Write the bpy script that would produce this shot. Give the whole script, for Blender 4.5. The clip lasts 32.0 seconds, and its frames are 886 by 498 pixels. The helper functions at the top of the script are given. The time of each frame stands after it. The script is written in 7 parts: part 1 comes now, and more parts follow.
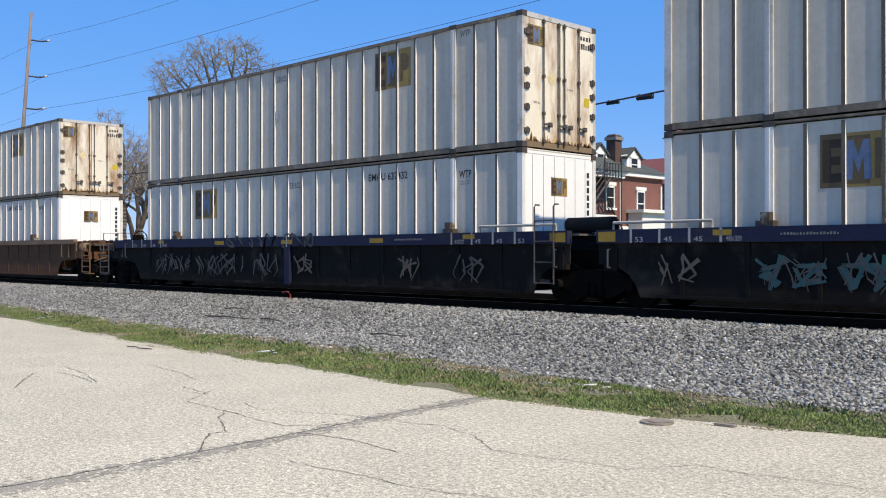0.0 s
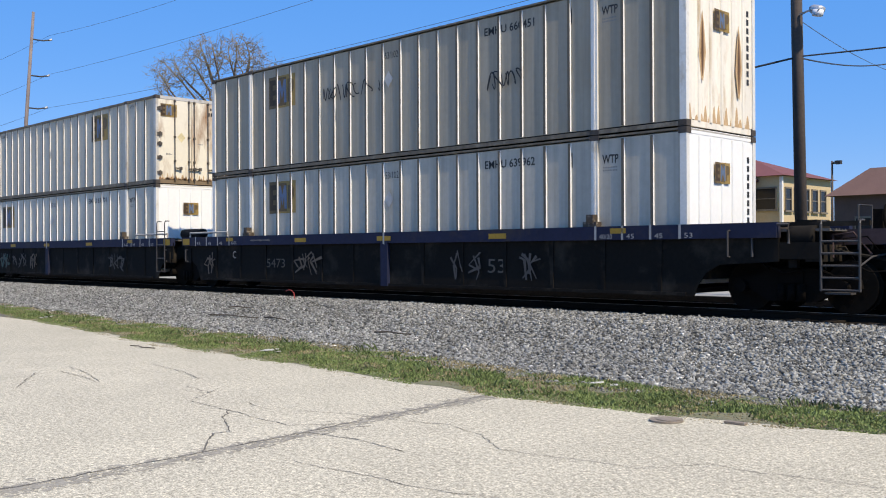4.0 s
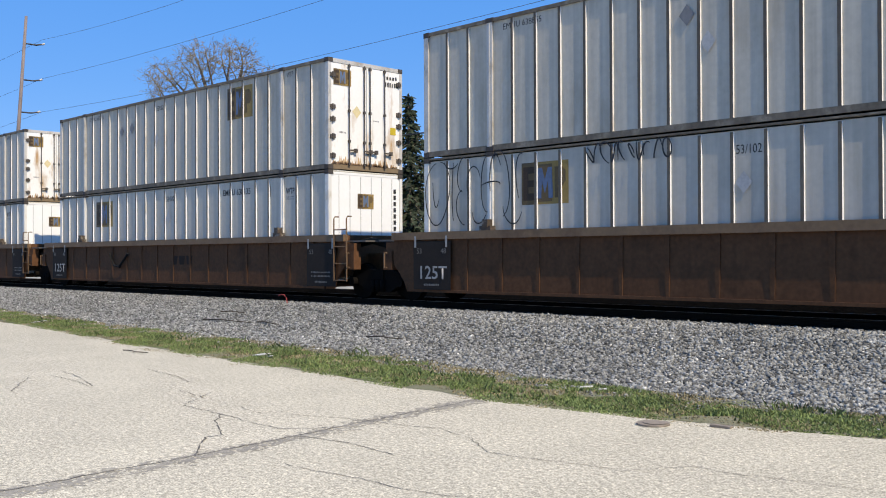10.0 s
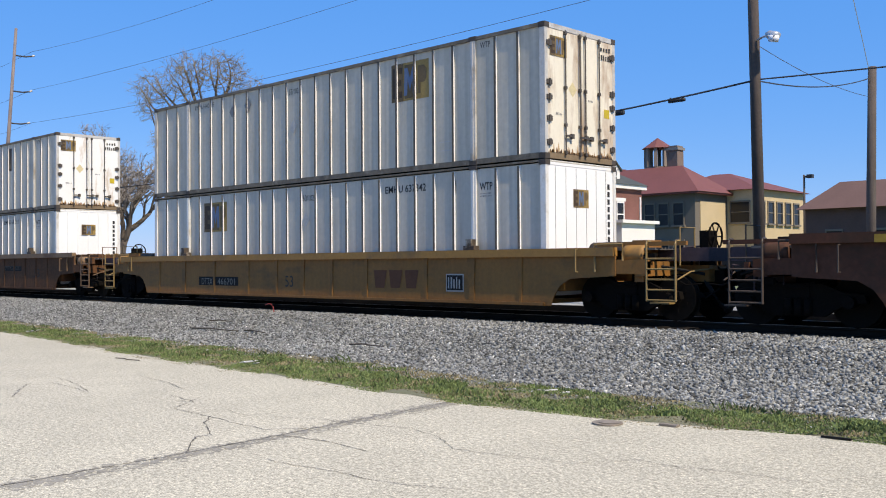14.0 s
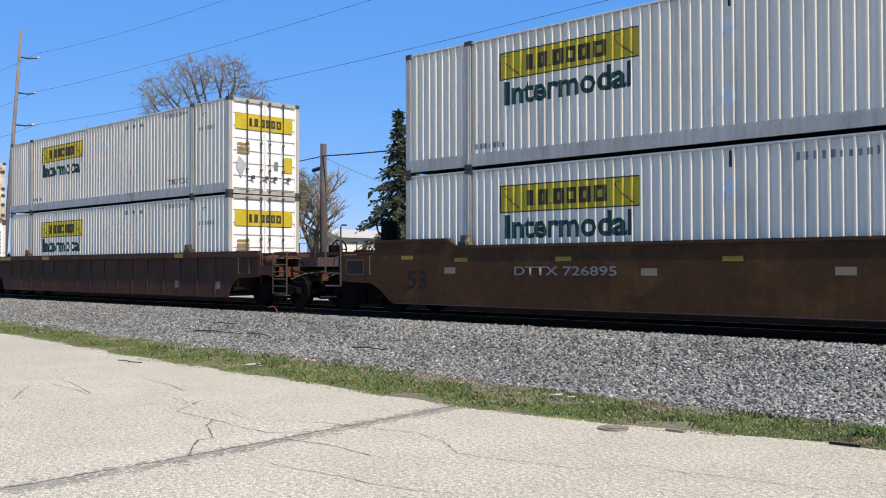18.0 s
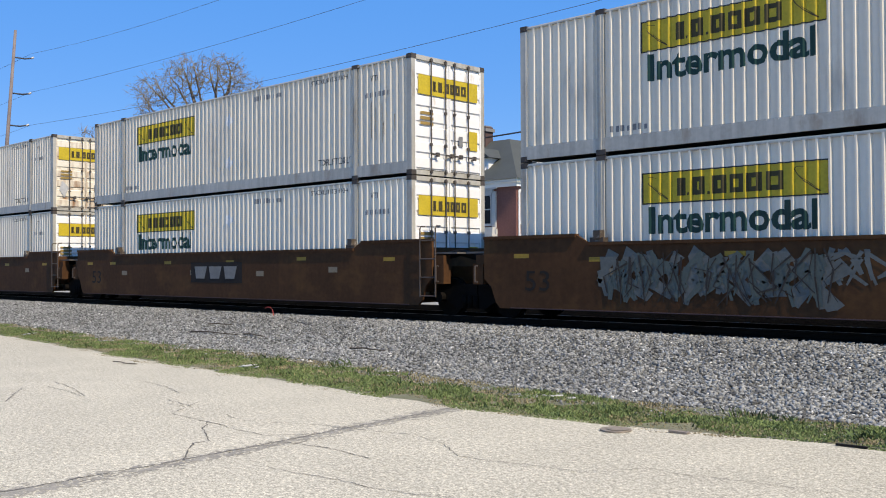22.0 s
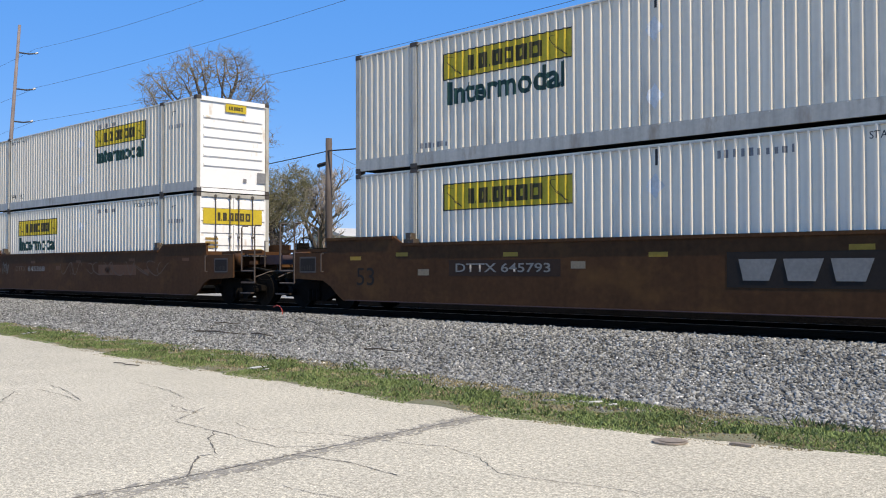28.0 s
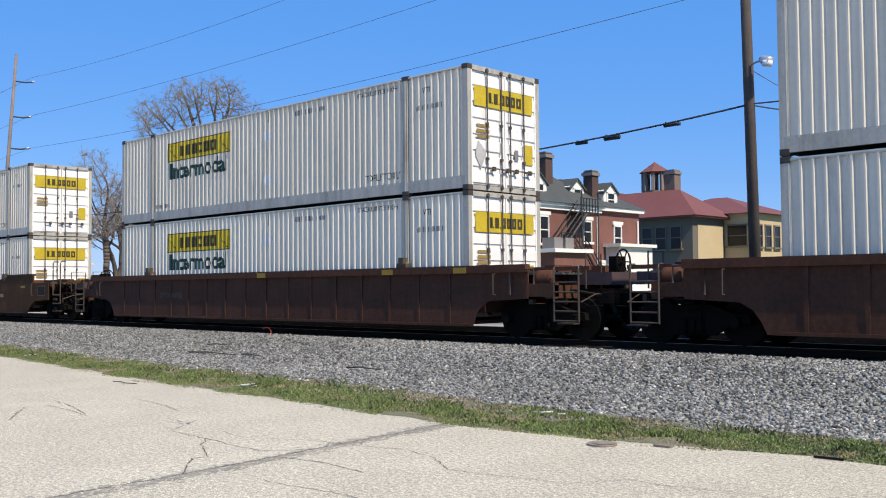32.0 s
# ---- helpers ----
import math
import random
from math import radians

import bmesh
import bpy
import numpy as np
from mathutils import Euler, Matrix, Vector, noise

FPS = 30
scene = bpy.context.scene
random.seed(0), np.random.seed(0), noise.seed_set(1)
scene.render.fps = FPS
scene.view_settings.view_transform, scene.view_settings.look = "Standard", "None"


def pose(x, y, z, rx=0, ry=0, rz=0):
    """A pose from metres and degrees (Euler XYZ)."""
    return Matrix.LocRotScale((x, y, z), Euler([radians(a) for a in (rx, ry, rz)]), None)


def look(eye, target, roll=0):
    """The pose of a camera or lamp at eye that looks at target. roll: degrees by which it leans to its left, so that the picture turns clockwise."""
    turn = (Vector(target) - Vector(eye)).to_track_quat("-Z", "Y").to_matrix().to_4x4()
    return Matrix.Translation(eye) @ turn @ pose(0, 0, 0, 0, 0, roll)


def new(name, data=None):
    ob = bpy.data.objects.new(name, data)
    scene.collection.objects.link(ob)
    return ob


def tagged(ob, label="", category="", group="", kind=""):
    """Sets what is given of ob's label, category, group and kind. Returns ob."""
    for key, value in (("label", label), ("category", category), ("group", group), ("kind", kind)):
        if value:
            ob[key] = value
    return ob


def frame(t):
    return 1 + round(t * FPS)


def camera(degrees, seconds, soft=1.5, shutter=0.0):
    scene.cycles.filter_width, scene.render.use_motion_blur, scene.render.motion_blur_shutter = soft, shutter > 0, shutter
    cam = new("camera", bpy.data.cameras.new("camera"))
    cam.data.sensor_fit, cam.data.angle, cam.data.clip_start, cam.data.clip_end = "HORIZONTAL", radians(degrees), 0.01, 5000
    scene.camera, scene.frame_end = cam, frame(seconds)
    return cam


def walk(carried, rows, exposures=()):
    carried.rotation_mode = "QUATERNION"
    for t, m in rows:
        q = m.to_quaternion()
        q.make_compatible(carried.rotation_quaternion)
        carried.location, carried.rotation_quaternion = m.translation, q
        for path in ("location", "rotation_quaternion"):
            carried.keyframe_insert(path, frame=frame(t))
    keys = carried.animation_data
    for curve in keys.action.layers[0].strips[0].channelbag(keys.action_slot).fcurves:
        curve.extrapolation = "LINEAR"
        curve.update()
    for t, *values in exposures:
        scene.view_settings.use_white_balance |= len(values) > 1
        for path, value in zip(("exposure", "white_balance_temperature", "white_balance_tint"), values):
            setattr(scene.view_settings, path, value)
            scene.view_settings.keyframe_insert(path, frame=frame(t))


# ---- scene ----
cam = camera(49.21, 32.0, 1.05)
PATH = [
    (0, (-0.273, 0.169, 1.621), (-7.367, 7.217, 1.669), -0.02),
    (0.5, (-0.284, 0.176, 1.620), (-7.374, 7.229, 1.671), -0.04),
    (1, (-0.265, 0.164, 1.622), (-7.360, 7.212, 1.668), -0.03),
    (1.5, (-0.276, 0.171, 1.621), (-7.374, 7.215, 1.661), -0.05),
    (2, (-0.289, 0.179, 1.619), (-7.390, 7.220, 1.658), -0.09),
    (2.5, (-0.303, 0.188, 1.618), (-7.408, 7.225, 1.655), -0.12),
    (3, (-0.339, 0.211, 1.614), (-7.441, 7.251, 1.650), -0.31),
    (3.5, (-0.372, 0.231, 1.610), (-7.483, 7.262, 1.640), -0.29),
    (5.5, (-0.314, 0.194, 1.616), (-7.430, 7.220, 1.650), -0.17),
    (6, (-0.221, 0.137, 1.627), (-7.310, 7.189, 1.686), -0.15),
    (6.5, (-0.134, 0.083, 1.637), (-7.195, 7.163, 1.719), -0.10),
    (7, (-0.070, 0.044, 1.643), (-7.102, 7.153, 1.738), -0.28),
    (7.5, (-0.006, 0.004, 1.649), (-7.029, 7.123, 1.751), -0.21),
    (8, (0.013, -0.008, 1.651), (-7.004, 7.116, 1.754), -0.26),
    (8.5, (-0.008, 0.005, 1.649), (-7.027, 7.127, 1.750), -0.32),
    (9, (-0.092, 0.058, 1.641), (-7.118, 7.173, 1.737), -0.36),
    (9.5, (-0.171, 0.107, 1.634), (-7.209, 7.211, 1.721), -0.39),
    (10, (-0.263, 0.164, 1.624), (-7.328, 7.241, 1.696), -0.22),
    (10.5, (-0.365, 0.223, 1.612), (-7.467, 7.263, 1.665), 0.12),
    (11, (-0.376, 0.232, 1.609), (-7.494, 7.255, 1.642), -0.07),
    (11.5, (-0.293, 0.181, 1.618), (-7.408, 7.207, 1.647), -0.16),
    (12, (-0.147, 0.091, 1.635), (-7.241, 7.139, 1.681), -0.18),
    (12.5, (0.033, -0.020, 1.653), (-7.036, 7.053, 1.723), -0.19),
    (13, (0.188, -0.118, 1.667), (-6.851, 6.984, 1.763), -0.24),
    (13.5, (0.334, -0.211, 1.679), (-6.677, 6.919, 1.800), -0.30),
    (14, (0.450, -0.286, 1.686), (-6.534, 6.870, 1.836), -0.37),
    (14.5, (0.549, -0.352, 1.691), (-6.416, 6.822, 1.855), -0.60),
    (16.5, (0.290, -0.182, 1.674), (-6.722, 6.947, 1.816), -0.25),
    (17, (0.284, -0.178, 1.674), (-6.734, 6.945, 1.807), -0.44),
    (17.5, (0.297, -0.186, 1.674), (-6.722, 6.935, 1.829), -0.21),
    (18, (0.383, -0.239, 1.678), (-6.626, 6.891, 1.865), -0.12),
    (18.5, (0.467, -0.292, 1.683), (-6.534, 6.846, 1.878), -0.26),
    (19, (0.520, -0.325, 1.687), (-6.490, 6.805, 1.876), -0.28),
    (19.5, (0.516, -0.322, 1.687), (-6.493, 6.808, 1.876), -0.29),
    (20, (0.517, -0.323, 1.687), (-6.492, 6.807, 1.875), -0.31),
    (20.5, (0.523, -0.327, 1.687), (-6.485, 6.804, 1.875), -0.30),
    (21, (0.242, -0.153, 1.667), (-6.733, 7.011, 1.860), -0.25),
    (21.5, (0.245, -0.154, 1.667), (-6.733, 7.006, 1.860), -0.21),
    (22, (0.245, -0.154, 1.667), (-6.733, 7.007, 1.860), -0.21),
    (22.5, (0.251, -0.158, 1.668), (-6.725, 7.004, 1.861), -0.21),
    (23, (0.234, -0.148, 1.667), (-6.743, 7.013, 1.860), -0.18),
    (23.5, (0.114, -0.071, 1.659), (-6.895, 7.059, 1.819), 0.03),
    (24, (-0.012, 0.008, 1.649), (-7.041, 7.120, 1.767), 0.08),
    (24.5, (-0.110, 0.068, 1.639), (-7.144, 7.175, 1.728), 0.18),
    (25, (-0.212, 0.133, 1.628), (-7.248, 7.239, 1.694), 0.22),
    (25.5, (-0.292, 0.183, 1.619), (-7.334, 7.283, 1.672), 0.39),
    (27.5, (-0.526, 0.335, 1.596), (-7.542, 7.460, 1.654), -0.26),
    (28, (-0.655, 0.404, 1.601), (-7.677, 7.522, 1.792), -0.14),
    (28.5, (-0.787, 0.451, 1.652), (-7.806, 7.557, 2.138), 0.09),
    (29, (-0.927, 0.496, 1.714), (-7.926, 7.608, 2.361), 0.11),
    (29.5, (-0.537, 0.302, 1.665), (-7.546, 7.414, 2.216), -0.22),
    (30, (-0.173, 0.101, 1.650), (-7.177, 7.222, 2.127), -0.22),
    (30.5, (0.085, -0.051, 1.651), (-6.908, 7.084, 2.076), -0.10),
    (31, (0.249, -0.149, 1.656), (-6.747, 6.986, 2.049), 0.08),
    (31.5, (0.428, -0.260, 1.661), (-6.553, 6.891, 2.045), -0.19),
    (32, (0.547, -0.335, 1.662), (-6.420, 6.828, 2.063), -0.48),
]
walk(cam, [(t, look(eye, target, roll)) for t, eye, target, roll in PATH], [(0, 0.09, 8050, 9), (32, 0.09, 8050, 9)])

# ---- sun, sky ----
SUN_EL, SUN_AZ = 51.0, -7.0          # degrees up, degrees from +x towards +y
world = bpy.data.worlds.new("sky")
scene.world = world
world.use_nodes = True
wn = world.node_tree.nodes
sky = wn.new("ShaderNodeTexSky")
sky.sky_type = "NISHITA"
sky.sun_disc = False
sky.sun_elevation = radians(SUN_EL)
sky.sun_rotation = radians(90 - SUN_AZ)
sky.air_density, sky.dust_density, sky.ozone_density = 1.0, 0.0, 3.0
wn["Background"].inputs["Strength"].default_value = 0.135
rich = wn.new("ShaderNodeHueSaturation")
rich.inputs["Saturation"].default_value = 1.15
rich.inputs["Hue"].default_value = 0.508
world.node_tree.links.new(sky.outputs["Color"], rich.inputs["Color"])
clear = wn.new("ShaderNodeMix")
clear.data_type = "RGBA"
clear.inputs[0].default_value = 0.68
clear.inputs[7].default_value = (0.25, 2.45, 8.5, 1)      # the even azure of a clear spring sky
world.node_tree.links.new(rich.outputs["Color"], clear.inputs[6])
world.node_tree.links.new(clear.outputs[2], wn["Background"].inputs["Color"])
sun = new("sun", bpy.data.lights.new("sun", "SUN"))
sun.data.energy, sun.data.angle, sun.data.color = 5.0, radians(0.5), (1.0, 0.96, 0.90)
sx, sy, sz = (math.cos(radians(SUN_EL)) * math.cos(radians(SUN_AZ)), math.cos(radians(SUN_EL)) * math.sin(radians(SUN_AZ)), math.sin(radians(SUN_EL)))
sun.matrix_world = look((60 * sx, 60 * sy, 60 * sz), (0, 0, 0))
scene.view_settings.exposure = 0.0


# ---- materials ----
def mat(name, base, rough=0.7, metal=0.0, vary=0.12, scale=3.0, fine=40.0, bump=0.0, dirt=None, dirt_amount=0.0, dirt_scale=(1.0, 1.0, 1.0), spec=0.5, island=0.0, random_obj=0.0, streak=0.0):
    """Base colour with large and fine variation, an optional second colour for stains, and a fine relief."""
    m = bpy.data.materials.new(name)
    m.use_nodes = True
    nt = m.node_tree
    n, l = nt.nodes, nt.links
    b = n["Principled BSDF"]
    b.inputs["Roughness"].default_value, b.inputs["Metallic"].default_value = rough, metal
    b.inputs["Specular IOR Level"].default_value = spec
    co = n.new("ShaderNodeTexCoord")
    big, small = n.new("ShaderNodeTexNoise"), n.new("ShaderNodeTexNoise")
    big.inputs["Scale"].default_value, big.inputs["Detail"].default_value = scale, 6
    small.inputs["Scale"].default_value, small.inputs["Detail"].default_value = fine, 4
    shift, info = n.new("ShaderNodeVectorMath"), n.new("ShaderNodeObjectInfo")
    shift.operation = "MULTIPLY_ADD"
    shift.inputs[1].default_value = (37.0, 53.0, 29.0)
    l.new(info.outputs["Random"], shift.inputs[0]), l.new(co.outputs["Object"], shift.inputs[2])
    for t in (big, small):
        l.new(shift.outputs[0], t.inputs["Vector"])
    add = n.new("ShaderNodeMath")
    add.operation = "ADD"
    l.new(big.outputs["Fac"], add.inputs[0]), l.new(small.outputs["Fac"], add.inputs[1])
    ramp = n.new("ShaderNodeMapRange")
    ramp.inputs["From Min"].default_value, ramp.inputs["From Max"].default_value = 0.6, 1.4
    ramp.inputs["To Min"].default_value, ramp.inputs["To Max"].default_value = 1 - vary, 1 + vary
    l.new(add.outputs[0], ramp.inputs["Value"])
    col = n.new("ShaderNodeMix")
    col.data_type, col.blend_type = "RGBA", "MULTIPLY"
    col.inputs[0].default_value = 1.0
    col.inputs[6].default_value = (*base, 1)
    l.new(ramp.outputs[0], col.inputs[7])
    out = col.outputs[2]
    if dirt:
        mp = n.new("ShaderNodeMapping")
        mp.inputs["Scale"].default_value = dirt_scale
        dn = n.new("ShaderNodeTexNoise")
        dn.inputs["Scale"].default_value, dn.inputs["Detail"].default_value, dn.inputs["Roughness"].default_value = 1.0, 8, 0.65
        l.new(shift.outputs[0], mp.inputs["Vector"]), l.new(mp.outputs[0], dn.inputs["Vector"])
        dr = n.new("ShaderNodeMapRange")
        dr.inputs["From Min"].default_value, dr.inputs["From Max"].default_value = 0.62 - 0.3 * dirt_amount, 0.78 - 0.2 * dirt_amount
        l.new(dn.outputs["Fac"], dr.inputs["Value"])
        dm = n.new("ShaderNodeMix")
        dm.data_type = "RGBA"
        dm.inputs[7].default_value = (*dirt, 1)
        l.new(dr.outputs[0], dm.inputs[0]), l.new(out, dm.inputs[6])
        out = dm.outputs[2]
    if streak:
        sm, st, sr = n.new("ShaderNodeMapping"), n.new("ShaderNodeTexNoise"), n.new("ShaderNodeMapRange")
        sm.inputs["Scale"].default_value = (7.0, 7.0, 0.22)
        st.inputs["Scale"].default_value, st.inputs["Detail"].default_value = 1.0, 5
        sr.inputs["From Min"].default_value, sr.inputs["From Max"].default_value = 0.35, 0.7
        sr.inputs["To Min"].default_value, sr.inputs["To Max"].default_value = 1 + 0.4 * streak, 1 - streak
        l.new(shift.outputs[0], sm.inputs["Vector"]), l.new(sm.outputs[0], st.inputs["Vector"]), l.new(st.outputs["Fac"], sr.inputs["Value"])
        sx_ = n.new("ShaderNodeMix")
        sx_.data_type, sx_.blend_type = "RGBA", "MULTIPLY"
        sx_.inputs[0].default_value = 1.0
        l.new(out, sx_.inputs[6]), l.new(sr.outputs[0], sx_.inputs[7])
        out = sx_.outputs[2]
    if island or random_obj:
        rnd = n.new("ShaderNodeNewGeometry") if island else n.new("ShaderNodeObjectInfo")
        rr = n.new("ShaderNodeMapRange")
        k = island or random_obj
        rr.inputs["To Min"].default_value, rr.inputs["To Max"].default_value = 1 - k, 1 + k
        l.new(rnd.outputs["Random Per Island" if island else "Random"], rr.inputs["Value"])
        rm = n.new("ShaderNodeMix")
        rm.data_type, rm.blend_type = "RGBA", "MULTIPLY"
        rm.inputs[0].default_value = 1.0
        l.new(out, rm.inputs[6]), l.new(rr.outputs[0], rm.inputs[7])
        out = rm.outputs[2]
    l.new(out, b.inputs["Base Color"])
    if bump:
        bp = n.new("ShaderNodeBump")
        bp.inputs["Strength"].default_value, bp.inputs["Distance"].default_value = bump, 0.02
        l.new(small.outputs["Fac"], bp.inputs["Height"])
        l.new(bp.outputs[0], b.inputs["Normal"])
    return m



def grain(name, base, scale, contrast, stain):
    """A worn surface of small light and dark chips: coarse stains, chips and a relief of the chips."""
    m = bpy.data.materials.new(name)
    m.use_nodes = True
    n, l = m.node_tree.nodes, m.node_tree.links
    b = n["Principled BSDF"]
    b.inputs["Roughness"].default_value, b.inputs["Specular IOR Level"].default_value = 0.92, 0.3
    co = n.new("ShaderNodeTexCoord")
    value = None
    for kind, s, k in (("noise", scale, contrast), ("noise", scale * 0.32, contrast * 0.6), ("chips", scale * 0.7, contrast * 0.5), ("noise", 1.1, stain), ("noise", 0.12, stain)):
        t = n.new("ShaderNodeTexNoise" if kind == "noise" else "ShaderNodeTexVoronoi")
        t.inputs["Scale"].default_value = s
        if kind == "noise":
            t.inputs["Detail"].default_value = 3
        l.new(co.outputs["Object"], t.inputs["Vector"])
        r = n.new("ShaderNodeMapRange")
        lo, hi = (0.3, 0.7) if kind == "noise" else (0.1, 0.7)
        r.inputs["From Min"].default_value, r.inputs["From Max"].default_value = lo, hi
        r.inputs["To Min"].default_value, r.inputs["To Max"].default_value = 1 - k, 1 + k
        l.new(t.outputs["Fac" if kind == "noise" else "Distance"], r.inputs["Value"])
        if value is None:
            value = r.outputs[0]
            bp = n.new("ShaderNodeBump")
            bp.inputs["Strength"].default_value, bp.inputs["Distance"].default_value = 0.2, 0.01
            l.new(t.outputs["Fac"], bp.inputs["Height"]), l.new(bp.outputs[0], b.inputs["Normal"])
        else:
            mu = n.new("ShaderNodeMath")
            mu.operation = "MULTIPLY"
            l.new(value, mu.inputs[0]), l.new(r.outputs[0], mu.inputs[1])
            value = mu.outputs[0]
    col = n.new("ShaderNodeMix")
    col.data_type, col.blend_type = "RGBA", "MULTIPLY"
    col.inputs[0].default_value = 1.0
    col.inputs[6].default_value = (*base, 1)
    l.new(value, col.inputs[7]), l.new(col.outputs[2], b.inputs["Base Color"])
    return m


M = {}
M["pavement"] = grain("pavement", (0.412, 0.375, 0.291), 70.0, 0.5, 0.06)
M["ballast"] = mat("ballast", (0.085, 0.083, 0.076), 0.9, vary=0.5, scale=0.8, fine=14, bump=1.0)
M["soil"] = mat("soil", (0.165, 0.155, 0.095), 0.95, vary=0.4, scale=1.2, fine=25, bump=0.8, dirt=(0.115, 0.13, 0.06), dirt_amount=0.6, dirt_scale=(2.0, 2.0, 2.0))
M["grass"] = mat("grass", (0.142, 0.188, 0.060), 0.85, vary=0.3, scale=1.5, fine=6, island=0.3)
M["far_ground"] = mat("far_ground", (0.30, 0.29, 0.26), 0.95, vary=0.2, scale=0.1, fine=3)
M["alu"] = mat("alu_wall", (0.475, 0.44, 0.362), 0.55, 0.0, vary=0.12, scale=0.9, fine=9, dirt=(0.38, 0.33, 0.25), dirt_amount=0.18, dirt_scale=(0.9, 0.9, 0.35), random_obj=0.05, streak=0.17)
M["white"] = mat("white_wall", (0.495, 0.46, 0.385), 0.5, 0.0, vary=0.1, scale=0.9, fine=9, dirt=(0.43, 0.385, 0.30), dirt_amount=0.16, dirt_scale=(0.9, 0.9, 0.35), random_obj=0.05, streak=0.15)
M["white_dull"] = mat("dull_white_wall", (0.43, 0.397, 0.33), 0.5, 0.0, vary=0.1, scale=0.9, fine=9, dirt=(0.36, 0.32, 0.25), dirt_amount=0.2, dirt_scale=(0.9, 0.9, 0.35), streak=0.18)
M["steel_white"] = mat("steel_white", (0.722, 0.65, 0.526), 0.45, vary=0.06, scale=0.8, fine=10, dirt=(0.44, 0.39, 0.315), dirt_amount=0.16, dirt_scale=(1.2, 1.2, 0.3), random_obj=0.04, streak=0.13)
M["black"] = mat("black_iron", (0.014, 0.013, 0.012), 0.8, spec=0.15, vary=0.3, scale=4, fine=30)
M["brown"] = mat("brown_paint", (0.118, 0.054, 0.026), 0.8, spec=0.15, vary=0.3, scale=0.9, fine=12, dirt=(0.062, 0.031, 0.016), dirt_amount=0.35, dirt_scale=(0.9, 0.9, 0.9), streak=0.09)
M["darkbrown"] = mat("dark_brown_paint", (0.088, 0.0365, 0.022), 0.8, spec=0.15, vary=0.3, scale=0.9, fine=12, dirt=(0.05, 0.032, 0.02), dirt_amount=0.3, dirt_scale=(0.6, 0.6, 1.6), streak=0.09)
M["yellowcar"] = mat("ochre_paint", (0.245, 0.103, 0.018), 0.7, vary=0.22, scale=0.9, fine=12, dirt=(0.12, 0.06, 0.018), dirt_amount=0.3, dirt_scale=(0.6, 0.6, 1.6), streak=0.09)
M["charcoal"] = mat("charcoal_paint", (0.0135, 0.0115, 0.0095), 0.85, spec=0.1, vary=0.25, scale=0.9, fine=12, dirt=(0.05, 0.04, 0.03), dirt_amount=0.3)
M["navy"] = mat("navy_paint", (0.014, 0.018, 0.043), 0.7, spec=0.2, vary=0.2, scale=0.9, fine=12, dirt=(0.04, 0.035, 0.035), dirt_amount=0.3)
M["brick"] = mat("brick_red", (0.185, 0.078, 0.062), 0.9, vary=0.2, scale=1, fine=8)

# rib flanks towards the sun: their brightness is put into the colour
M["alu_rib_lit"] = mat("alu_rib_lit", (0.78, 0.75, 0.69), 0.5, 0.0, vary=0.1, scale=2, fine=20, dirt=(0.5, 0.43, 0.34), dirt_amount=0.2, dirt_scale=(2, 2, 1.2))
M["white_rib_lit"] = mat("white_rib_lit", (0.82, 0.81, 0.78), 0.5, 0.0, vary=0.06, scale=2, fine=20, dirt=(0.6, 0.55, 0.45), dirt_amount=0.2, dirt_scale=(2, 2, 1.2))
M["casting"] = mat("casting_steel", (0.055, 0.045, 0.038), 0.8, vary=0.3, scale=4, fine=30)
M["alu_edge"] = mat("worn_edge", (0.55, 0.52, 0.47), 0.5, 0.2, vary=0.15, scale=2, fine=20, dirt=(0.3, 0.24, 0.17), dirt_amount=0.35, dirt_scale=(2, 2, 1.2))
M["white_edge"] = mat("white_edge", (0.70, 0.68, 0.63), 0.5, 0.1, vary=0.1, scale=2, fine=20, dirt=(0.45, 0.38, 0.28), dirt_amount=0.2, dirt_scale=(2, 2, 1.2))
M["steel_edge"] = mat("steel_edge", (0.42, 0.40, 0.345), 0.5, vary=0.14, scale=1.5, fine=14, dirt=(0.27, 0.22, 0.16), dirt_amount=0.26, dirt_scale=(2.2, 2.2, 0.8), streak=0.2)
M["steel_bright"] = mat("steel_bright", (0.745, 0.678, 0.556), 0.45, vary=0.05, scale=0.8, fine=10, dirt=(0.50, 0.455, 0.38), dirt_amount=0.1, dirt_scale=(1.2, 1.2, 0.3), random_obj=0.04, streak=0.1)
M["alu_tan"] = mat("tan_wall", (0.32, 0.287, 0.222), 0.6, vary=0.08, scale=0.9, fine=9, dirt=(0.30, 0.245, 0.17), dirt_amount=0.35, dirt_scale=(0.9, 0.9, 0.35), streak=0.2)
M["grimy_rail"] = mat("grimy_rail", (0.14, 0.118, 0.088), 0.8, vary=0.3, scale=1.5, fine=14, dirt=(0.28, 0.245, 0.19), dirt_amount=0.3, dirt_scale=(3.0, 3.0, 3.0), streak=0.25)
M["door_rust"] = mat("door_rust", (0.73, 0.67, 0.54), 0.6, vary=0.06, scale=1.2, fine=12, dirt=(0.26, 0.12, 0.045), dirt_amount=0.52, dirt_scale=(1.8, 1.8, 0.45))
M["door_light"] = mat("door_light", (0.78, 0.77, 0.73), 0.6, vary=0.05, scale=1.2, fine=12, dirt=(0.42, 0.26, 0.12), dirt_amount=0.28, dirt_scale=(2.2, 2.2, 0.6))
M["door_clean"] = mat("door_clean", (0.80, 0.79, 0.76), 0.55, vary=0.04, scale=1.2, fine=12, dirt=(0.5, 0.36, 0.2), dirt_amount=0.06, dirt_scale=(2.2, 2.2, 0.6))
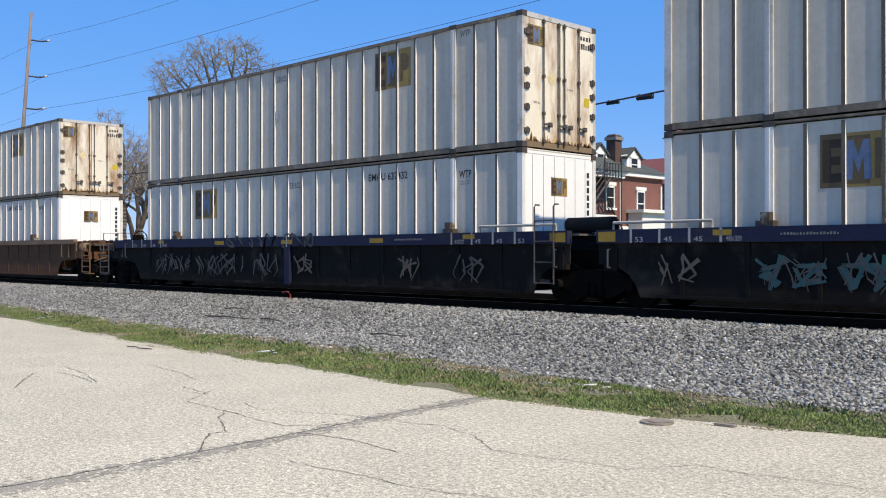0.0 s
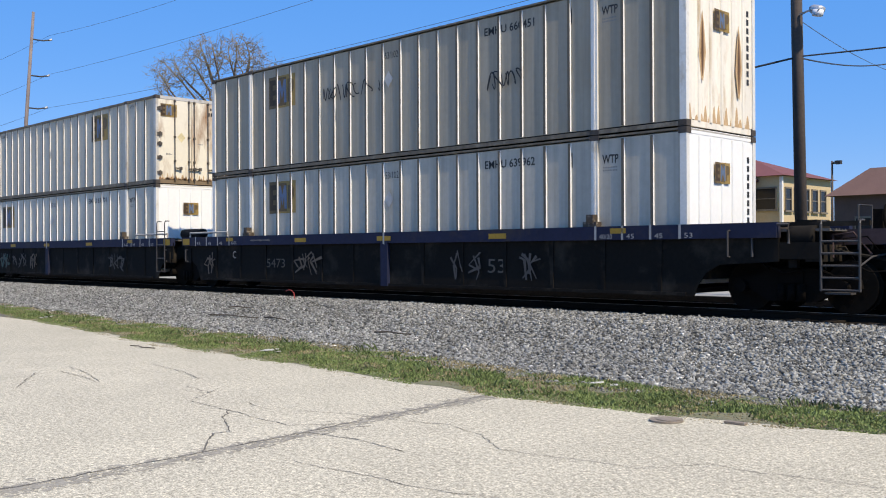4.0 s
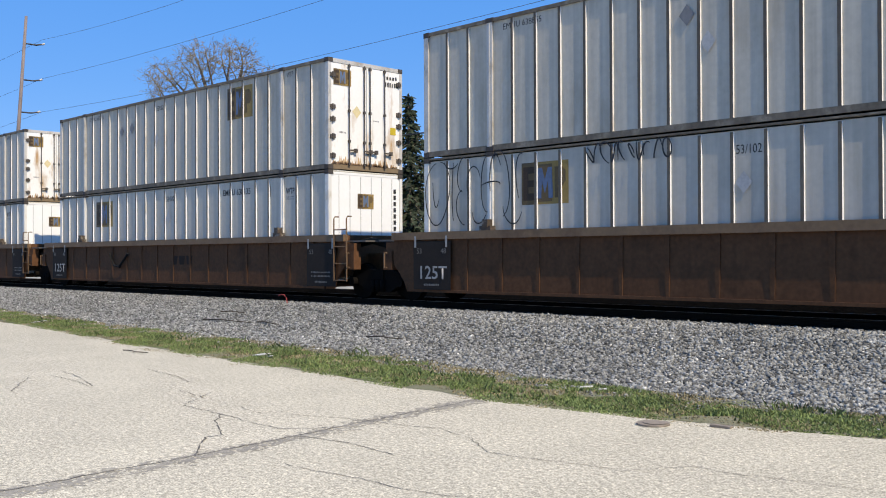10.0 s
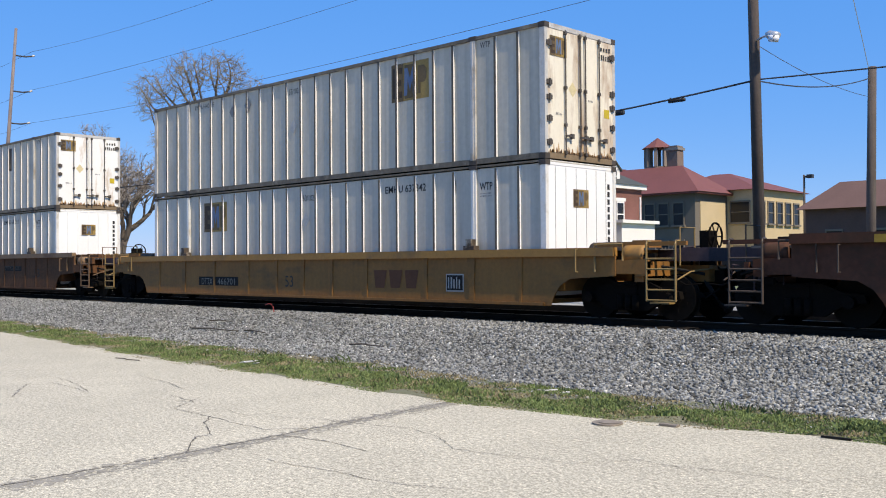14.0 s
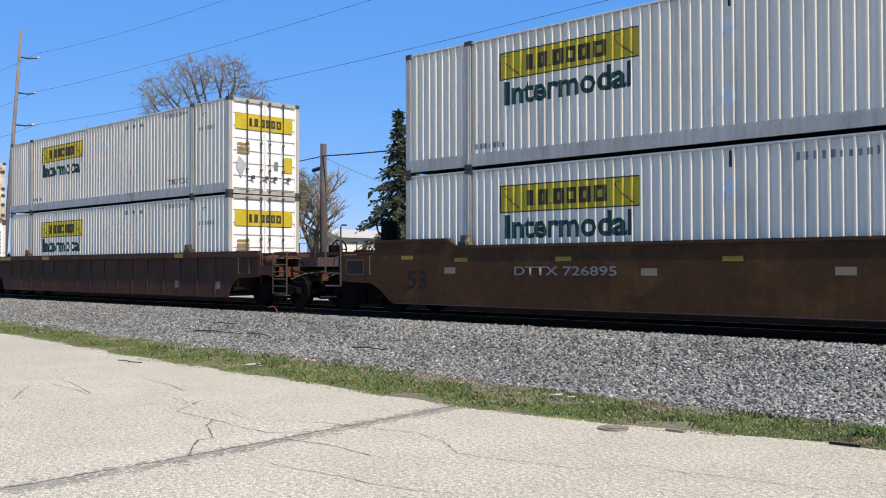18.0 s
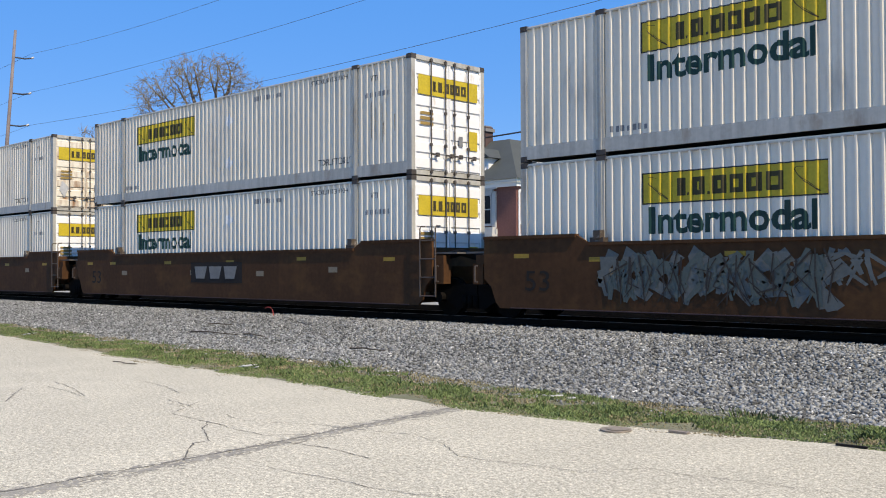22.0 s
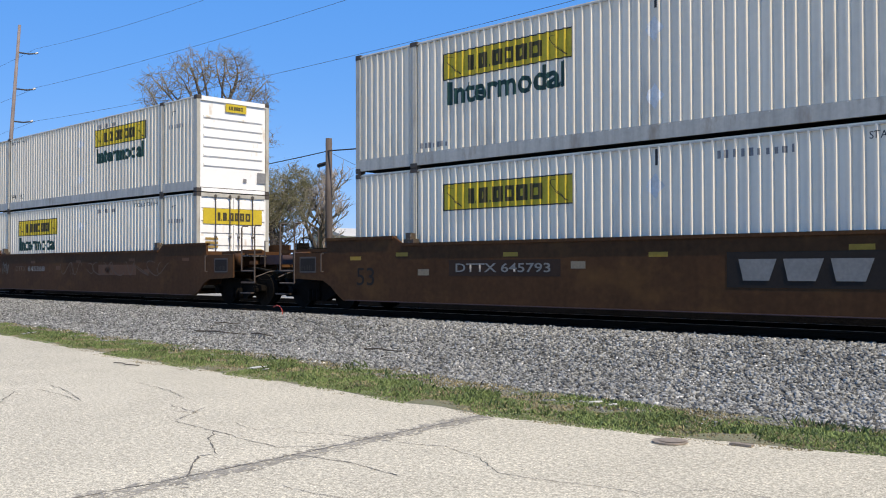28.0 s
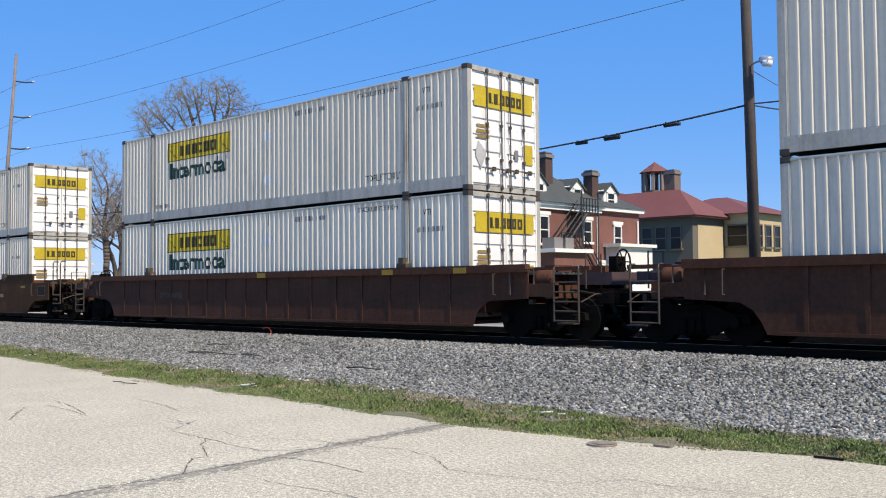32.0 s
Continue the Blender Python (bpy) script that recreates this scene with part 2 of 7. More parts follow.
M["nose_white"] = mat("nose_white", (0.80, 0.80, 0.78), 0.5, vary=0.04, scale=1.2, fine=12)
M["nose_rust"] = mat("nose_rust", (0.78, 0.73, 0.63), 0.6, vary=0.06, scale=1.2, fine=12, dirt=(0.50, 0.36, 0.21), dirt_amount=0.3, dirt_scale=(1.6, 1.6, 0.5), streak=0.1)
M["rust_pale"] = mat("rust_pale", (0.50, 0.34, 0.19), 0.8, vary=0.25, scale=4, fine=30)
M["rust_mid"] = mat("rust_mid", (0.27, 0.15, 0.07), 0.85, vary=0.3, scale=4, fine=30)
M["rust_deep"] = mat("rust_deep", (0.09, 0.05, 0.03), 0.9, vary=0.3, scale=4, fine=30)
M["rod"] = mat("door_rod", (0.085, 0.07, 0.058), 0.6, 0.2, vary=0.3, scale=6, fine=30)
for key, base, rough in (("badge_tan", (0.30, 0.20, 0.065), 0.6), ("badge_dark", (0.055, 0.036, 0.022), 0.6), ("badge_blue", (0.10, 0.15, 0.24), 0.6), ("badge_ochre", (0.13, 0.09, 0.045), 0.6),
                         ("ink", (0.03, 0.03, 0.032), 0.6), ("sign_ink", (0.06, 0.05, 0.022), 0.6), ("faint_spray", (0.10, 0.06, 0.04), 0.7), ("faint", (0.42, 0.42, 0.41), 0.6), ("faint_dark", (0.2, 0.2, 0.2), 0.6), ("sign_yellow", (0.52, 0.385, 0.035), 0.5), ("sign_green", (0.014, 0.05, 0.04), 0.5),
                         ("ochre_flag", (0.33, 0.20, 0.03), 0.6), ("paint_white", (0.36, 0.34, 0.31), 0.6), ("paint_silver", (0.125, 0.128, 0.112), 0.6), ("paint_teal", (0.03, 0.085, 0.085), 0.6), ("tag_dim", (0.075, 0.07, 0.066), 0.7), ("paint_sage", (0.085, 0.10, 0.085), 0.6), ("stencil_grey", (0.19, 0.175, 0.155), 0.7), ("stencil_light", (0.22, 0.205, 0.18), 0.7), ("dust_tan", (0.070, 0.046, 0.048), 0.85),
                         ("grey_ink", (0.125, 0.098, 0.075), 0.7), ("grey_blue", (0.045, 0.036, 0.03), 0.8), ("black_field", (0.025, 0.019, 0.015), 0.9), ("ghost_dark", (0.04, 0.022, 0.014), 0.9), ("faint_pale", (0.62, 0.63, 0.62), 0.6), ("tan_patch", (0.26, 0.2, 0.13), 0.7), ("faded_red", (0.14, 0.052, 0.024), 0.7), ("decal_cream", (0.62, 0.52, 0.30), 0.6), ("door_grime", (0.20, 0.145, 0.09), 0.85),
                         ("brown_ghost", (0.12, 0.055, 0.028), 0.75)):
    M[key] = mat(key, base, rough, vary=0.2, scale=2.5, fine=18, spec=0.25)
M["truck"] = mat("truck_iron", (0.0075, 0.0062, 0.0052), 0.9, spec=0.06, vary=0.35, scale=3, fine=25)
M["wheel"] = mat("wheel_steel", (0.009, 0.0075, 0.006), 0.85, 0.0, spec=0.08, vary=0.3, scale=4, fine=25)
M["tank"] = mat("tank_grime", (0.05, 0.038, 0.028), 0.7, spec=0.25, vary=0.3, scale=3, fine=20)
M["grate"] = mat("grate_steel", (0.10, 0.09, 0.08), 0.7, vary=0.25, scale=3, fine=30)
M["guide"] = mat("guide_steel", (0.06, 0.042, 0.028), 0.7, vary=0.4, scale=5, fine=30, dirt=(0.4, 0.36, 0.3), dirt_amount=0.3, dirt_scale=(6, 6, 6))
M["brown_chord"] = mat("brown_chord", (0.19, 0.112, 0.056), 0.7, vary=0.22, scale=0.9, fine=12, dirt=(0.10, 0.05, 0.025), dirt_amount=0.3)
M["yellow_chord"] = mat("yellow_chord", (0.31, 0.15, 0.03), 0.65, vary=0.2, scale=0.9, fine=12, dirt=(0.16, 0.09, 0.03), dirt_amount=0.3)
M["rustbrown"] = mat("rustbrown_paint", (0.075, 0.0335, 0.014), 0.8, spec=0.15, vary=0.28, scale=0.7, fine=10, dirt=(0.125, 0.058, 0.02), dirt_amount=0.3, dirt_scale=(0.7, 0.7, 1.0), streak=0.09)
for key, base in (("brown", (0.15, 0.085, 0.04)), ("darkbrown", (0.058, 0.038, 0.025)), ("yellowcar", (0.24, 0.15, 0.05)), ("charcoal", (0.05, 0.045, 0.043)), ("rustbrown", (0.07, 0.05, 0.038))):
    M[key + "_bar"] = mat(key + "_bar", base, 0.6, vary=0.25, scale=5, fine=30)
# grimy rib fronts, also laid on the -x flanks as painted shade
M["rib_front_shade"] = mat("rib_front_shade", (0.11, 0.09, 0.065), 0.7, vary=0.25, scale=2, fine=20, dirt=(0.17, 0.14, 0.105), dirt_amount=0.3, dirt_scale=(2, 2, 1.2))
M["rib_front_shade_dark"] = mat("rib_front_shade_dark", (0.085, 0.068, 0.05), 0.7, vary=0.3, scale=2, fine=20, dirt=(0.14, 0.115, 0.085), dirt_amount=0.3, dirt_scale=(2, 2, 1.2))
# oily stone made near black: the train's shade is in its colour
M["track_bed"] = mat("shaded_oily_bed", (0.019, 0.016, 0.0135), 0.95, spec=0.08, vary=0.5, scale=1.5, fine=20, bump=0.8)
M["far_grass"] = mat("yard_grass", (0.13, 0.15, 0.06), 0.9, vary=0.3, scale=0.2, fine=4)
M["road"] = mat("road_asphalt", (0.30, 0.29, 0.27), 0.9, vary=0.15, scale=0.4, fine=30)
M["kerb"] = mat("kerb_concrete", (0.46, 0.44, 0.40), 0.9, vary=0.15, scale=1, fine=25)
M["rail"] = mat("rail_steel", (0.022, 0.016, 0.012), 0.85, 0.0, spec=0.05, vary=0.2, scale=2, fine=30)
M["tie"] = mat("tie_timber", (0.025, 0.02, 0.016), 0.95, spec=0.1, vary=0.35, scale=2, fine=20, random_obj=0.25)
M["stone"] = mat("crushed_stone", (0.188, 0.189, 0.178), 0.85, vary=0.3, scale=0.5, fine=60, island=0.8)
M["stone_pale"] = mat("pale_stone", (0.62, 0.60, 0.56), 0.85, vary=0.15, scale=3, fine=60, island=0.2)
M["dry_grass"] = mat("dry_grass", (0.25, 0.205, 0.115), 0.9, vary=0.2, scale=2, fine=8, island=0.3)
M["weed"] = mat("weed", (0.07, 0.105, 0.03), 0.8, vary=0.25, scale=2, fine=8, island=0.35)
M["seam"] = mat("tar_seam", (0.28, 0.256, 0.21), 0.95, vary=0.4, scale=3, fine=45)
M["crack"] = mat("crack_dark", (0.11, 0.10, 0.085), 0.95, vary=0.4, scale=5, fine=40)
M["rust_iron"] = mat("rust_iron", (0.23, 0.19, 0.15), 0.85, vary=0.4, scale=8, fine=40)
M["bark_dark"] = mat("dry_bark", (0.07, 0.055, 0.04), 0.9, vary=0.3, scale=6, fine=40)
M["paper"] = mat("paper_scrap", (0.55, 0.53, 0.48), 0.8, vary=0.2, scale=6, fine=30)
M["red_wire"] = mat("red_wire", (0.35, 0.05, 0.04), 0.5, vary=0.1)
M["pole"] = mat("weathered_pole", (0.085, 0.066, 0.056), 0.9, vary=0.3, scale=1.5, fine=20, dirt=(0.135, 0.108, 0.09), dirt_amount=0.35, dirt_scale=(6, 6, 0.5), bump=0.4)
M["wire"] = mat("black_cable", (0.03, 0.03, 0.032), 0.7, vary=0.1)
M["thin_wire"] = mat("weathered_wire", (0.07, 0.075, 0.085), 0.6, vary=0.1)
M["rail_head"] = mat("polished_rail_head", (0.30, 0.28, 0.26), 0.5, 0.6, vary=0.1, scale=2, fine=30)
M["far_gravel"] = mat("far_gravel", (0.30, 0.285, 0.25), 0.95, vary=0.35, scale=1.2, fine=9, bump=0.6)
# chimney brick: the shadow side's darkness is put into the colour
M["brick_dark"] = mat("shaded_brick", (0.085, 0.05, 0.042), 0.9, vary=0.2, scale=1, fine=8)
M["insulator"] = mat("insulator", (0.32, 0.30, 0.28), 0.4, vary=0.1)
M["galvanised"] = mat("galvanised", (0.50, 0.51, 0.52), 0.4, 0.5, vary=0.1)
M["lens"] = mat("lamp_bowl", (0.75, 0.76, 0.78), 0.2, vary=0.05)
M["trim"] = mat("white_trim", (0.78, 0.76, 0.72), 0.7, vary=0.06, scale=1, fine=12)
# darker copy of the white trim, with the house front's shade in it
M["trim_shade"] = mat("shaded_trim", (0.47, 0.46, 0.43), 0.7, vary=0.08, scale=1, fine=12)
M["slate"] = mat("slate_roof", (0.058, 0.063, 0.055), 0.75, vary=0.2, scale=0.8, fine=9, bump=0.3)
M["cap_grey"] = mat("grey_cap", (0.20, 0.19, 0.18), 0.8, vary=0.15)
M["iron"] = mat("black_stair_iron", (0.025, 0.025, 0.027), 0.6, vary=0.2)
# one brick in two tones: shade in the first, sunlight in the second
M["buff"] = mat("buff_brick_shaded", (0.152, 0.13, 0.106), 0.9, vary=0.12, scale=0.6, fine=9)
M["buff_lit"] = mat("buff_brick_lit", (0.52, 0.405, 0.245), 0.9, vary=0.1, scale=0.6, fine=9)
M["buff_trim"] = mat("buff_trim", (0.17, 0.145, 0.115), 0.8, vary=0.1)
M["red_roof"] = mat("red_roof", (0.17, 0.055, 0.045), 0.7, vary=0.12, scale=0.8, fine=8)
M["tower"] = mat("tower_brick", (0.18, 0.13, 0.105), 0.9, vary=0.12, scale=1, fine=9)
M["tower_light"] = mat("tower_pier", (0.23, 0.185, 0.155), 0.9, vary=0.1)
M["brown_wall"] = mat("brown_shingle", (0.10, 0.06, 0.052), 0.9, vary=0.2, scale=1.2, fine=10)
M["brown_roof"] = mat("brown_roof", (0.145, 0.08, 0.065), 0.85, vary=0.15, scale=0.8, fine=9)
M["pane"] = mat("window_pane", (0.018, 0.018, 0.019), 0.2, vary=0.1, spec=0.3)
M["car_white"] = mat("car_white", (0.75, 0.75, 0.75), 0.25, vary=0.02)
M["car_blue"] = mat("car_blue", (0.03, 0.05, 0.12), 0.25, vary=0.02)
M["car_silver"] = mat("car_silver", (0.4, 0.41, 0.42), 0.25, 0.5, vary=0.02)
M["bark"] = mat("tree_bark", (0.115, 0.09, 0.07), 0.95, vary=0.3, scale=2, fine=18, bump=0.4)
M["twig"] = mat("grey_twig", (0.25, 0.215, 0.185), 0.95, vary=0.2, scale=1, fine=6, island=0.3)
M["twig_yellow"] = mat("yellow_twig", (0.215, 0.175, 0.12), 0.95, vary=0.2, scale=1, fine=6, island=0.3)
M["twig_olive"] = mat("olive_twig", (0.185, 0.17, 0.095), 0.95, vary=0.2, scale=1, fine=6, island=0.3)
M["blossom"] = mat("blossom", (0.55, 0.45, 0.41), 0.8, vary=0.1, island=0.25)
M["needle"] = mat("spruce_needle", (0.026, 0.040, 0.018), 0.85, vary=0.3, scale=1, fine=6, island=0.45)
M["pole_pale"] = mat("sun_bleached_pole", (0.185, 0.15, 0.14), 0.9, vary=0.3, scale=1.5, fine=20, dirt=(0.26, 0.215, 0.195), dirt_amount=0.35, dirt_scale=(6, 6, 0.5))


# ---- mesh building ----
class MB:
    """Collects vertices and faces of one mesh."""

    def __init__(self):
        self.v, self.f = [], []

    def box(self, x0, x1, y0, y1, z0, z1):
        o = len(self.v)
        self.v += [(x0, y0, z0), (x1, y0, z0), (x1, y1, z0), (x0, y1, z0), (x0, y0, z1), (x1, y0, z1), (x1, y1, z1), (x0, y1, z1)]
        self.f += [[o + i for i in q] for q in ((0, 3, 2, 1), (4, 5, 6, 7), (0, 1, 5, 4), (1, 2, 6, 5), (2, 3, 7, 6), (3, 0, 4, 7))]
        return self

    def prism(self, poly, a0, a1, axis="y"):
        """A polygon (counter-clockwise pairs) drawn out along an axis."""
        o, n = len(self.v), len(poly)
        put = {"y": lambda p, a: (p[0], a, p[1]), "x": lambda p, a: (a, p[0], p[1]), "z": lambda p, a: (p[0], p[1], a)}[axis]
        self.v += [put(p, a0) for p in poly] + [put(p, a1) for p in poly]
        self.f += [list(range(o, o + n)), list(range(o + 2 * n - 1, o + n - 1, -1))]
        self.f += [[o + i, o + n + i, o + n + (i + 1) % n, o + (i + 1) % n] for i in range(n)]
        return self

    def tube(self, pts, r, sides=8, r2=None):
        """A round bar along a line of points, tapering to r2."""
        pts = [Vector(p) for p in pts]
        o, k = len(self.v), len(pts)
        for i, p in enumerate(pts):
            way = (pts[min(i + 1, k - 1)] - pts[max(i - 1, 0)]).normalized()
            a = way.orthogonal().normalized()
            b = way.cross(a)
            rr = r if r2 is None else r + (r2 - r) * i / (k - 1)
            self.v += [tuple(p + rr * (math.cos(2 * math.pi * j / sides) * a + math.sin(2 * math.pi * j / sides) * b)) for j in range(sides)]
        for i in range(k - 1):
            for j in range(sides):
                q = o + i * sides
                self.f.append([q + j, q + (j + 1) % sides, q + sides + (j + 1) % sides, q + sides + j])
        self.f += [list(range(o + sides - 1, o - 1, -1)), list(range(o + (k - 1) * sides, o + k * sides))]
        return self

    def quad(self, a, b, c, d):
        o = len(self.v)
        self.v += [a, b, c, d]
        self.f.append([o, o + 1, o + 2, o + 3])
        return self

    def mesh(self, name, material, smooth=False):
        me = bpy.data.meshes.new(name)
        me.from_pydata(self.v, [], self.f)
        bm = bmesh.new()
        bm.from_mesh(me)
        bmesh.ops.recalc_face_normals(bm, faces=bm.faces[:])
        bm.to_mesh(me)
        bm.free()
        if smooth:
            me.polygons.foreach_set("use_smooth", [True] * len(me.polygons))
        me.materials.append(material)
        return me


def part(name, geo, material, parent=None, label="", smooth=False, at=None):
    """One mesh object under a thing or a part. geo: an MB or a mesh to share."""
    me = geo.mesh(name, material, smooth) if isinstance(geo, MB) else geo
    ob = new(name, me)
    if parent is not None:
        ob.parent = parent
    if at is not None:
        ob.matrix_basis = at
    return tagged(ob, label)


def empty(name, label, category, group="", kind=""):
    return tagged(new(name), label, category, group, kind)


def structure(name, geo, material, label, category):
    return tagged(part(name, geo, material), label, category, kind="structure")

RAIL, YC = 0.55, 17.01            # rail top, middle of the track


# ---- ground: lot, verge, ballast, track, road behind ----
EDGE = ((-140, -46, -26, -21, -17, -13.4, -11, -9, -7.7, -6.3, -5.1, -4.1, -3.4, 0, 60), (10.9, 10.6, 9.75, 9.25, 8.78, 8.55, 8.42, 8.27, 8.22, 8.36, 8.54, 8.8, 8.9, 9.0, 9.0))      # where the asphalt ends
GRASS = ((-140, -46, -30, -20, -14.6, -11.6, -9.3, -6.8, -5.4, -3.9, 60), (12.0, 11.7, 11.3, 10.6, 10.45, 10.4, 9.95, 9.75, 9.8, 9.85, 9.9))    # where the grass ends


def lot_edge(x):
    return np.interp(x, *EDGE)


def grass_edge(x):
    return np.interp(x, *GRASS)


def bed_height(y):
    return np.interp(y, [8.3, 8.62, 9.4, 10.5, 12.2, 14.2, 15.3, 16.5], [0.0, 0.01, 0.015, 0.02, 0.10, 0.36, 0.41, 0.42])


def verge_height(x, y):
    """The ground's height on the verge and the bed beside it."""
    e, g = lot_edge(x) + 0.03, grass_edge(x) + 0.15
    v = np.where(y < e + 0.7, 0.004 + 0.03 * np.clip((y - e) / 0.7, 0, 1), 0.034 + (bed_height(g) - 0.010) * np.clip((y - e - 0.7) / np.maximum(g - e - 0.7, 0.1), 0, 1))
    return np.where(y < e, 0.0, np.where(y < g, np.maximum(v, bed_height(y)), bed_height(y)))


lot = [(-75, -25), (30, -25)] + [(30 - 0.75 * k, float(lot_edge(30 - 0.75 * k)) + 0.22) for k in range(141)]
structure("pavement", MB().prism(lot, -0.5, 0.0, "z"), M["pavement"], "pale worn asphalt lot with cracks", "pavement")
g = MB()
for k in range(331):
    x = -140 + 0.5 * k if k < 160 else -60 + 0.37 * (k - 160)
    e = float(lot_edge(x)) + 0.03 + 0.1 * noise.noise((x * 0.5, 0, 3)) + 0.07 * noise.noise((x * 2.3, 0, 8)) + 0.03 * noise.noise((x * 7.1, 0, 5))
    g.v += [(x, e, 0.004), (x, e + 0.7, 0.034), (x, float(grass_edge(x)) + 0.15, 0.024 + float(bed_height(grass_edge(x) + 0.15)))]
    if k:
        o = 3 * (k - 1)
        g.f += [[o, o + 3, o + 4, o + 1], [o + 1, o + 4, o + 5, o + 2]]
structure("verge", g, M["soil"], "strip of bare soil beside the asphalt", "verge")
structure("verge_bed", MB().box(-140, 60, 8.62, 10.4, -0.5, -0.01), M["soil"], "soil under the grass strip", "verge")
structure("ballast_bed", MB().prism([(9.35, -0.5), (15.42, -0.5), (15.42, 0.405), (14.2, 0.36), (12.2, 0.10), (10.3, 0.015), (9.35, -0.004)], -200, 80, "x"), M["ballast"], "grey crushed stone track bed", "ballast")
structure("track_bed", MB().prism([(15.42, -0.5), (22.7, -0.5), (22.7, 0.0), (20.6, 0.0), (19.2, 0.36), (18.6, 0.42), (15.9, 0.42), (15.42, 0.40)], -200, 80, "x"), M["track_bed"], "dark oily stone bed, deepened for the shade under the train", "ballast")
# added bank, dark in place of the shade under the cars
structure("ditch_bank", MB().box(-200, 80, 22.7, 22.8, -0.3, 0.42), M["track_bed"], "added dark bank closing the gap under the cars", "bank")
structure("far_bed", MB().box(-200, 80, 22.8, 26.2, -0.3, 0.432), M["far_gravel"], "sunlit pale gravel beyond the track", "ballast")
structure("ground", MB().box(-900, 900, 26.2, 2500, -0.5, 0.44), M["far_grass"], "flat ground with dull grass behind the tracks", "ground")
structure("ground_near", MB().box(-900, 900, -900, -25, -0.5, -0.02), M["far_ground"], "flat ground behind the lot", "ground")
structure("road", MB().box(-300, 300, 28.5, 36.5, 0.3, 0.448), M["road"], "pale asphalt street beyond the tracks", "road")
for y in (28.2, 36.5):
    structure("kerb", MB().box(-300, 300, y, y + 0.3, 0.3, 0.56), M["kerb"], "pale concrete kerb along the street", "kerb")
for y in (YC - 0.755, YC + 0.755):
    g = MB().prism([(y - 0.07, 0.38), (y + 0.07, 0.38), (y + 0.07, 0.395), (y + 0.012, 0.42), (y + 0.012, 0.505), (y + 0.036, 0.515), (y + 0.036, RAIL), (y - 0.036, RAIL), (y - 0.036, 0.515), (y - 0.012, 0.505), (y - 0.012, 0.42), (y - 0.07, 0.395)], -200, 80, "x")
    rail = structure("rail", g, M["rail"], "steel rail with a bright worn head", "rail")
    part("rail_head", MB().box(-200, 80, y - 0.03, y + 0.03, RAIL, RAIL + 0.004), M["rail_head"], rail, "polished running surface")
ties = empty("railway_ties", "dark creosoted timber ties under the rails", "ties", kind="structure")
tie_mesh = MB().box(-0.115, 0.115, -1.3, 1.3, -0.14, 0.0).mesh("tie", M["tie"])
for k in range(100):
    part("tie", tie_mesh, None, ties, at=pose(-56 + 0.61 * k, YC, 0.425 + 0.01 * (k % 3)))


def cloud(name, verts, faces, material):
    """A mesh from arrays: verts n x 3, faces m x k."""
    me = bpy.data.meshes.new(name)
    n, k = faces.shape
    me.vertices.add(len(verts)), me.loops.add(n * k), me.polygons.add(n)
    me.vertices.foreach_set("co", verts.astype(np.float32).ravel())
    me.loops.foreach_set("vertex_index", faces.astype(np.int32).ravel())
    me.polygons.foreach_set("loop_start", np.arange(0, n * k, k, dtype=np.int32))
    me.polygons.foreach_set("loop_total", np.full(n, k, dtype=np.int32))
    me.update(calc_edges=True)
    me.materials.append(material)
    return me


def stones(name, n, x0, x1, y0, y1, s0, s1, seed, material, label, near=0.0, over=0.1):
    """Crushed stones: squashed, turned eight-sided lumps strewn on the bed."""
    rg = np.random.default_rng(seed)
    u = rg.random(n)
    x = x1 - (x1 - x0) * u ** (1.0 + near)
    low = np.maximum(y0, grass_edge(x) - over + 0.25 * rg.random(n))
    y = low + (y1 - low) * rg.random(n)
    size = s0 + (s1 - s0) * rg.random(n) ** 2
    octa = np.array([(1, 0, 0), (0, 1, 0), (-1, 0, 0), (0, -1, 0), (0, 0, 1), (0, 0, -1)], float)
    tri = np.array([(0, 1, 4), (1, 2, 4), (2, 3, 4), (3, 0, 4), (1, 0, 5), (2, 1, 5), (3, 2, 5), (0, 3, 5)])
    v = octa[None] * (rg.random((n, 6, 1)) * 0.5 + 0.75) * np.stack([1.0 + 0.55 * rg.random(n), np.ones(n), 0.6 + 0.4 * rg.random(n)], -1)[:, None] + rg.normal(0, 0.16, (n, 6, 3))
    q = rg.normal(size=(n, 4))
    q /= np.linalg.norm(q, axis=1, keepdims=True)
    w, a, b, c = q.T
    rot = np.stack([np.stack([1 - 2 * (b * b + c * c), 2 * (a * b - c * w), 2 * (a * c + b * w)], -1), np.stack([2 * (a * b + c * w), 1 - 2 * (a * a + c * c), 2 * (b * c - a * w)], -1), np.stack([2 * (a * c - b * w), 2 * (b * c + a * w), 1 - 2 * (a * a + b * b)], -1)], 1)
    v = np.einsum("nij,nkj->nki", rot, v) * size[:, None, None]
    v[:, :, 2] *= 0.75
    v += np.stack([x, y, verge_height(x, y) + size * (0.15 + 0.35 * rg.random(n))], -1)[:, None]
    f = (tri[None] + 6 * np.arange(n)[:, None, None]).reshape(-1, 3)
    return tagged(new(name, cloud(name, v.reshape(-1, 3), f, material)), label, "stones", kind="stuff")


stones("ballast_stones", 140000, -46, 1, 9.9, 15.6, 0.017, 0.04, 3, M["stone"], "grey crushed stones of the track bed", 0.9)
stones("fine_gravel", 34000, -40, 1, 9.0, 11.6, 0.008, 0.022, 4, M["stone"], "fine grey gravel at the edge of the bed", 0.8, 0.75)
stones("pale_stones", 3600, -36, 1, 9.9, 15.4, 0.010, 0.032, 5, M["stone_pale"], "scattered pale stones among the gravel", 0.5, 0.45)


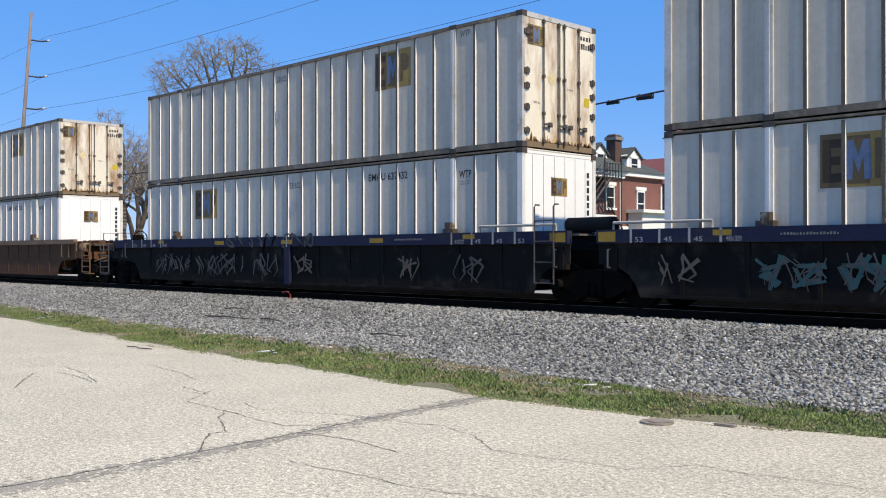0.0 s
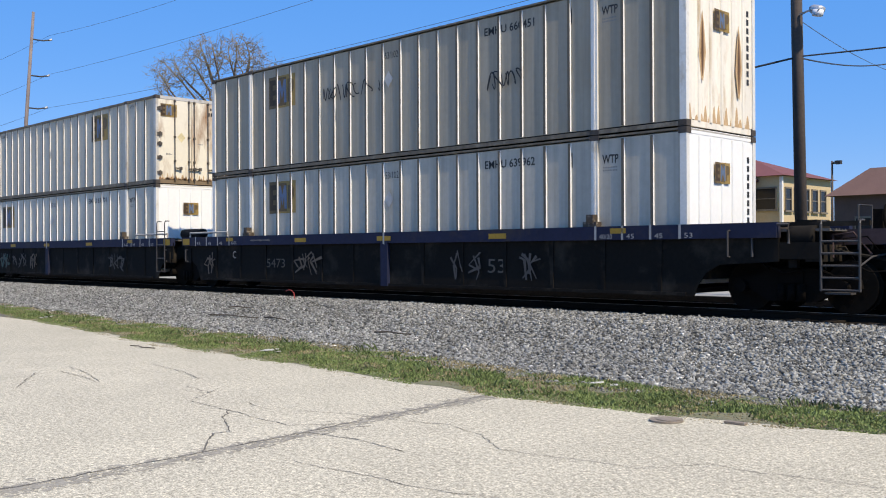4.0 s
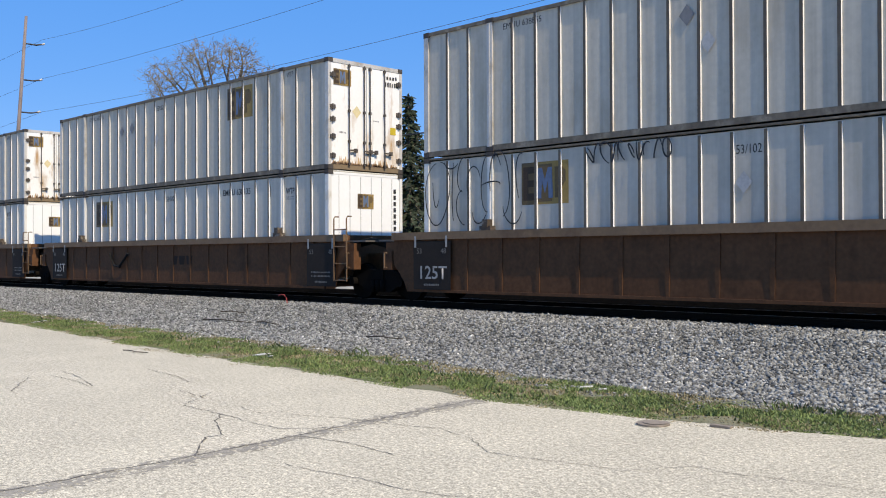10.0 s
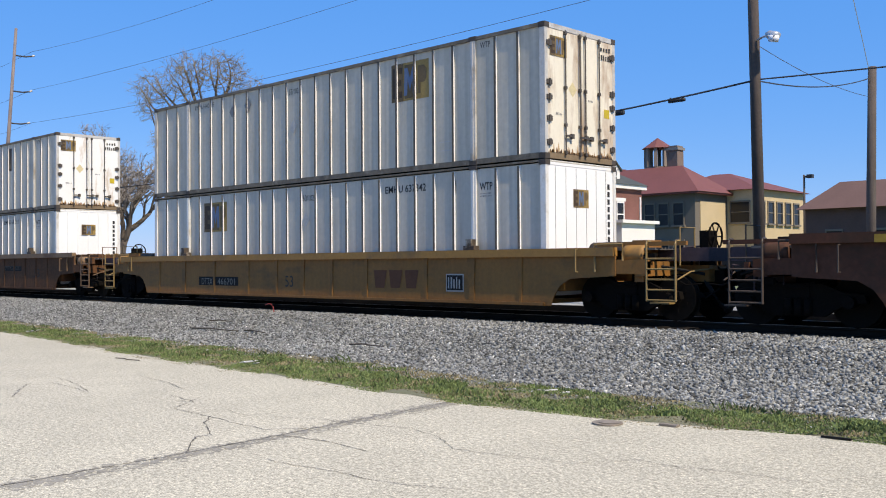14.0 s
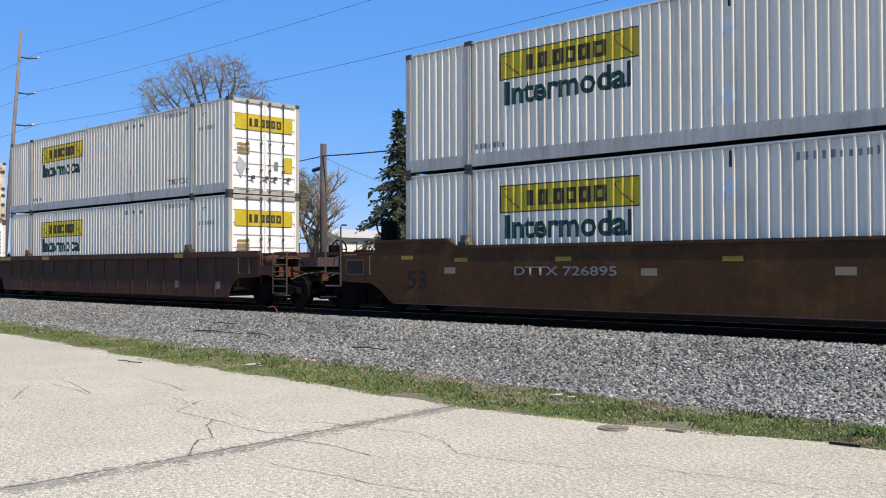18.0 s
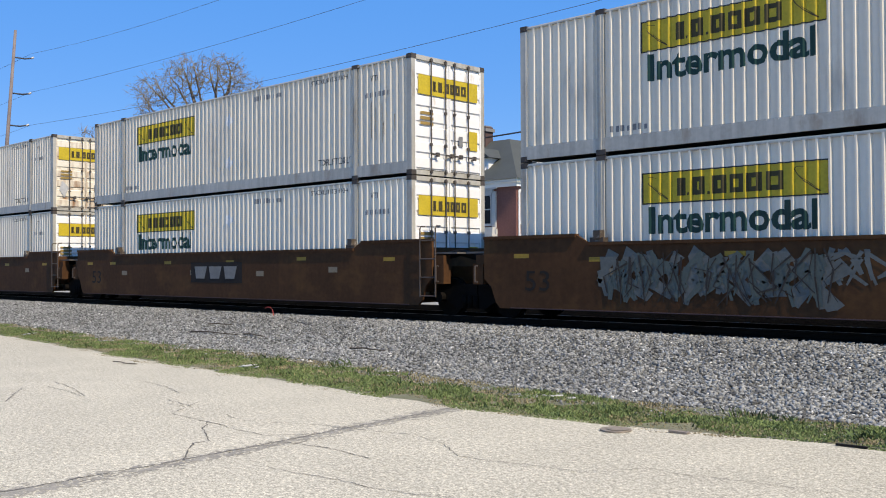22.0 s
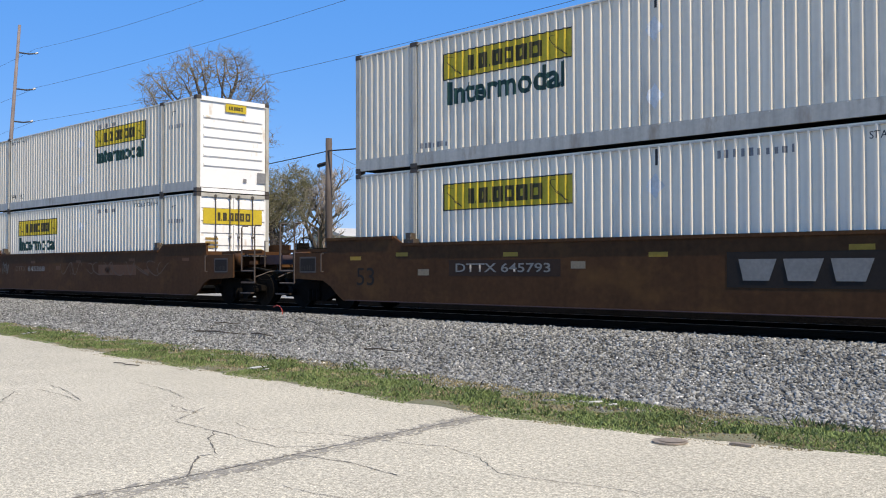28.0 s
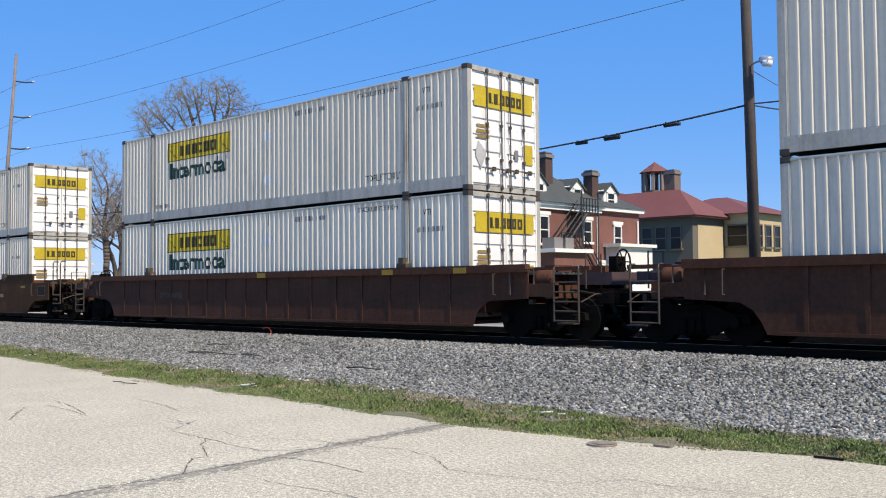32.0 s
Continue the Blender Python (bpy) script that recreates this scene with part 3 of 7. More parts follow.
def tufts(name, n, x0, x1, h0, h1, seed, material, label, patch=0.5, spill=0.0, fade=0.0):
    """Grass blades standing in patches between the asphalt's edge and the stones; spill: how far they stray past the strip."""
    rg = np.random.default_rng(seed)
    x = x1 - (x1 - x0) * rg.random(n) ** 1.5
    v = -0.02 - spill + (1.04 + 2 * spill) * rg.random(n)
    lo, hi = lot_edge(x), grass_edge(x)
    y = lo + v * (hi - lo)
    side = np.clip(np.abs(v - 0.5) * 2, 0, None) ** 4
    side += fade * np.clip((v - 0.4) / 0.6, 0, 1)
    keep = np.array([noise.noise((a * 0.9, b * 1.6, seed)) + 0.5 * noise.noise((a * 3.1, b * 3.7, seed + 5)) > patch - 0.8 + 0.3 * c for a, b, c in zip(x, y, side)])
    x, y, v = x[keep], y[keep], v[keep]
    n = len(x)
    lump = np.array([max(0.25, 0.7 + 0.9 * noise.noise((a * 1.7, b * 2.3, seed + 9))) for a, b in zip(x, y)])
    h = (h0 + (h1 - h0) * rg.random(n)) * lump * np.clip(0.35 + v * 3, 0.3, 1)
    turn, lean = rg.random(n) * 6.283, rg.normal(0, 0.5, (n, 2)) * h[:, None]
    wide = 0.006 + 0.008 * rg.random(n)
    z = verge_height(x, y)
    dx, dy = np.cos(turn) * wide, np.sin(turn) * wide
    v = np.stack([np.stack([x - dx, y - dy, z], -1), np.stack([x + dx, y + dy, z], -1), np.stack([x + lean[:, 0] * 0.4 + dx * 0.7, y + lean[:, 1] * 0.4 + dy * 0.7, z + h * 0.6], -1), np.stack([x + lean[:, 0], y + lean[:, 1], z + h], -1)], 1)
    return tagged(new(name, cloud(name, v.reshape(-1, 3), np.arange(4 * n).reshape(-1, 4), material)), label, "grass", kind="stuff")


tufts("grass", 210000, -46, 1, 0.02, 0.06, 11, M["grass"], "short patchy spring grass of the verge", 0.42, 0.03, 1.9)
tufts("dry_grass", 60000, -40, 1, 0.015, 0.05, 12, M["dry_grass"], "dry straw between the grass and the gravel", 0.3, 0.15)
tufts("weeds", 8000, -26, -1, 0.07, 0.15, 13, M["weed"], "taller dark green weeds in the verge", 0.95)


def crack(name, pts, width, material, label, z=0.003, seed=1):
    """A thin, wavering line in the asphalt through a few given corners."""
    r, g, line = random.Random(seed), MB(), []
    for (xa, ya), (xb, yb) in zip(pts, pts[1:]):
        n = max(2, int(math.hypot(xb - xa, yb - ya) / 0.07))
        for k in range(n):
            u = k / n
            j = 0.018 if 0 < k else 0
            line.append((xa + (xb - xa) * u + r.uniform(-j, j), ya + (yb - ya) * u + r.uniform(-j, j)))
    line.append(pts[-1])
    o = len(g.v)
    for i, (x, y) in enumerate(line):
        x2, y2 = line[min(i + 1, len(line) - 1)]
        x1, y1 = line[max(i - 1, 0)]
        d = math.hypot(x2 - x1, y2 - y1) or 1
        w = width * r.uniform(0.35, 1.2) / 2
        g.v += [(x - (y2 - y1) / d * w, y + (x2 - x1) / d * w, z), (x + (y2 - y1) / d * w, y - (x2 - x1) / d * w, z)]
    for i in range(len(line) - 1):
        g.f.append([o + 2 * i, o + 2 * i + 1, o + 2 * i + 3, o + 2 * i + 2])
    return tagged(part(name, g, material), label, "crack", kind="structure")




def worn_seam(pts, n, seed):
    """An old, crumbled seam: many small patches of darker grit along a line."""
    r, g = random.Random(seed), MB()
    for i in range(n):
        u = (i + r.random()) / n * (len(pts) - 1)
        k = min(int(u), len(pts) - 2)
        (xa, ya), (xb, yb) = pts[k], pts[k + 1]
        x, y = xa + (xb - xa) * (u - k) + r.gauss(0, 0.085), ya + (yb - ya) * (u - k)
        s, o, z = r.uniform(0.006, 0.026), len(g.v), 0.0015 + 0.000001 * i
        for j in range(7):
            a, q = j * 0.8976, s * r.uniform(0.5, 1.2)
            g.v.append((x + q * math.cos(a), y + 1.5 * q * math.sin(a), z))
        g.f.append(list(range(o, o + 7)))
    return tagged(part("pavement_seam", g, M["seam"]), "crumbled darker seam across the pale asphalt lot", "seam", kind="structure")


worn_seam([(-7.12, 2.64), (-7.11, 3.25), (-7.22, 4.27), (-7.3, 5.17), (-7.48, 6.24), (-7.59, 7.27), (-7.69, 8.15)], 1500, 1)
crack("pavement_crack", [(-7.19, 2.67), (-7.29, 4.3), (-7.72, 8.18)], 0.02, M["crack"], "fine dark crack in the pale asphalt", 0.0034, 2)
crack("pavement_crack", [(-9.81, 5.66), (-8.96, 5.61), (-8.2, 5.54), (-7.81, 5.52), (-7.5, 5.9)], 0.012, M["crack"], "fine dark crack in the pale asphalt", 0.0036, 3)
crack("pavement_crack", [(-8.95, 5.62), (-8.57, 5.31), (-8.26, 5.16), (-7.92, 4.99), (-7.94, 4.81), (-7.27, 4.32)], 0.016, M["crack"], "fine dark crack in the pale asphalt", 0.0038, 4)
crack("pavement_crack", [(-8.47, 6.0), (-8.16, 6.2), (-7.8, 6.35), (-7.2, 6.43), (-6.71, 6.6)], 0.01, M["crack"], "fine dark crack in the pale asphalt", 0.0040, 5)
crack("pavement_crack", [(-7.46, 5.41), (-6.81, 5.54), (-6.41, 5.5), (-6.16, 5.48)], 0.012, M["crack"], "fine dark crack in the pale asphalt", 0.0042, 6)
crack("pavement_crack", [(-6.51, 4.66), (-6.13, 4.66), (-5.7, 4.75), (-5.36, 4.73), (-4.89, 4.81), (-4.54, 4.98)], 0.008, M["crack"], "fine dark crack in the pale asphalt", 0.0044, 7)
crack("pavement_crack", [(-6.6, 6.54), (-6.15, 6.42), (-5.66, 6.08), (-5.27, 6.13), (-4.68, 6.26), (-4.46, 6.25)], 0.01, M["crack"], "fine dark crack in the pale asphalt", 0.0046, 8)
crack("pavement_crack", [(-4.46, 6.25), (-4.18, 6.76), (-3.75, 6.76), (-3.28, 6.89), (-2.7, 6.94)], 0.008, M["crack"], "fine dark crack in the pale asphalt", 0.0048, 9)
crack("pavement_crack", [(-13.53, 5.79), (-12.54, 5.73), (-12.01, 5.63)], 0.012, M["crack"], "fine dark crack in the pale asphalt", 0.0050, 10)
crack("pavement_crack", [(-12.19, 4.72), (-13.49, 5.47)], 0.012, M["crack"], "fine dark crack in the pale asphalt", 0.0052, 11)
crack("pavement_crack", [(-10.51, 6.02), (-10.13, 6.07), (-10.44, 6.44)], 0.01, M["crack"], "fine dark crack in the pale asphalt", 0.0054, 12)
crack("pavement_crack", [(-9.26, 6.03), (-8.66, 5.91), (-8.63, 6.26)], 0.008, M["crack"], "fine dark crack in the pale asphalt", 0.0056, 13)
crack("pavement_crack", [(-13.22, 7.05), (-12.15, 6.92), (-11.31, 6.68)], 0.012, M["crack"], "fine dark crack in the pale asphalt", 0.0058, 14)
crack("pavement_crack", [(-10.84, 6.22), (-10.13, 6.12), (-9.85, 5.7)], 0.012, M["crack"], "fine dark crack in the pale asphalt", 0.0060, 15)
crack("pavement_crack", [(-13.96, 6.1), (-13.0, 5.96), (-12.0, 5.67)], 0.012, M["crack"], "fine dark crack in the pale asphalt", 0.0062, 16)

# ---- small things on the lot's edge ----
plate_ = empty("rusty_cover", "flat rusty iron cover lying at the lot's edge", "iron cover")
part("rim", MB().tube([(0, 0, 0.0), (0, 0, 0.015)], 0.16, 18), M["rust_iron"], plate_)
part("lid", MB().tube([(0.02, 0.01, 0.02), (0.02, 0.01, 0.022)], 0.12, 14), M["rust_iron"], plate_)
plate_.matrix_basis = pose(-5.4, 8.15, 0.004)
g = MB().box(-0.1, 0.1, -0.035, 0.035, 0.0, 0.02)
tagged(part("iron_strip", g, M["rust_iron"], at=pose(-4.85, 8.45, 0.004, 0, 0, 4)), "short rusty iron strip lying on the asphalt", "scrap iron")
tagged(part("iron_strip", MB().box(-0.14, 0.14, -0.018, 0.018, 0, 0.018), M["black"], at=pose(-3.3, 8.86, 0.006, 0, 0, 3)), "thin dark iron strip lying at the verge", "scrap iron")
g = MB().tube([(-0.35, 0, 0.012), (-0.1, 0.03, 0.02), (0.12, -0.02, 0.016), (0.4, 0.06, 0.014)], 0.009, 6).tube([(0.05, 0, 0.015), (0.22, -0.1, 0.012)], 0.005, 5)
tagged(part("twig", g, M["bark_dark"], at=pose(-15.7, 8.12, 0.003)), "dark dry twig lying on the asphalt", "twig")
for x, y, w, a in ((-13.3, 9.1, 0.16, 20), (-13.0, 9.05, 0.1, -30), (-7.0, 9.47, 0.14, 0), (-7.2, 9.5, 0.09, 40), (-24.0, 9.9, 0.4, 5)):
    g = MB().prism([(-w, -0.03), (-w * 0.2, -0.05), (w * 0.8, -0.02), (w, 0.03), (w * 0.1, 0.05), (-w * 0.7, 0.04)], 0.0, 0.012, "z")
    tagged(part("paper_scrap", g, M["paper"], at=pose(x, y, 0.05, 8, -6, a)), "pale crumpled scrap of litter in the grass", "litter")
for x, y, l, a in ((-19.4, 12.3, 0.9, 3), (-17.9, 12.4, 0.5, -8), (-13.5, 11.9, 0.45, 5), (-20.5, 13.2, 0.4, 12), (-3.4, 11.9, 0.3, 35)):
    z = float(bed_height(y)) + 0.05
    tagged(part("stick", MB().tube([(-l, 0, 0.0), (-l * 0.3, 0.02, 0.02), (l * 0.4, -0.02, 0.01), (l, 0.01, 0.0)], 0.018, 6, 0.01), M["bark_dark"], at=pose(x, y, z, 0, 0, a)), "dark stick lying on the track stones", "stick")
g = MB().tube([(-0.25, 0, 0.16), (-0.12, 0, 0.2), (0.0, 0, 0.19), (0.1, 0, 0.12), (0.13, 0, 0.0), (0.14, 0, -0.08)], 0.014, 6)
tagged(part("red_wire", g, M["red_wire"], at=pose(-20.9, 15.0, 0.44)), "short bent red wire standing in the stones", "wire")


# ---- beyond the tracks: poles and wires ----
def pole(label, x, y, z0, h, r0, r1, lean=(0, 0), wood="pole"):
    p = empty("utility_pole", label, "utility pole", "poles along the tracks")
    part("shaft", MB().tube([(0, 0, -0.9), (lean[0] * 0.5, lean[1] * 0.5, h / 2), (lean[0], lean[1], h)], r0, 14, r1), M[wood], p, smooth=True)
    p.matrix_basis = pose(x, y, z0)
    return p


def wire(label, a, b, sag, r=0.009, material="thin_wire"):
    g = MB().tube([(a[0] + (b[0] - a[0]) * k / 24, a[1] + (b[1] - a[1]) * k / 24, a[2] + (b[2] - a[2]) * k / 24 - sag * 4 * (k / 24) * (1 - k / 24)) for k in range(25)], r, 5)
    return tagged(part("overhead_wire", g, M[material]), label, "wire", "overhead wires")


pole("tall weathered wooden pole along the tracks", -112, 25, 0.44, 18, 0.2, 0.11)
pole("tall weathered wooden pole along the tracks", 39, 23.6, 0.44, 15.2, 0.2, 0.13)
far_pole = pole("tall weathered wooden pole with three short arms", -61.4, 23.45, 0.44, 16.2, 0.15, 0.085, (0.38, 0.95), "pole_pale")
ARMS = (14.5, 12.24, 10.22)      # heights on the pole
for z in ARMS:
    px, py = 0.38 * z / 16.2, 0.95 * z / 16.2
    part("arm", MB().tube([(px, py, z), (px, py + 0.7, z), (px, py + 1.15, z + 0.1)], 0.05, 6), M["wire"], far_pole)
    part("insulator", MB().tube([(px, py + 1.1, z + 0.08), (px, py + 1.2, z + 0.13), (px, py + 1.26, z + 0.16)], 0.06, 8), M["insulator"], far_pole)
big_pole = pole("thick weathered wooden pole with a street light", -11.15, 23.4, 0.44, 15.2, 0.155, 0.118, (-0.28, 0))
for z, w in ((14.1, 1.2), (11.9, 1.15), (9.75, 1.1)):
    part("arm", MB().tube([(-0.2, 0, z - 0.5), (-w * 0.6, 0.2, z - 0.5), (-w * 0.7, 0.3, z - 0.3)], 0.05, 6), M["wire"], big_pole)
lamp = empty("street_light", "grey cobra-head street light on a short arm", "street light")
part("arm", MB().tube([(0.05, 0, 6.98), (0.25, -0.02, 7.04), (0.42, -0.05, 7.02)], 0.03, 8), M["galvanised"], lamp, smooth=True)
part("head", MB().tube([(0.36, -0.04, 7.04), (0.42, -0.05, 7.05), (0.56, -0.07, 7.0), (0.62, -0.08, 6.95)], 0.1, 12, 0.13), M["galvanised"], lamp, smooth=True)
part("lens", MB().tube([(0.52, -0.07, 6.86), (0.53, -0.07, 6.92), (0.54, -0.07, 7.0)], 0.13, 12, 0.14), M["lens"], lamp, "frosted lamp bowl", smooth=True)
lamp.matrix_basis = pose(-11.2, 23.3, 0.44)
short_pole = pole("short weathered wooden pole with a dark bracket", -29.65, 23.6, 0.44, 6.1, 0.145, 0.125)
part("bracket", MB().tube([(-0.1, -0.05, 5.15), (-0.4, -0.1, 5.1), (-0.5, -0.12, 5.08)], 0.08, 8), M["wire"], short_pole)
street_pole = pole("grey wooden pole beyond the street", -13.6, 37.3, 0.44, 8.6, 0.19, 0.15, (0.18, 0))
thin_pole = pole("thin steel lamp post beside the long building", -34.5, 79.0, 0.44, 8.5, 0.12, 0.08)
part("arm", MB().tube([(0, 0, 8.3), (0.5, 0, 8.4)], 0.09, 6), M["wire"], thin_pole)
part("head", MB().box(0.3, 0.75, -0.2, 0.2, 8.2, 8.5), M["wire"], thin_pole)
for za, zb, sag in ((15.32, 15.17, 0.96), (12.88, 12.43, 0.46), (10.79, 9.97, 0.41)):
    wire("dark power line between the wooden poles", (-61.0, 25.4, za), (-11.3, 24.4, zb), sag)
    wire("dark power line between the wooden poles", (-11.3, 24.4, zb), (39, 23.6, zb), sag)
    wire("dark power line beyond the far pole", (-61.0, 25.4, za), (-112, 25, za + 0.6), 0.9)
cable = wire("thick black aerial cable along the tracks", (-29.5, 23.5, 6.05), (-11.3, 23.3, 6.38), 0.3, 0.026, "wire")
for u, l, r in ((0.705, 0.42, 0.045), (0.765, 0.5, 0.085), (0.875, 0.5, 0.05)):
    x = -29.5 + 18.2 * u
    z = 6.05 + 0.33 * u - 0.3 * 4 * u * (1 - u) - 0.05
    s = empty("cable_splice", "black splice case hanging on the aerial cable", "splice case", "splice cases")
    part("case", MB().tube([(-l / 2, 0, 0), (-l / 2 + 0.06, 0, 0), (l / 2 - 0.06, 0, 0), (l / 2, 0, 0)], r, 10), M["wire"], s, smooth=True)
    for e in (-1, 1):
        part("hanger", MB().box(-0.015, 0.015, -0.02, 0.02, 0, 0.1), M["wire"], s, at=pose(e * (l / 2 - 0.05), 0, 0))
    s.matrix_basis = pose(x, 23.4, z)
wire("black aerial cable beyond the street light pole", (-11.3, 23.4, 6.42), (-13.5, 37.2, 8.6), 0.25, 0.02, "wire")
wire("black aerial cable beyond the street light pole", (-11.3, 23.4, 6.42), (20, 23.4, 6.5), 0.4, 0.02, "wire")
wire("thin service wire from the pole", (-11.3, 23.4, 7.4), (-13.5, 37.2, 7.9), 0.2, 0.01)
wire("black aerial cable past the short pole", (-29.5, 23.5, 6.05), (-61, 24.3, 6.4), 0.5, 0.02, "wire")
wire("thin bright guy wire running up from the pole", (-13.5, 37.2, 8.9), (-10.0, 23.4, 14.5), 0.0, 0.014, "galvanised")
wire("thin service wire to the brick house", (-29.5, 23.5, 6.0), (-47.0, 47.5, 7.0), 0.4, 0.008)


# ---- windows and buildings ----
def window(parent, x, y, z, w, h, facing, trim, lintel=True, bars_=True):
    """A sash window proud of its wall, facing -y ("y") or +x ("x"); x, y, z at its sill's middle."""
    win = part("window", MB().box(-w / 2, w / 2, -0.02, 0.03, 0, h), M["pane"], parent, at=pose(x, y, z, 0, 0, 0 if facing == "y" else 90))
    g = MB().box(-w / 2 - 0.08, -w / 2, -0.09, 0.04, -0.02, h + 0.02).box(w / 2, w / 2 + 0.08, -0.09, 0.04, -0.02, h + 0.02)
    g.box(-w / 2 - 0.08, w / 2 + 0.08, -0.09, 0.04, h, h + 0.14)
    part("window_frame", g, M[trim], win)
    if bars_:
        part("sash", MB().box(-w / 2, w / 2, -0.06, 0.0, h * 0.49, h * 0.53), M[trim], win)
    part("window_sill", MB().box(-w / 2 - 0.2, w / 2 + 0.2, -0.18, 0.03, -0.16, 0), M[trim], win)
    if lintel:
        part("lintel", MB().box(-w / 2 - 0.22, w / 2 + 0.22, -0.12, 0.03, h + 0.14, h + 0.38), M[trim], win)
    return win


def hip_roof(name, parent, x0, x1, y0, y1, z0, z1, over, material, flat=0.0):
    """A hip roof over a rectangle; its ridge runs the long way."""
    x0, x1, y0, y1 = x0 - over, x1 + over, y0 - over, y1 + over
    half = min(x1 - x0, y1 - y0) / 2 - flat
    o = [(x0, y0, z0), (x1, y0, z0), (x1, y1, z0), (x0, y1, z0)]
    t = [(x0 + half, y0 + half, z1), (x1 - half, y0 + half, z1), (x1 - half, y1 - half, z1), (x0 + half, y1 - half, z1)]
    g = MB()
    g.v = o + t
    g.f = [[0, 1, 5, 4], [1, 2, 6, 5], [2, 3, 7, 6], [3, 0, 4, 7], [4, 5, 6, 7], [3, 2, 1, 0]]
    return part(name, g, material, parent)


def chimney(parent, x, y, z0, z1, w, material="brick"):
    c = part("chimney", MB().box(x - w / 2, x + w / 2, y - w / 2, y + w / 2, z0, z1), M[material], parent)
    part("chimney_cap", MB().box(x - w / 2 - 0.1, x + w / 2 + 0.1, y - w / 2 - 0.1, y + w / 2 + 0.1, z1 - 0.35, z1 - 0.12).box(x - w / 2 + 0.06, x + w / 2 - 0.06, y - w / 2 + 0.06, y + w / 2 - 0.06, z1 - 0.12, z1 + 0.08), M["cap_grey"], c)


def dormer(parent, x, y, z, w, h, facing, deep=2.0):
    """A gabled roof window with a white face."""
    rz = 0 if facing == "y" else 90
    d = part("dormer", MB().prism([(-w / 2, 0), (w / 2, 0), (w / 2, h * 0.68), (0, h), (-w / 2, h * 0.68)], 0, deep, "y"), M["trim"], parent, "white gabled dormer", at=pose(x, y, z, 0, 0, rz))
    part("dormer_window", MB().box(-w * 0.22, w * 0.22, -0.04, 0.02, h * 0.08, h * 0.58), M["pane"], d)
    part("dormer_frame", MB().box(-w * 0.3, -w * 0.22, -0.07, 0.02, h * 0.04, h * 0.62).box(w * 0.22, w * 0.3, -0.07, 0.02, h * 0.04, h * 0.62).box(-w * 0.3, w * 0.3, -0.07, 0.02, h * 0.58, h * 0.66).box(-w * 0.22, w * 0.22, -0.06, 0.02, h * 0.31, h * 0.35), M["trim"], d)
    g = MB()
    for s in (-1, 1):
        a, b = (s * (w / 2 + 0.12), h * 0.62), (0, h + 0.1)
        g.prism([a, b, (0, h + 0.0), (s * (w / 2 + 0.12), h * 0.54)], -0.15, deep, "y")
    part("dormer_roof", g, M["slate"], d)


house = empty("brick_house", "red brick mansion with white trim, slate hip roof and dormers", "house")
hx0, hx1, hy0, hy1, hz, he = -48.9, -39.7, 47.6, 57.0, 0.44, 7.15
part("wall", MB().box(hx0, hx1, hy0, hy1, hz - 0.3, he), M["brick"], house)
part("rear_wing", MB().box(hx0 + 1.5, hx1 - 0.7, hy1, 63.4, hz - 0.3, 7.2), M["brick"], house)
part("cornice", MB().box(hx0 - 0.35, hx1 + 0.35, hy0 - 0.35, hy1 + 0.35, he + 0.02, he + 0.22).box(hx0 - 0.2, hx1 + 0.2, hy0 - 0.2, hy1 + 0.2, he - 0.25, he + 0.02), M["trim"], house, "white wooden cornice")
part("wing_cornice", MB().box(hx0 + 1.3, hx1 - 0.4, hy1 + 0.36, 63.7, 7.2, 7.5), M["trim"], house)
hip_roof("roof", house, hx0, hx1, hy0, hy1, he + 0.22, 10.6, 0.5, M["slate"], 1.0)
hip_roof("wing_roof", house, hx0 + 1.5, hx1 - 0.7, hy1 - 2.5, 63.4, 7.5, 9.8, 0.4, M["slate"])
for x, y, z1 in ((-45.4, 51.0, 11.6), (-41.5, 53.2, 11.05), (-41.7, 59.0, 10.25)):
    chimney(house, x, y, 7.4, z1, 0.8, "brick_dark")
dormer(house, hx1 - 0.55, 51.0, 7.6, 1.6, 1.75, "x", 2.4)
dormer(house, hx1 - 0.8, 55.6, 7.55, 1.7, 1.75, "x", 2.2)
dormer(house, hx1 - 1.1, 60.2, 7.55, 1.8, 1.8, "x", 2.2)
wide = part("front_dormer", MB().box(-45.9, -42.6, 48.2, 50.5, 7.5, 9.0), M["trim"], house, "wide white front dormer")
part("dormer_roof", MB().prism([(-46.2, 9.0), (-42.3, 9.0), (-43.4, 9.75), (-45.1, 9.75)], 47.95, 51.0, "y"), M["slate"], wide)
for x in (-45.3, -44.25, -43.2):
    part("dormer_window", MB().box(x - 0.3, x + 0.3, 48.16, 48.22, 7.95, 8.75), M["pane"], wide)
    part("dormer_frame", MB().box(x - 0.38, x - 0.3, 48.12, 48.22, 7.9, 8.82).box(x + 0.3, x + 0.38, 48.12, 48.22, 7.9, 8.82).box(x - 0.3, x + 0.3, 48.12, 48.22, 8.74, 8.82), M["trim"], wide)
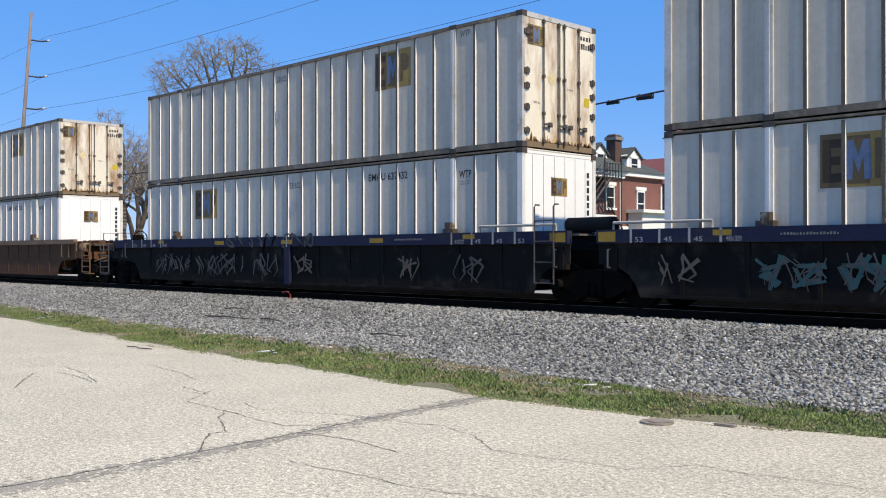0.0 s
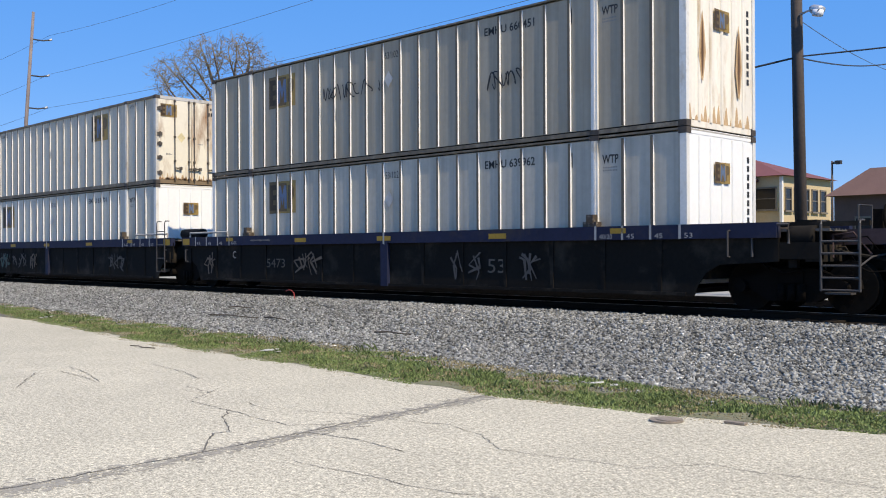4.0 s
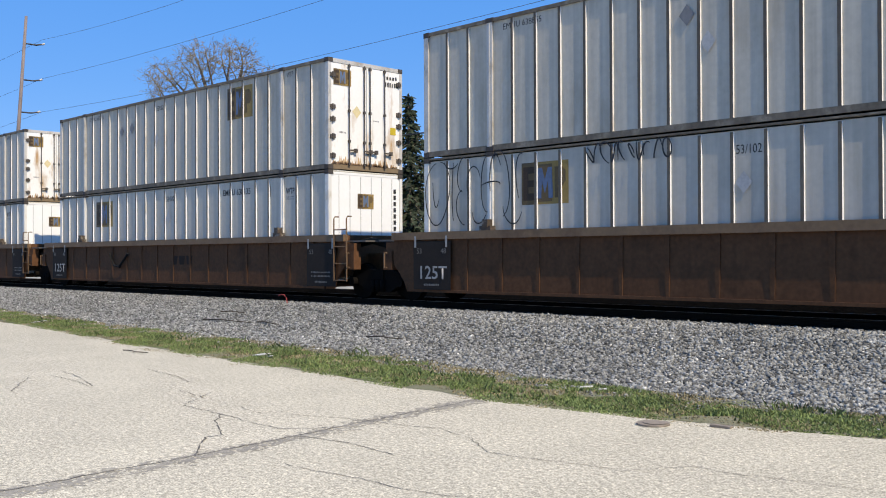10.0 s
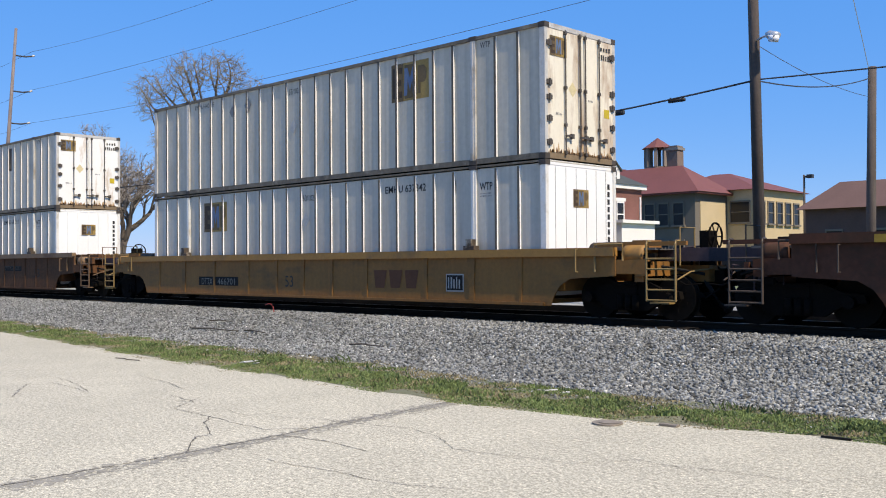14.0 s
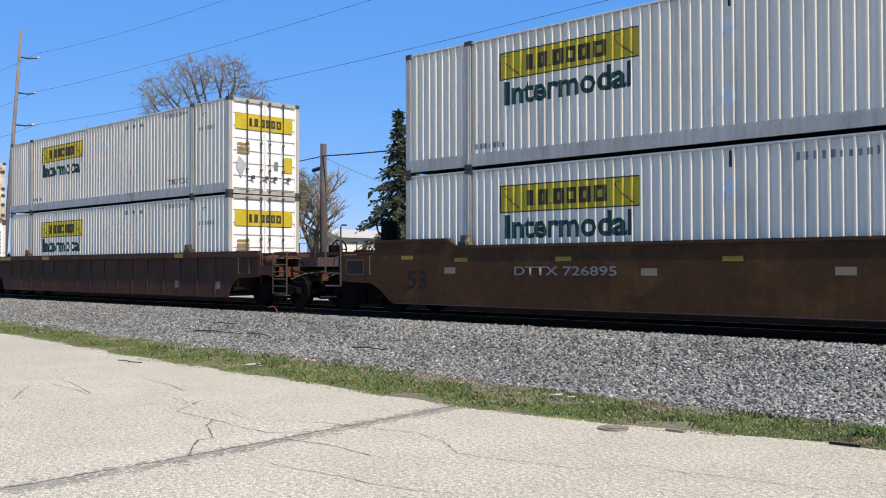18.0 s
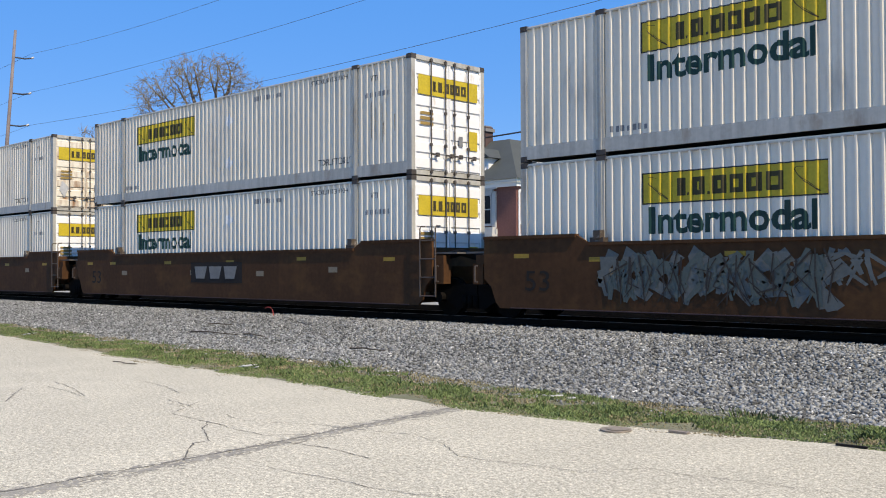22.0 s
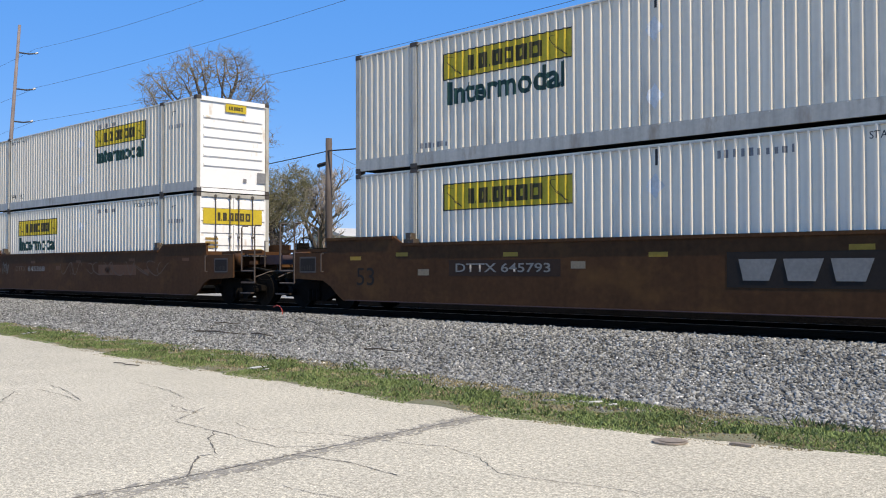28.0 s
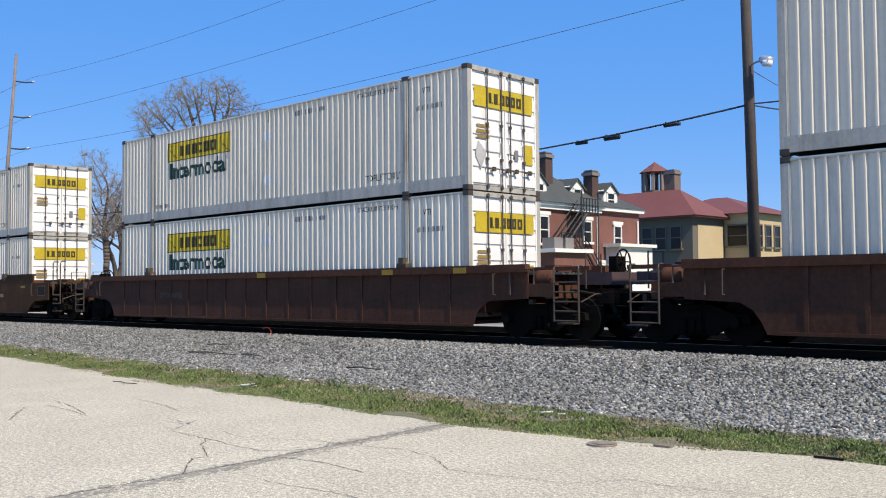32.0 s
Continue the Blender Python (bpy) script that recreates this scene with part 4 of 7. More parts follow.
for x in (-46.7, -42.3):
    for z in (4.55, 1.6):
        w = window(house, x, hy0 - 0.02, z, 0.95, 1.85, "y", "trim_shade")
        part("window_surround", MB().box(-0.92, -0.6, -0.1, 0.03, -0.3, 2.1).box(0.6, 0.92, -0.1, 0.03, -0.3, 2.1).box(-1.0, 1.0, -0.16, 0.03, 2.24, 2.6), M["trim_shade"], w)
    bay = part("bay_hood", MB().box(x - 1.0, x + 1.0, hy0 - 0.55, hy0 - 0.02, 3.55, 3.85).box(x - 0.9, x + 0.9, hy0 - 0.4, hy0 - 0.02, 3.85, 4.3), M["trim_shade"], house)
    for s in (-0.85, 0.85):
        part("bay_post", MB().box(x + s - 0.09, x + s + 0.09, hy0 - 0.5, hy0 - 0.3, 0.5, 3.55), M["trim_shade"], bay)
for y, z, h in ((48.5, 4.6, 1.75), (50.7, 4.6, 1.75), (55.6, 4.8, 1.4), (60.4, 4.4, 1.7), (48.5, 1.6, 1.8), (58.6, 1.5, 1.7)):
    window(house, hx1 + (0.02 if y < 57 else -0.68), y, z, 0.85, h, "x", "trim")
for y in (47.8, 49.6, 56.8, 63.1):
    part("downspout", MB().tube([(hx1 + (0.08 if y < 57 else -0.62), y, 0.5), (hx1 + (0.08 if y < 57 else -0.62), y, he - 0.5)], 0.07, 8), M["trim"], house, "white downspout")
part("side_annex", MB().box(hx1, hx1 + 1.9, 49.4, 53.0, hz - 0.3, 3.9), M["brick"], house)
part("annex_roof", MB().box(hx1, hx1 + 2.2, 49.1, 53.3, 3.9, 4.15), M["trim"], house)
part("annex_door", MB().box(hx1 + 1.89, hx1 + 1.94, 51.8, 52.7, 0.5, 2.9), M["pane"], house)
part("door_frame", MB().box(hx1 + 1.88, hx1 + 1.98, 51.65, 51.8, 0.5, 3.05).box(hx1 + 1.88, hx1 + 1.98, 52.7, 52.85, 0.5, 3.05).box(hx1 + 1.88, hx1 + 1.98, 51.65, 52.85, 2.9, 3.05), M["trim"], house)
for y in (49.8, 51.0):
    part("roof_unit", MB().box(hx1 + 0.6, hx1 + 1.6, y, y + 0.9, 4.15, 4.9), M["cap_grey"], house, "grey air unit on the annex roof")
part("white_annex", MB().box(hx1 - 0.7, hx1 + 0.5, 58.9, 63.3, hz - 0.3, 4.55), M["trim"], house, "white low annex")
part("white_annex_roof", MB().box(hx1 - 0.7, hx1 + 0.8, 58.6, 63.5, 4.55, 4.78), M["trim"], house)
canopy = empty("porch_canopy", "white flat porch canopy on thin posts", "canopy")
part("roof", MB().box(-41.5, -37.2, 43.8, 46.9, 3.05, 3.25), M["trim"], canopy)
for x in (-41.3, -37.4):
    for y in (44.0, 46.7):
        part("post", MB().box(x - 0.07, x + 0.07, y - 0.07, y + 0.07, 0.4, 3.05), M["trim"], canopy)
escape = empty("fire_escape", "black iron fire escape stairs on the brick house", "fire escape")
for z, y0, y1 in ((4.25, 51.0, 53.4), (6.7, 53.2, 55.2)):
    part("landing", MB().box(hx1 + 0.1, hx1 + 1.3, y0, y1, z, z + 0.08), M["iron"], escape)
    g = MB()
    for k in range(7):
        y = y0 + (y1 - y0) * k / 6
        g.tube([(hx1 + 1.28, y, z), (hx1 + 1.28, y, z + 1.0)], 0.04, 5)
    for dz in (0.5, 1.0):
        g.tube([(hx1 + 1.28, y0, z + dz), (hx1 + 1.28, y1, z + dz)], 0.03, 5)
    part("railing", g, M["iron"], escape)
for (ya, za), (yb, zb) in (((54.0, 6.7), (51.4, 4.3)), ((53.6, 4.25), (57.0, 0.6))):
    g = MB()
    for x in (hx1 + 0.4, hx1 + 1.25):
        g.tube([(x, ya, za), (x, yb, zb)], 0.09, 5)
        g.tube([(x, ya, za + 0.95), (x, yb, zb + 0.95)], 0.045, 5)
        g.tube([(x, ya, za + 0.5), (x, yb, zb + 0.5)], 0.035, 5)
    for k in range(1, 14):
        u = k / 14
        g.box(hx1 + 0.4, hx1 + 1.25, ya + (yb - ya) * u - 0.1, ya + (yb - ya) * u + 0.1, za + (zb - za) * u, za + (zb - za) * u + 0.04)
    part("stair", g, M["iron"], escape)
for y in (53.3, 55.2):
    part("post", MB().tube([(hx1 + 1.28, y, 0.4), (hx1 + 1.28, y, 8.2)], 0.05, 6), M["iron"], escape)

school = empty("school_building", "buff brick two-storey building with a red hip roof", "building")
part("wall", MB().box(-56.0, -41.0, 74.4, 80.2, 0.2, 7.75), M["buff"], school)
hip_roof("roof", school, -56.0, -41.0, 74.4, 80.2, 7.75, 10.4, 0.7, M["red_roof"])
part("eave_board", MB().box(-56.6, -40.4, 73.8, 80.8, 7.6, 7.78), M["red_roof"], school)
for z in (4.9, 1.6):
    for x in (-46.9, -45.5, -44.1, -42.6):
        window(school, x, 74.38, z, 0.95, 1.9, "y", "buff_trim", False)
# thin lighter sheet on the +x wall: sunlight put into the colour
part("blind_panel", MB().box(-41.0, -40.94, 75.2, 79.6, 0.5, 7.0), M["buff_lit"], school)
part("wing_wall", MB().box(-41.0, -38.3, 80.0, 90.0, 0.2, 8.1), M["buff_lit"], school)
part("wing_back", MB().box(-50.0, -41.0, 80.2, 92.0, 0.2, 8.1), M["buff"], school)
hip_roof("wing_roof", school, -50.0, -38.3, 80.0, 90.0, 8.1, 10.1, 0.5, M["red_roof"])
window(school, -39.7, 79.98, 5.2, 1.8, 1.8, "y", "buff_trim", False)
window(school, -39.7, 79.98, 1.8, 1.2, 1.2, "y", "buff_trim", False)
for z in (5.1, 1.6):
    for k in range(5):
        window(school, -38.28, 81.2 + 1.75 * k, z, 1.05, 1.9, "x", "buff_trim", False)
part("corner_strip", MB().box(-38.42, -38.18, 79.9, 80.15, 0.4, 8.0), M["trim"], school)
tower = part("bell_tower", MB().prism([(math.cos(radians(22.5 + 45 * k)) * 1.25 - 47.5, math.sin(radians(22.5 + 45 * k)) * 1.25 + 79.0) for k in range(8)], 8.5, 10.6, "z"), M["tower"], school, "octagonal bell tower with open arches")
for k in range(8):
    a = radians(22.5 + 45 * k)
    part("pier", MB().box(-0.15, 0.15, -0.15, 0.15, 10.6, 12.35), M["tower_light"], tower, at=pose(-47.5 + 1.1 * math.cos(a), 79.0 + 1.1 * math.sin(a), 0, 0, 0, math.degrees(a)))
g = MB()
g.v = [(-47.5 + 1.5 * math.cos(radians(22.5 + 45 * k)), 79.0 + 1.5 * math.sin(radians(22.5 + 45 * k)), 12.35) for k in range(8)] + [(-47.5, 79.0, 13.4)]
g.f = [[k, (k + 1) % 8, 8] for k in range(8)] + [list(range(7, -1, -1))]
part("tower_roof", g, M["red_roof"], tower)
chimney(school, -45.75, 79.2, 8.5, 12.4, 1.1, "tower")
school.matrix_basis = pose(-1.1, 0, 0)
part("roof_vent", MB().tube([(-50.9, 78, 9.0), (-50.9, 78, 10.35)], 0.35, 12).tube([(-50.9, 78, 10.35), (-50.9, 78, 10.55)], 0.5, 12), M["red_roof"], school)

barn = empty("brown_house", "brown shingled house with a hip roof", "house")
part("wall", MB().box(-29.6, -16.0, 68.0, 78.0, 0.2, 5.4), M["brown_wall"], barn)
hip_roof("roof", barn, -29.6, -16.0, 68.0, 78.0, 5.4, 7.4, 0.5, M["brown_roof"], 3.2)
for x in (-27.5, -24.5, -21.5):
    window(barn, x, 67.98, 2.2, 1.1, 1.6, "y", "buff_trim", False)

garage = empty("white_house", "low white house behind the bare trees", "house")
part("wall", MB().box(-58.6, -54.4, 45.0, 51.0, 0.2, 3.9), M["trim"], garage)
part("roof", MB().prism([(-59.0, 3.85), (-54.0, 3.85), (-56.5, 4.55)], 44.6, 51.4, "y"), M["trim_shade"], garage)
for x in (-57.5, -55.4):
    window(garage, x, 44.98, 1.7, 1.0, 1.3, "y", "trim", False)


# ---- parked cars on the street ----
def parked_car(label, x, y, paint, rz):
    c = empty("parked_car", label, "car", "cars parked on the street")
    body = [(-2.2, 0.35), (2.2, 0.35), (2.25, 0.75), (1.35, 0.92), (0.75, 1.4), (-1.2, 1.42), (-1.9, 0.95), (-2.25, 0.9)]
    part("body", MB().prism(body, -0.85, 0.85, "y"), paint, c)
    glass = [(1.2, 0.94), (0.7, 1.34), (-1.15, 1.36), (-1.75, 0.96)]
    part("window", MB().prism(glass, -0.87, 0.87, "y"), M["pane"], c)
    for wx in (-1.4, 1.4):
        for wy in (-0.8, 0.8):
            w = part("wheel", MB().tube([(wx, wy - 0.1, 0.32), (wx, wy + 0.1, 0.32)], 0.32, 16), M["black"], c)
            part("rim", MB().tube([(wx, wy - 0.11, 0.32), (wx, wy + 0.11, 0.32)], 0.19, 12), M["galvanised"], w)
    c.matrix_basis = pose(x, y, 0.45, 0, 0, rz)


parked_car("white parked car on the street", -24.0, 35.3, M["car_white"], 0)
parked_car("dark blue parked car on the street", -17.5, 35.3, M["car_blue"], 0)
parked_car("silver parked car on the street", -31.5, 35.3, M["car_silver"], 180)


# ---- trees ----
def bare_tree(name, label, x, y, z, height, spread, seed, droop=0.0, levels=5, twig_mat="twig", blossom=None, base=0.32):
    """A leafless tree: tapered trunk and limbs, and a crown of many thin twigs."""
    r, limbs, twigs, buds = random.Random(seed), MB(), MB(), MB()
    tips = []

    def grow(p, way, length, radius, level):
        pts, d = [p], way.copy()
        n = 4 if level < 3 else 3
        for k in range(n):
            d = (d + Vector((r.uniform(-1, 1), r.uniform(-1, 1), r.uniform(-0.6, 0.9) - (droop if level > 2 else 0))) * 0.22).normalized()
            pts.append(pts[-1] + d * length / n)
        (limbs if level < 3 else twigs).tube(pts, radius, 8 if level < 2 else (5 if level < 3 else 3), max(radius * 0.55, 0.008))
        if level >= levels:
            tips.append(pts[-1])
            return
        kids = (5, 5, 5, 4, 4, 3)[min(level, 5)]
        for k in range(kids):
            at = pts[max(1, min(n, int(n * (0.45 + 0.55 * (k + 1) / kids) + 0.5)))]
            side = Vector((r.uniform(-1, 1), r.uniform(-1, 1), r.uniform(-0.1, 0.75) - (droop if level > 2 else 0))) * spread
            grow(at, (d * 0.75 + side).normalized(), length * r.uniform(0.5, 0.78), max(radius * 0.52, 0.016), level + 1)

    grow(Vector((0, 0, -0.3)), Vector((0.05, 0.02, 1)), height * 0.36, base, 0)
    k = height / max(v[2] for v in twigs.v)
    for g in (limbs, twigs):
        g.v = [tuple(c * k for c in v) for v in g.v]
    tips = [p * k for p in tips]
    t = empty(name, label, "tree", "trees beyond the tracks")
    part("trunk", limbs, M["bark"], t, smooth=True)
    part("crown", twigs, M[twig_mat], t)
    if blossom:
        for p in tips:
            for k in range(3):
                q = p + Vector((r.gauss(0, 0.22), r.gauss(0, 0.22), r.gauss(0, 0.22)))
                a = Vector((r.uniform(-1, 1), r.uniform(-1, 1), r.uniform(-1, 1))).normalized() * 0.05
                b = a.orthogonal().normalized() * 0.05
                buds.quad(tuple(q - a), tuple(q - b), tuple(q + a), tuple(q + b))
        part("blossom", buds, M[blossom], t, "pale pink blossom")
    t.matrix_basis = pose(x, y, z)
    return t




def grown_tree(name, label, x, y, stem, lobes, n, seed, base, twig_mat, reach=0.3, brush=7, droop=0.0):
    """A leafless tree whose limbs grow from the stem towards points strewn in the lobes of its crown (sideways, deep, high and their radii), with brushes of fine twigs on the thin limbs."""
    rg, r = np.random.default_rng(seed), random.Random(seed)
    way = math.atan2(y, x) - math.pi / 2
    right, deep = np.array((math.cos(way), math.sin(way), 0)), np.array((-math.sin(way), math.cos(way), 0))
    share = np.array([a[3] * a[4] * a[5] for a in lobes])
    marks = []
    for (u, w, z, ru, rw, rz), c in zip(lobes, np.ceil(n * share / share.sum()).astype(int)):
        p = rg.normal(size=(c, 3))
        p *= (rg.random((c, 1)) ** 0.45) / np.linalg.norm(p, axis=1, keepdims=True)
        marks.append((u + ru * p[:, :1]) * right + (w + rw * p[:, 1:2]) * deep + np.array((0, 0, 1.0)) * (z + rz * p[:, 2:]))
    marks = np.concatenate(marks)
    nodes, parents = [np.array((0, 0, -0.3))], [-1]
    for u, w, z, origin in stem:
        a, b = nodes[origin], u * right + w * deep + np.array((0, 0, z))
        k = max(1, int(np.linalg.norm(b - a) / reach))
        last = origin
        for i in range(1, k + 1):
            nodes.append(a + (b - a) * i / k + rg.normal(0, 0.03, 3))
            parents.append(last)
            last = len(nodes) - 1
    near = np.full(len(marks), 1e9)
    who = np.zeros(len(marks), int)
    done = 0
    for turn in range(90):
        fresh = np.array(nodes[done:])
        if len(fresh) == 0 or len(marks) == 0:
            break
        d = np.linalg.norm(marks[:, None] - fresh[None], axis=2)
        k = d.argmin(1)
        better = d[np.arange(len(marks)), k] < near
        near[better], who[better] = d[np.arange(len(marks)), k][better], k[better] + done
        done = len(nodes)
        keep = near > reach * 1.25
        marks, near, who = marks[keep], near[keep], who[keep]
        pull = near < (6.0 if turn < 12 else 1.6)
        for i in np.unique(who[pull]):
            if parents.count(i) > 2:
                continue
            v = marks[pull & (who == i)] - nodes[i]
            v = (v / np.linalg.norm(v, axis=1, keepdims=True)).sum(0) + rg.normal(0, 0.25, 3)
            nodes.append(nodes[i] + reach * v / np.linalg.norm(v))
            parents.append(i)
    kids = [[] for _ in nodes]
    for i, p in enumerate(parents):
        if p >= 0:
            kids[p].append(i)
    load = [0.0] * len(nodes)
    for i in range(len(nodes) - 1, -1, -1):
        load[i] = sum(load[k] for k in kids[i]) if kids[i] else 1.0
    thick = [max(0.011, base * (q / load[0]) ** 0.56) for q in load]
    limbs, twigs = MB(), MB()
    for i, p in enumerate(parents):
        if p < 0:
            continue
        a, b = Vector(nodes[p]), Vector(nodes[i])
        (limbs if thick[i] > 0.035 else twigs).tube([a, b], thick[p] if thick[i] > 0.75 * thick[p] else thick[i] * 1.15, 9 if thick[i] > 0.08 else 4, thick[i])
        if thick[i] < 0.026:
            for j in range(brush):
                c = a.lerp(b, r.random())
                d = ((b - a).normalized() * 0.9 + Vector((r.gauss(0, 0.6), r.gauss(0, 0.6), r.gauss(-droop, 0.5)))).normalized()
                e = c + d * r.uniform(0.25, 0.75)
                twigs.tube([c, e], 0.009, 3, 0.005)
                for m in range(3):
                    f = c.lerp(e, r.uniform(0.3, 1.0))
                    h = (d + Vector((r.gauss(0, 0.6), r.gauss(0, 0.6), r.gauss(-1.4 * droop, 0.5)))).normalized()
                    twigs.tube([f, f + h * r.uniform(0.15, 0.4)], 0.006, 3, 0.004)
    t = empty(name, label, "tree", "trees beyond the tracks")
    part("trunk", limbs, M["bark"], t, smooth=True)
    part("crown", twigs, M[twig_mat], t)
    t.matrix_basis = pose(x, y, 0.44)
    return t


grown_tree("large_bare_tree", "large spreading tree with a domed crown of bare brownish twigs", -47.1, 29.2,
           [(0.1, 0, 6.0, 0)], [(-2.7, 0, 10.7, 1.2, 1.5, 1.4), (-1.0, 0.2, 11.9, 1.2, 1.7, 1.3), (0.9, -0.2, 12.1, 1.5, 1.8, 1.2), (2.3, 0.1, 10.6, 1.3, 1.7, 1.6), (0.2, 0, 9.3, 2.0, 2.0, 1.4), (2.5, 0, 8.2, 1.2, 1.5, 1.1), (-2.2, 0, 8.4, 0.8, 1.3, 0.8)], 1700, 23, 0.36, "twig_yellow", 0.23, 2, 0.05)
grown_tree("bare_tree", "pale bare tree with thin rising limbs", -58.6, 29.2,
           [(0.1, 0, 3.2, 0)], [(-0.9, 0, 8.6, 1.3, 1.2, 2.0), (0.7, 0, 7.2, 1.4, 1.3, 2.0), (-0.4, 0, 5.4, 1.6, 1.3, 1.2)], 700, 29, 0.2, "twig", 0.24, 3, 0.0)
grown_tree("bare_tree", "low bare tree with drooping olive twigs", -47.2, 33.5,
           [(0.1, 0, 1.6, 0)], [(0.2, 0, 5.2, 2.0, 1.8, 1.8), (-1.4, 0, 3.8, 1.4, 1.4, 1.5), (1.5, 0, 6.4, 1.2, 1.2, 0.9)], 1100, 37, 0.16, "twig_olive", 0.22, 5, 0.35)
shed = empty("white_shed", "low white shed far along the tracks", "shed")
part("wall", MB().box(-68.2, -65.6, 28.9, 31.5, 0.0, 3.5), M["trim"], shed)
part("roof", MB().prism([(-68.5, 3.5), (-65.3, 3.5), (-66.9, 4.1)], 28.6, 31.8, "y"), M["trim_shade"], shed)
part("door", MB().box(-66.5, -65.9, 28.85, 28.92, 0.45, 2.9), M["pane"], shed)
bare_tree("bare_tree", "bare grey tree with drooping twigs", -66.0, 33.5, 0.44, 9.5, 0.8, 5, 0.3, 5, "twig")
bare_tree("bare_tree", "thin bare tree in a yard", -51.5, 40.0, 0.44, 8.4, 0.9, 8, 0.0, 5, "twig")
bare_tree("blossom_tree", "small tree in sparse pale blossom", -49.3, 36.0, 0.44, 6.4, 0.9, 9, 0.1, 4, "twig", "blossom", 0.16)
bare_tree("bare_tree", "bare tree far behind the brown house", -26.0, 96.0, 0.44, 10.5, 0.8, 14, 0.0, 5, "twig")
bare_tree("bare_tree", "bare tree far behind the long building", -38.0, 108.0, 0.44, 11.5, 0.8, 15, 0.0, 5, "twig")


def conifer(label, x, y, z, height, half, seed):
    r = random.Random(seed)
    t = empty("spruce_tree", label, "tree", "trees beyond the tracks")
    part("trunk", MB().tube([(0, 0, -0.3), (0.05, 0, height * 0.5), (0, 0, height)], 0.2, 8, 0.02), M["bark"], t, smooth=True)
    boughs, needles = MB(), MB()
    rings = int(height * 6.5)
    for k in range(rings):
        u = (k + r.random()) / rings
        zz = 0.6 + u * (height - 0.7)
        for j in range(r.randint(4, 7)):
            a, l = r.uniform(0, 6.283), half * (1 - u) ** 1.12 * r.uniform(0.4, 1.2) + 0.1
            way = Vector((math.cos(a), math.sin(a), 0))
            p0 = Vector((0, 0, zz))
            p1 = p0 + way * l * 0.6 + Vector((0, 0, -0.12 * l))
            p2 = p0 + way * l + Vector((0, 0, -0.38 * l + 0.06))
            boughs.tube([p0, p1, p2], 0.03, 3, 0.008)
            n = max(5, int(l * 16))
            for i in range(n):
                v = (i + r.random()) / n
                c = p0.lerp(p1, v / 0.6) if v < 0.6 else p1.lerp(p2, (v - 0.6) / 0.4)
                side = Vector((-way.y, way.x, 0)) * r.uniform(-1, 1) + Vector((0, 0, r.uniform(-0.9, 0.3))) + way * 0.4
                d = side.normalized() * r.uniform(0.2, 0.42)
                e = d.orthogonal().normalized() * 0.055
                needles.quad(tuple(c - e), tuple(c + d * 0.5 - e * 1.3), tuple(c + d), tuple(c + d * 0.5 + e * 1.3))
    part("bough", boughs, M["bark"], t)
    part("needles", needles, M["needle"], t)
    t.matrix_basis = pose(x, y, z)
    return t


conifer("tall dark green spruce in front of the brick house", -38.0, 35.4, 0.44, 9.9, 3.2, 31)
bush = bare_tree("shrub", "low twiggy shrub beside the street", -40.5, 36.0, 0.44, 2.6, 1.0, 41, 0.0, 4, "twig", None, 0.08)


# ---- lettering, bars, sprayed strokes: flat, in the x-z plane, facing -y ----
SHARED = {}


def shared(key, make):
    """A mesh made once and used by all alike parts."""
    if key not in SHARED:
        SHARED[key] = make()
    return SHARED[key]


def lettering(body, w, h, material, bold=0.0):
    """Words as a flat mesh that fills w x h."""
    def make():
        cu = bpy.data.curves.new("lettering", "FONT")
        cu.body, cu.resolution_u, cu.offset = body, 3, bold
        ob = bpy.data.objects.new("lettering", cu)
        me = bpy.data.meshes.new_from_object(ob)
        bpy.data.objects.remove(ob)
        co = np.empty(len(me.vertices) * 3)
        me.vertices.foreach_get("co", co)
        co = co.reshape(-1, 3)
        low, high = co.min(0), co.max(0)
        size = np.maximum(high - low, 1e-6)
        flat = np.stack([(co[:, 0] - low[0]) / size[0] * w, np.zeros(len(co)), (co[:, 1] - low[1]) / size[1] * h], 1)
        me.vertices.foreach_set("co", flat.ravel())
        me.materials.clear()
        me.materials.append(material)
        me.update()
        return me
    return shared(("text", body, w, h, material.name), make)


def flat_rects(rects):
    g = MB()
    for x0, x1, z0, z1 in rects:
        g.quad((x0, 0, z0), (x1, 0, z0), (x1, 0, z1), (x0, 0, z1))
    return g


def bars(w, h, n, material, seed=1, gap=0.3):
    """A row of plain upright bars in place of writing."""
    def make():
        r = random.Random(seed)
        step = w / n
        return flat_rects([(i * step, i * step + step * (1 - gap) * r.uniform(0.7, 1.0), 0, h * r.choice((1, 1, 0.8))) for i in range(n)]).mesh("lettering", material)
    return shared(("bars", w, h, n, material.name, seed), make)


def blocks(w, h, spec):
    """Plain upright frames and dots (start, width, height as shares) in place of a company's name."""
    out = []
    for x, b, c in spec:
        g = MB()
        x0, x1, z1, q = x * w, (x + b) * w, h * c, h * 0.27
        if c < 0.5:
            g.quad((x0, 0, 0), (x1, 0, 0), (x1, 0, z1), (x0, 0, z1))
        else:
            g.v = [(x0, 0, 0), (x1, 0, 0), (x1, 0, z1), (x0, 0, z1), (x0 + q, 0, q), (x1 - q, 0, q), (x1 - q, 0, z1 - q), (x0 + q, 0, z1 - q)]
            g.f = [[0, 1, 5, 4], [1, 2, 6, 5], [2, 3, 7, 6], [3, 0, 4, 7]]
        out.append(g)
    return out


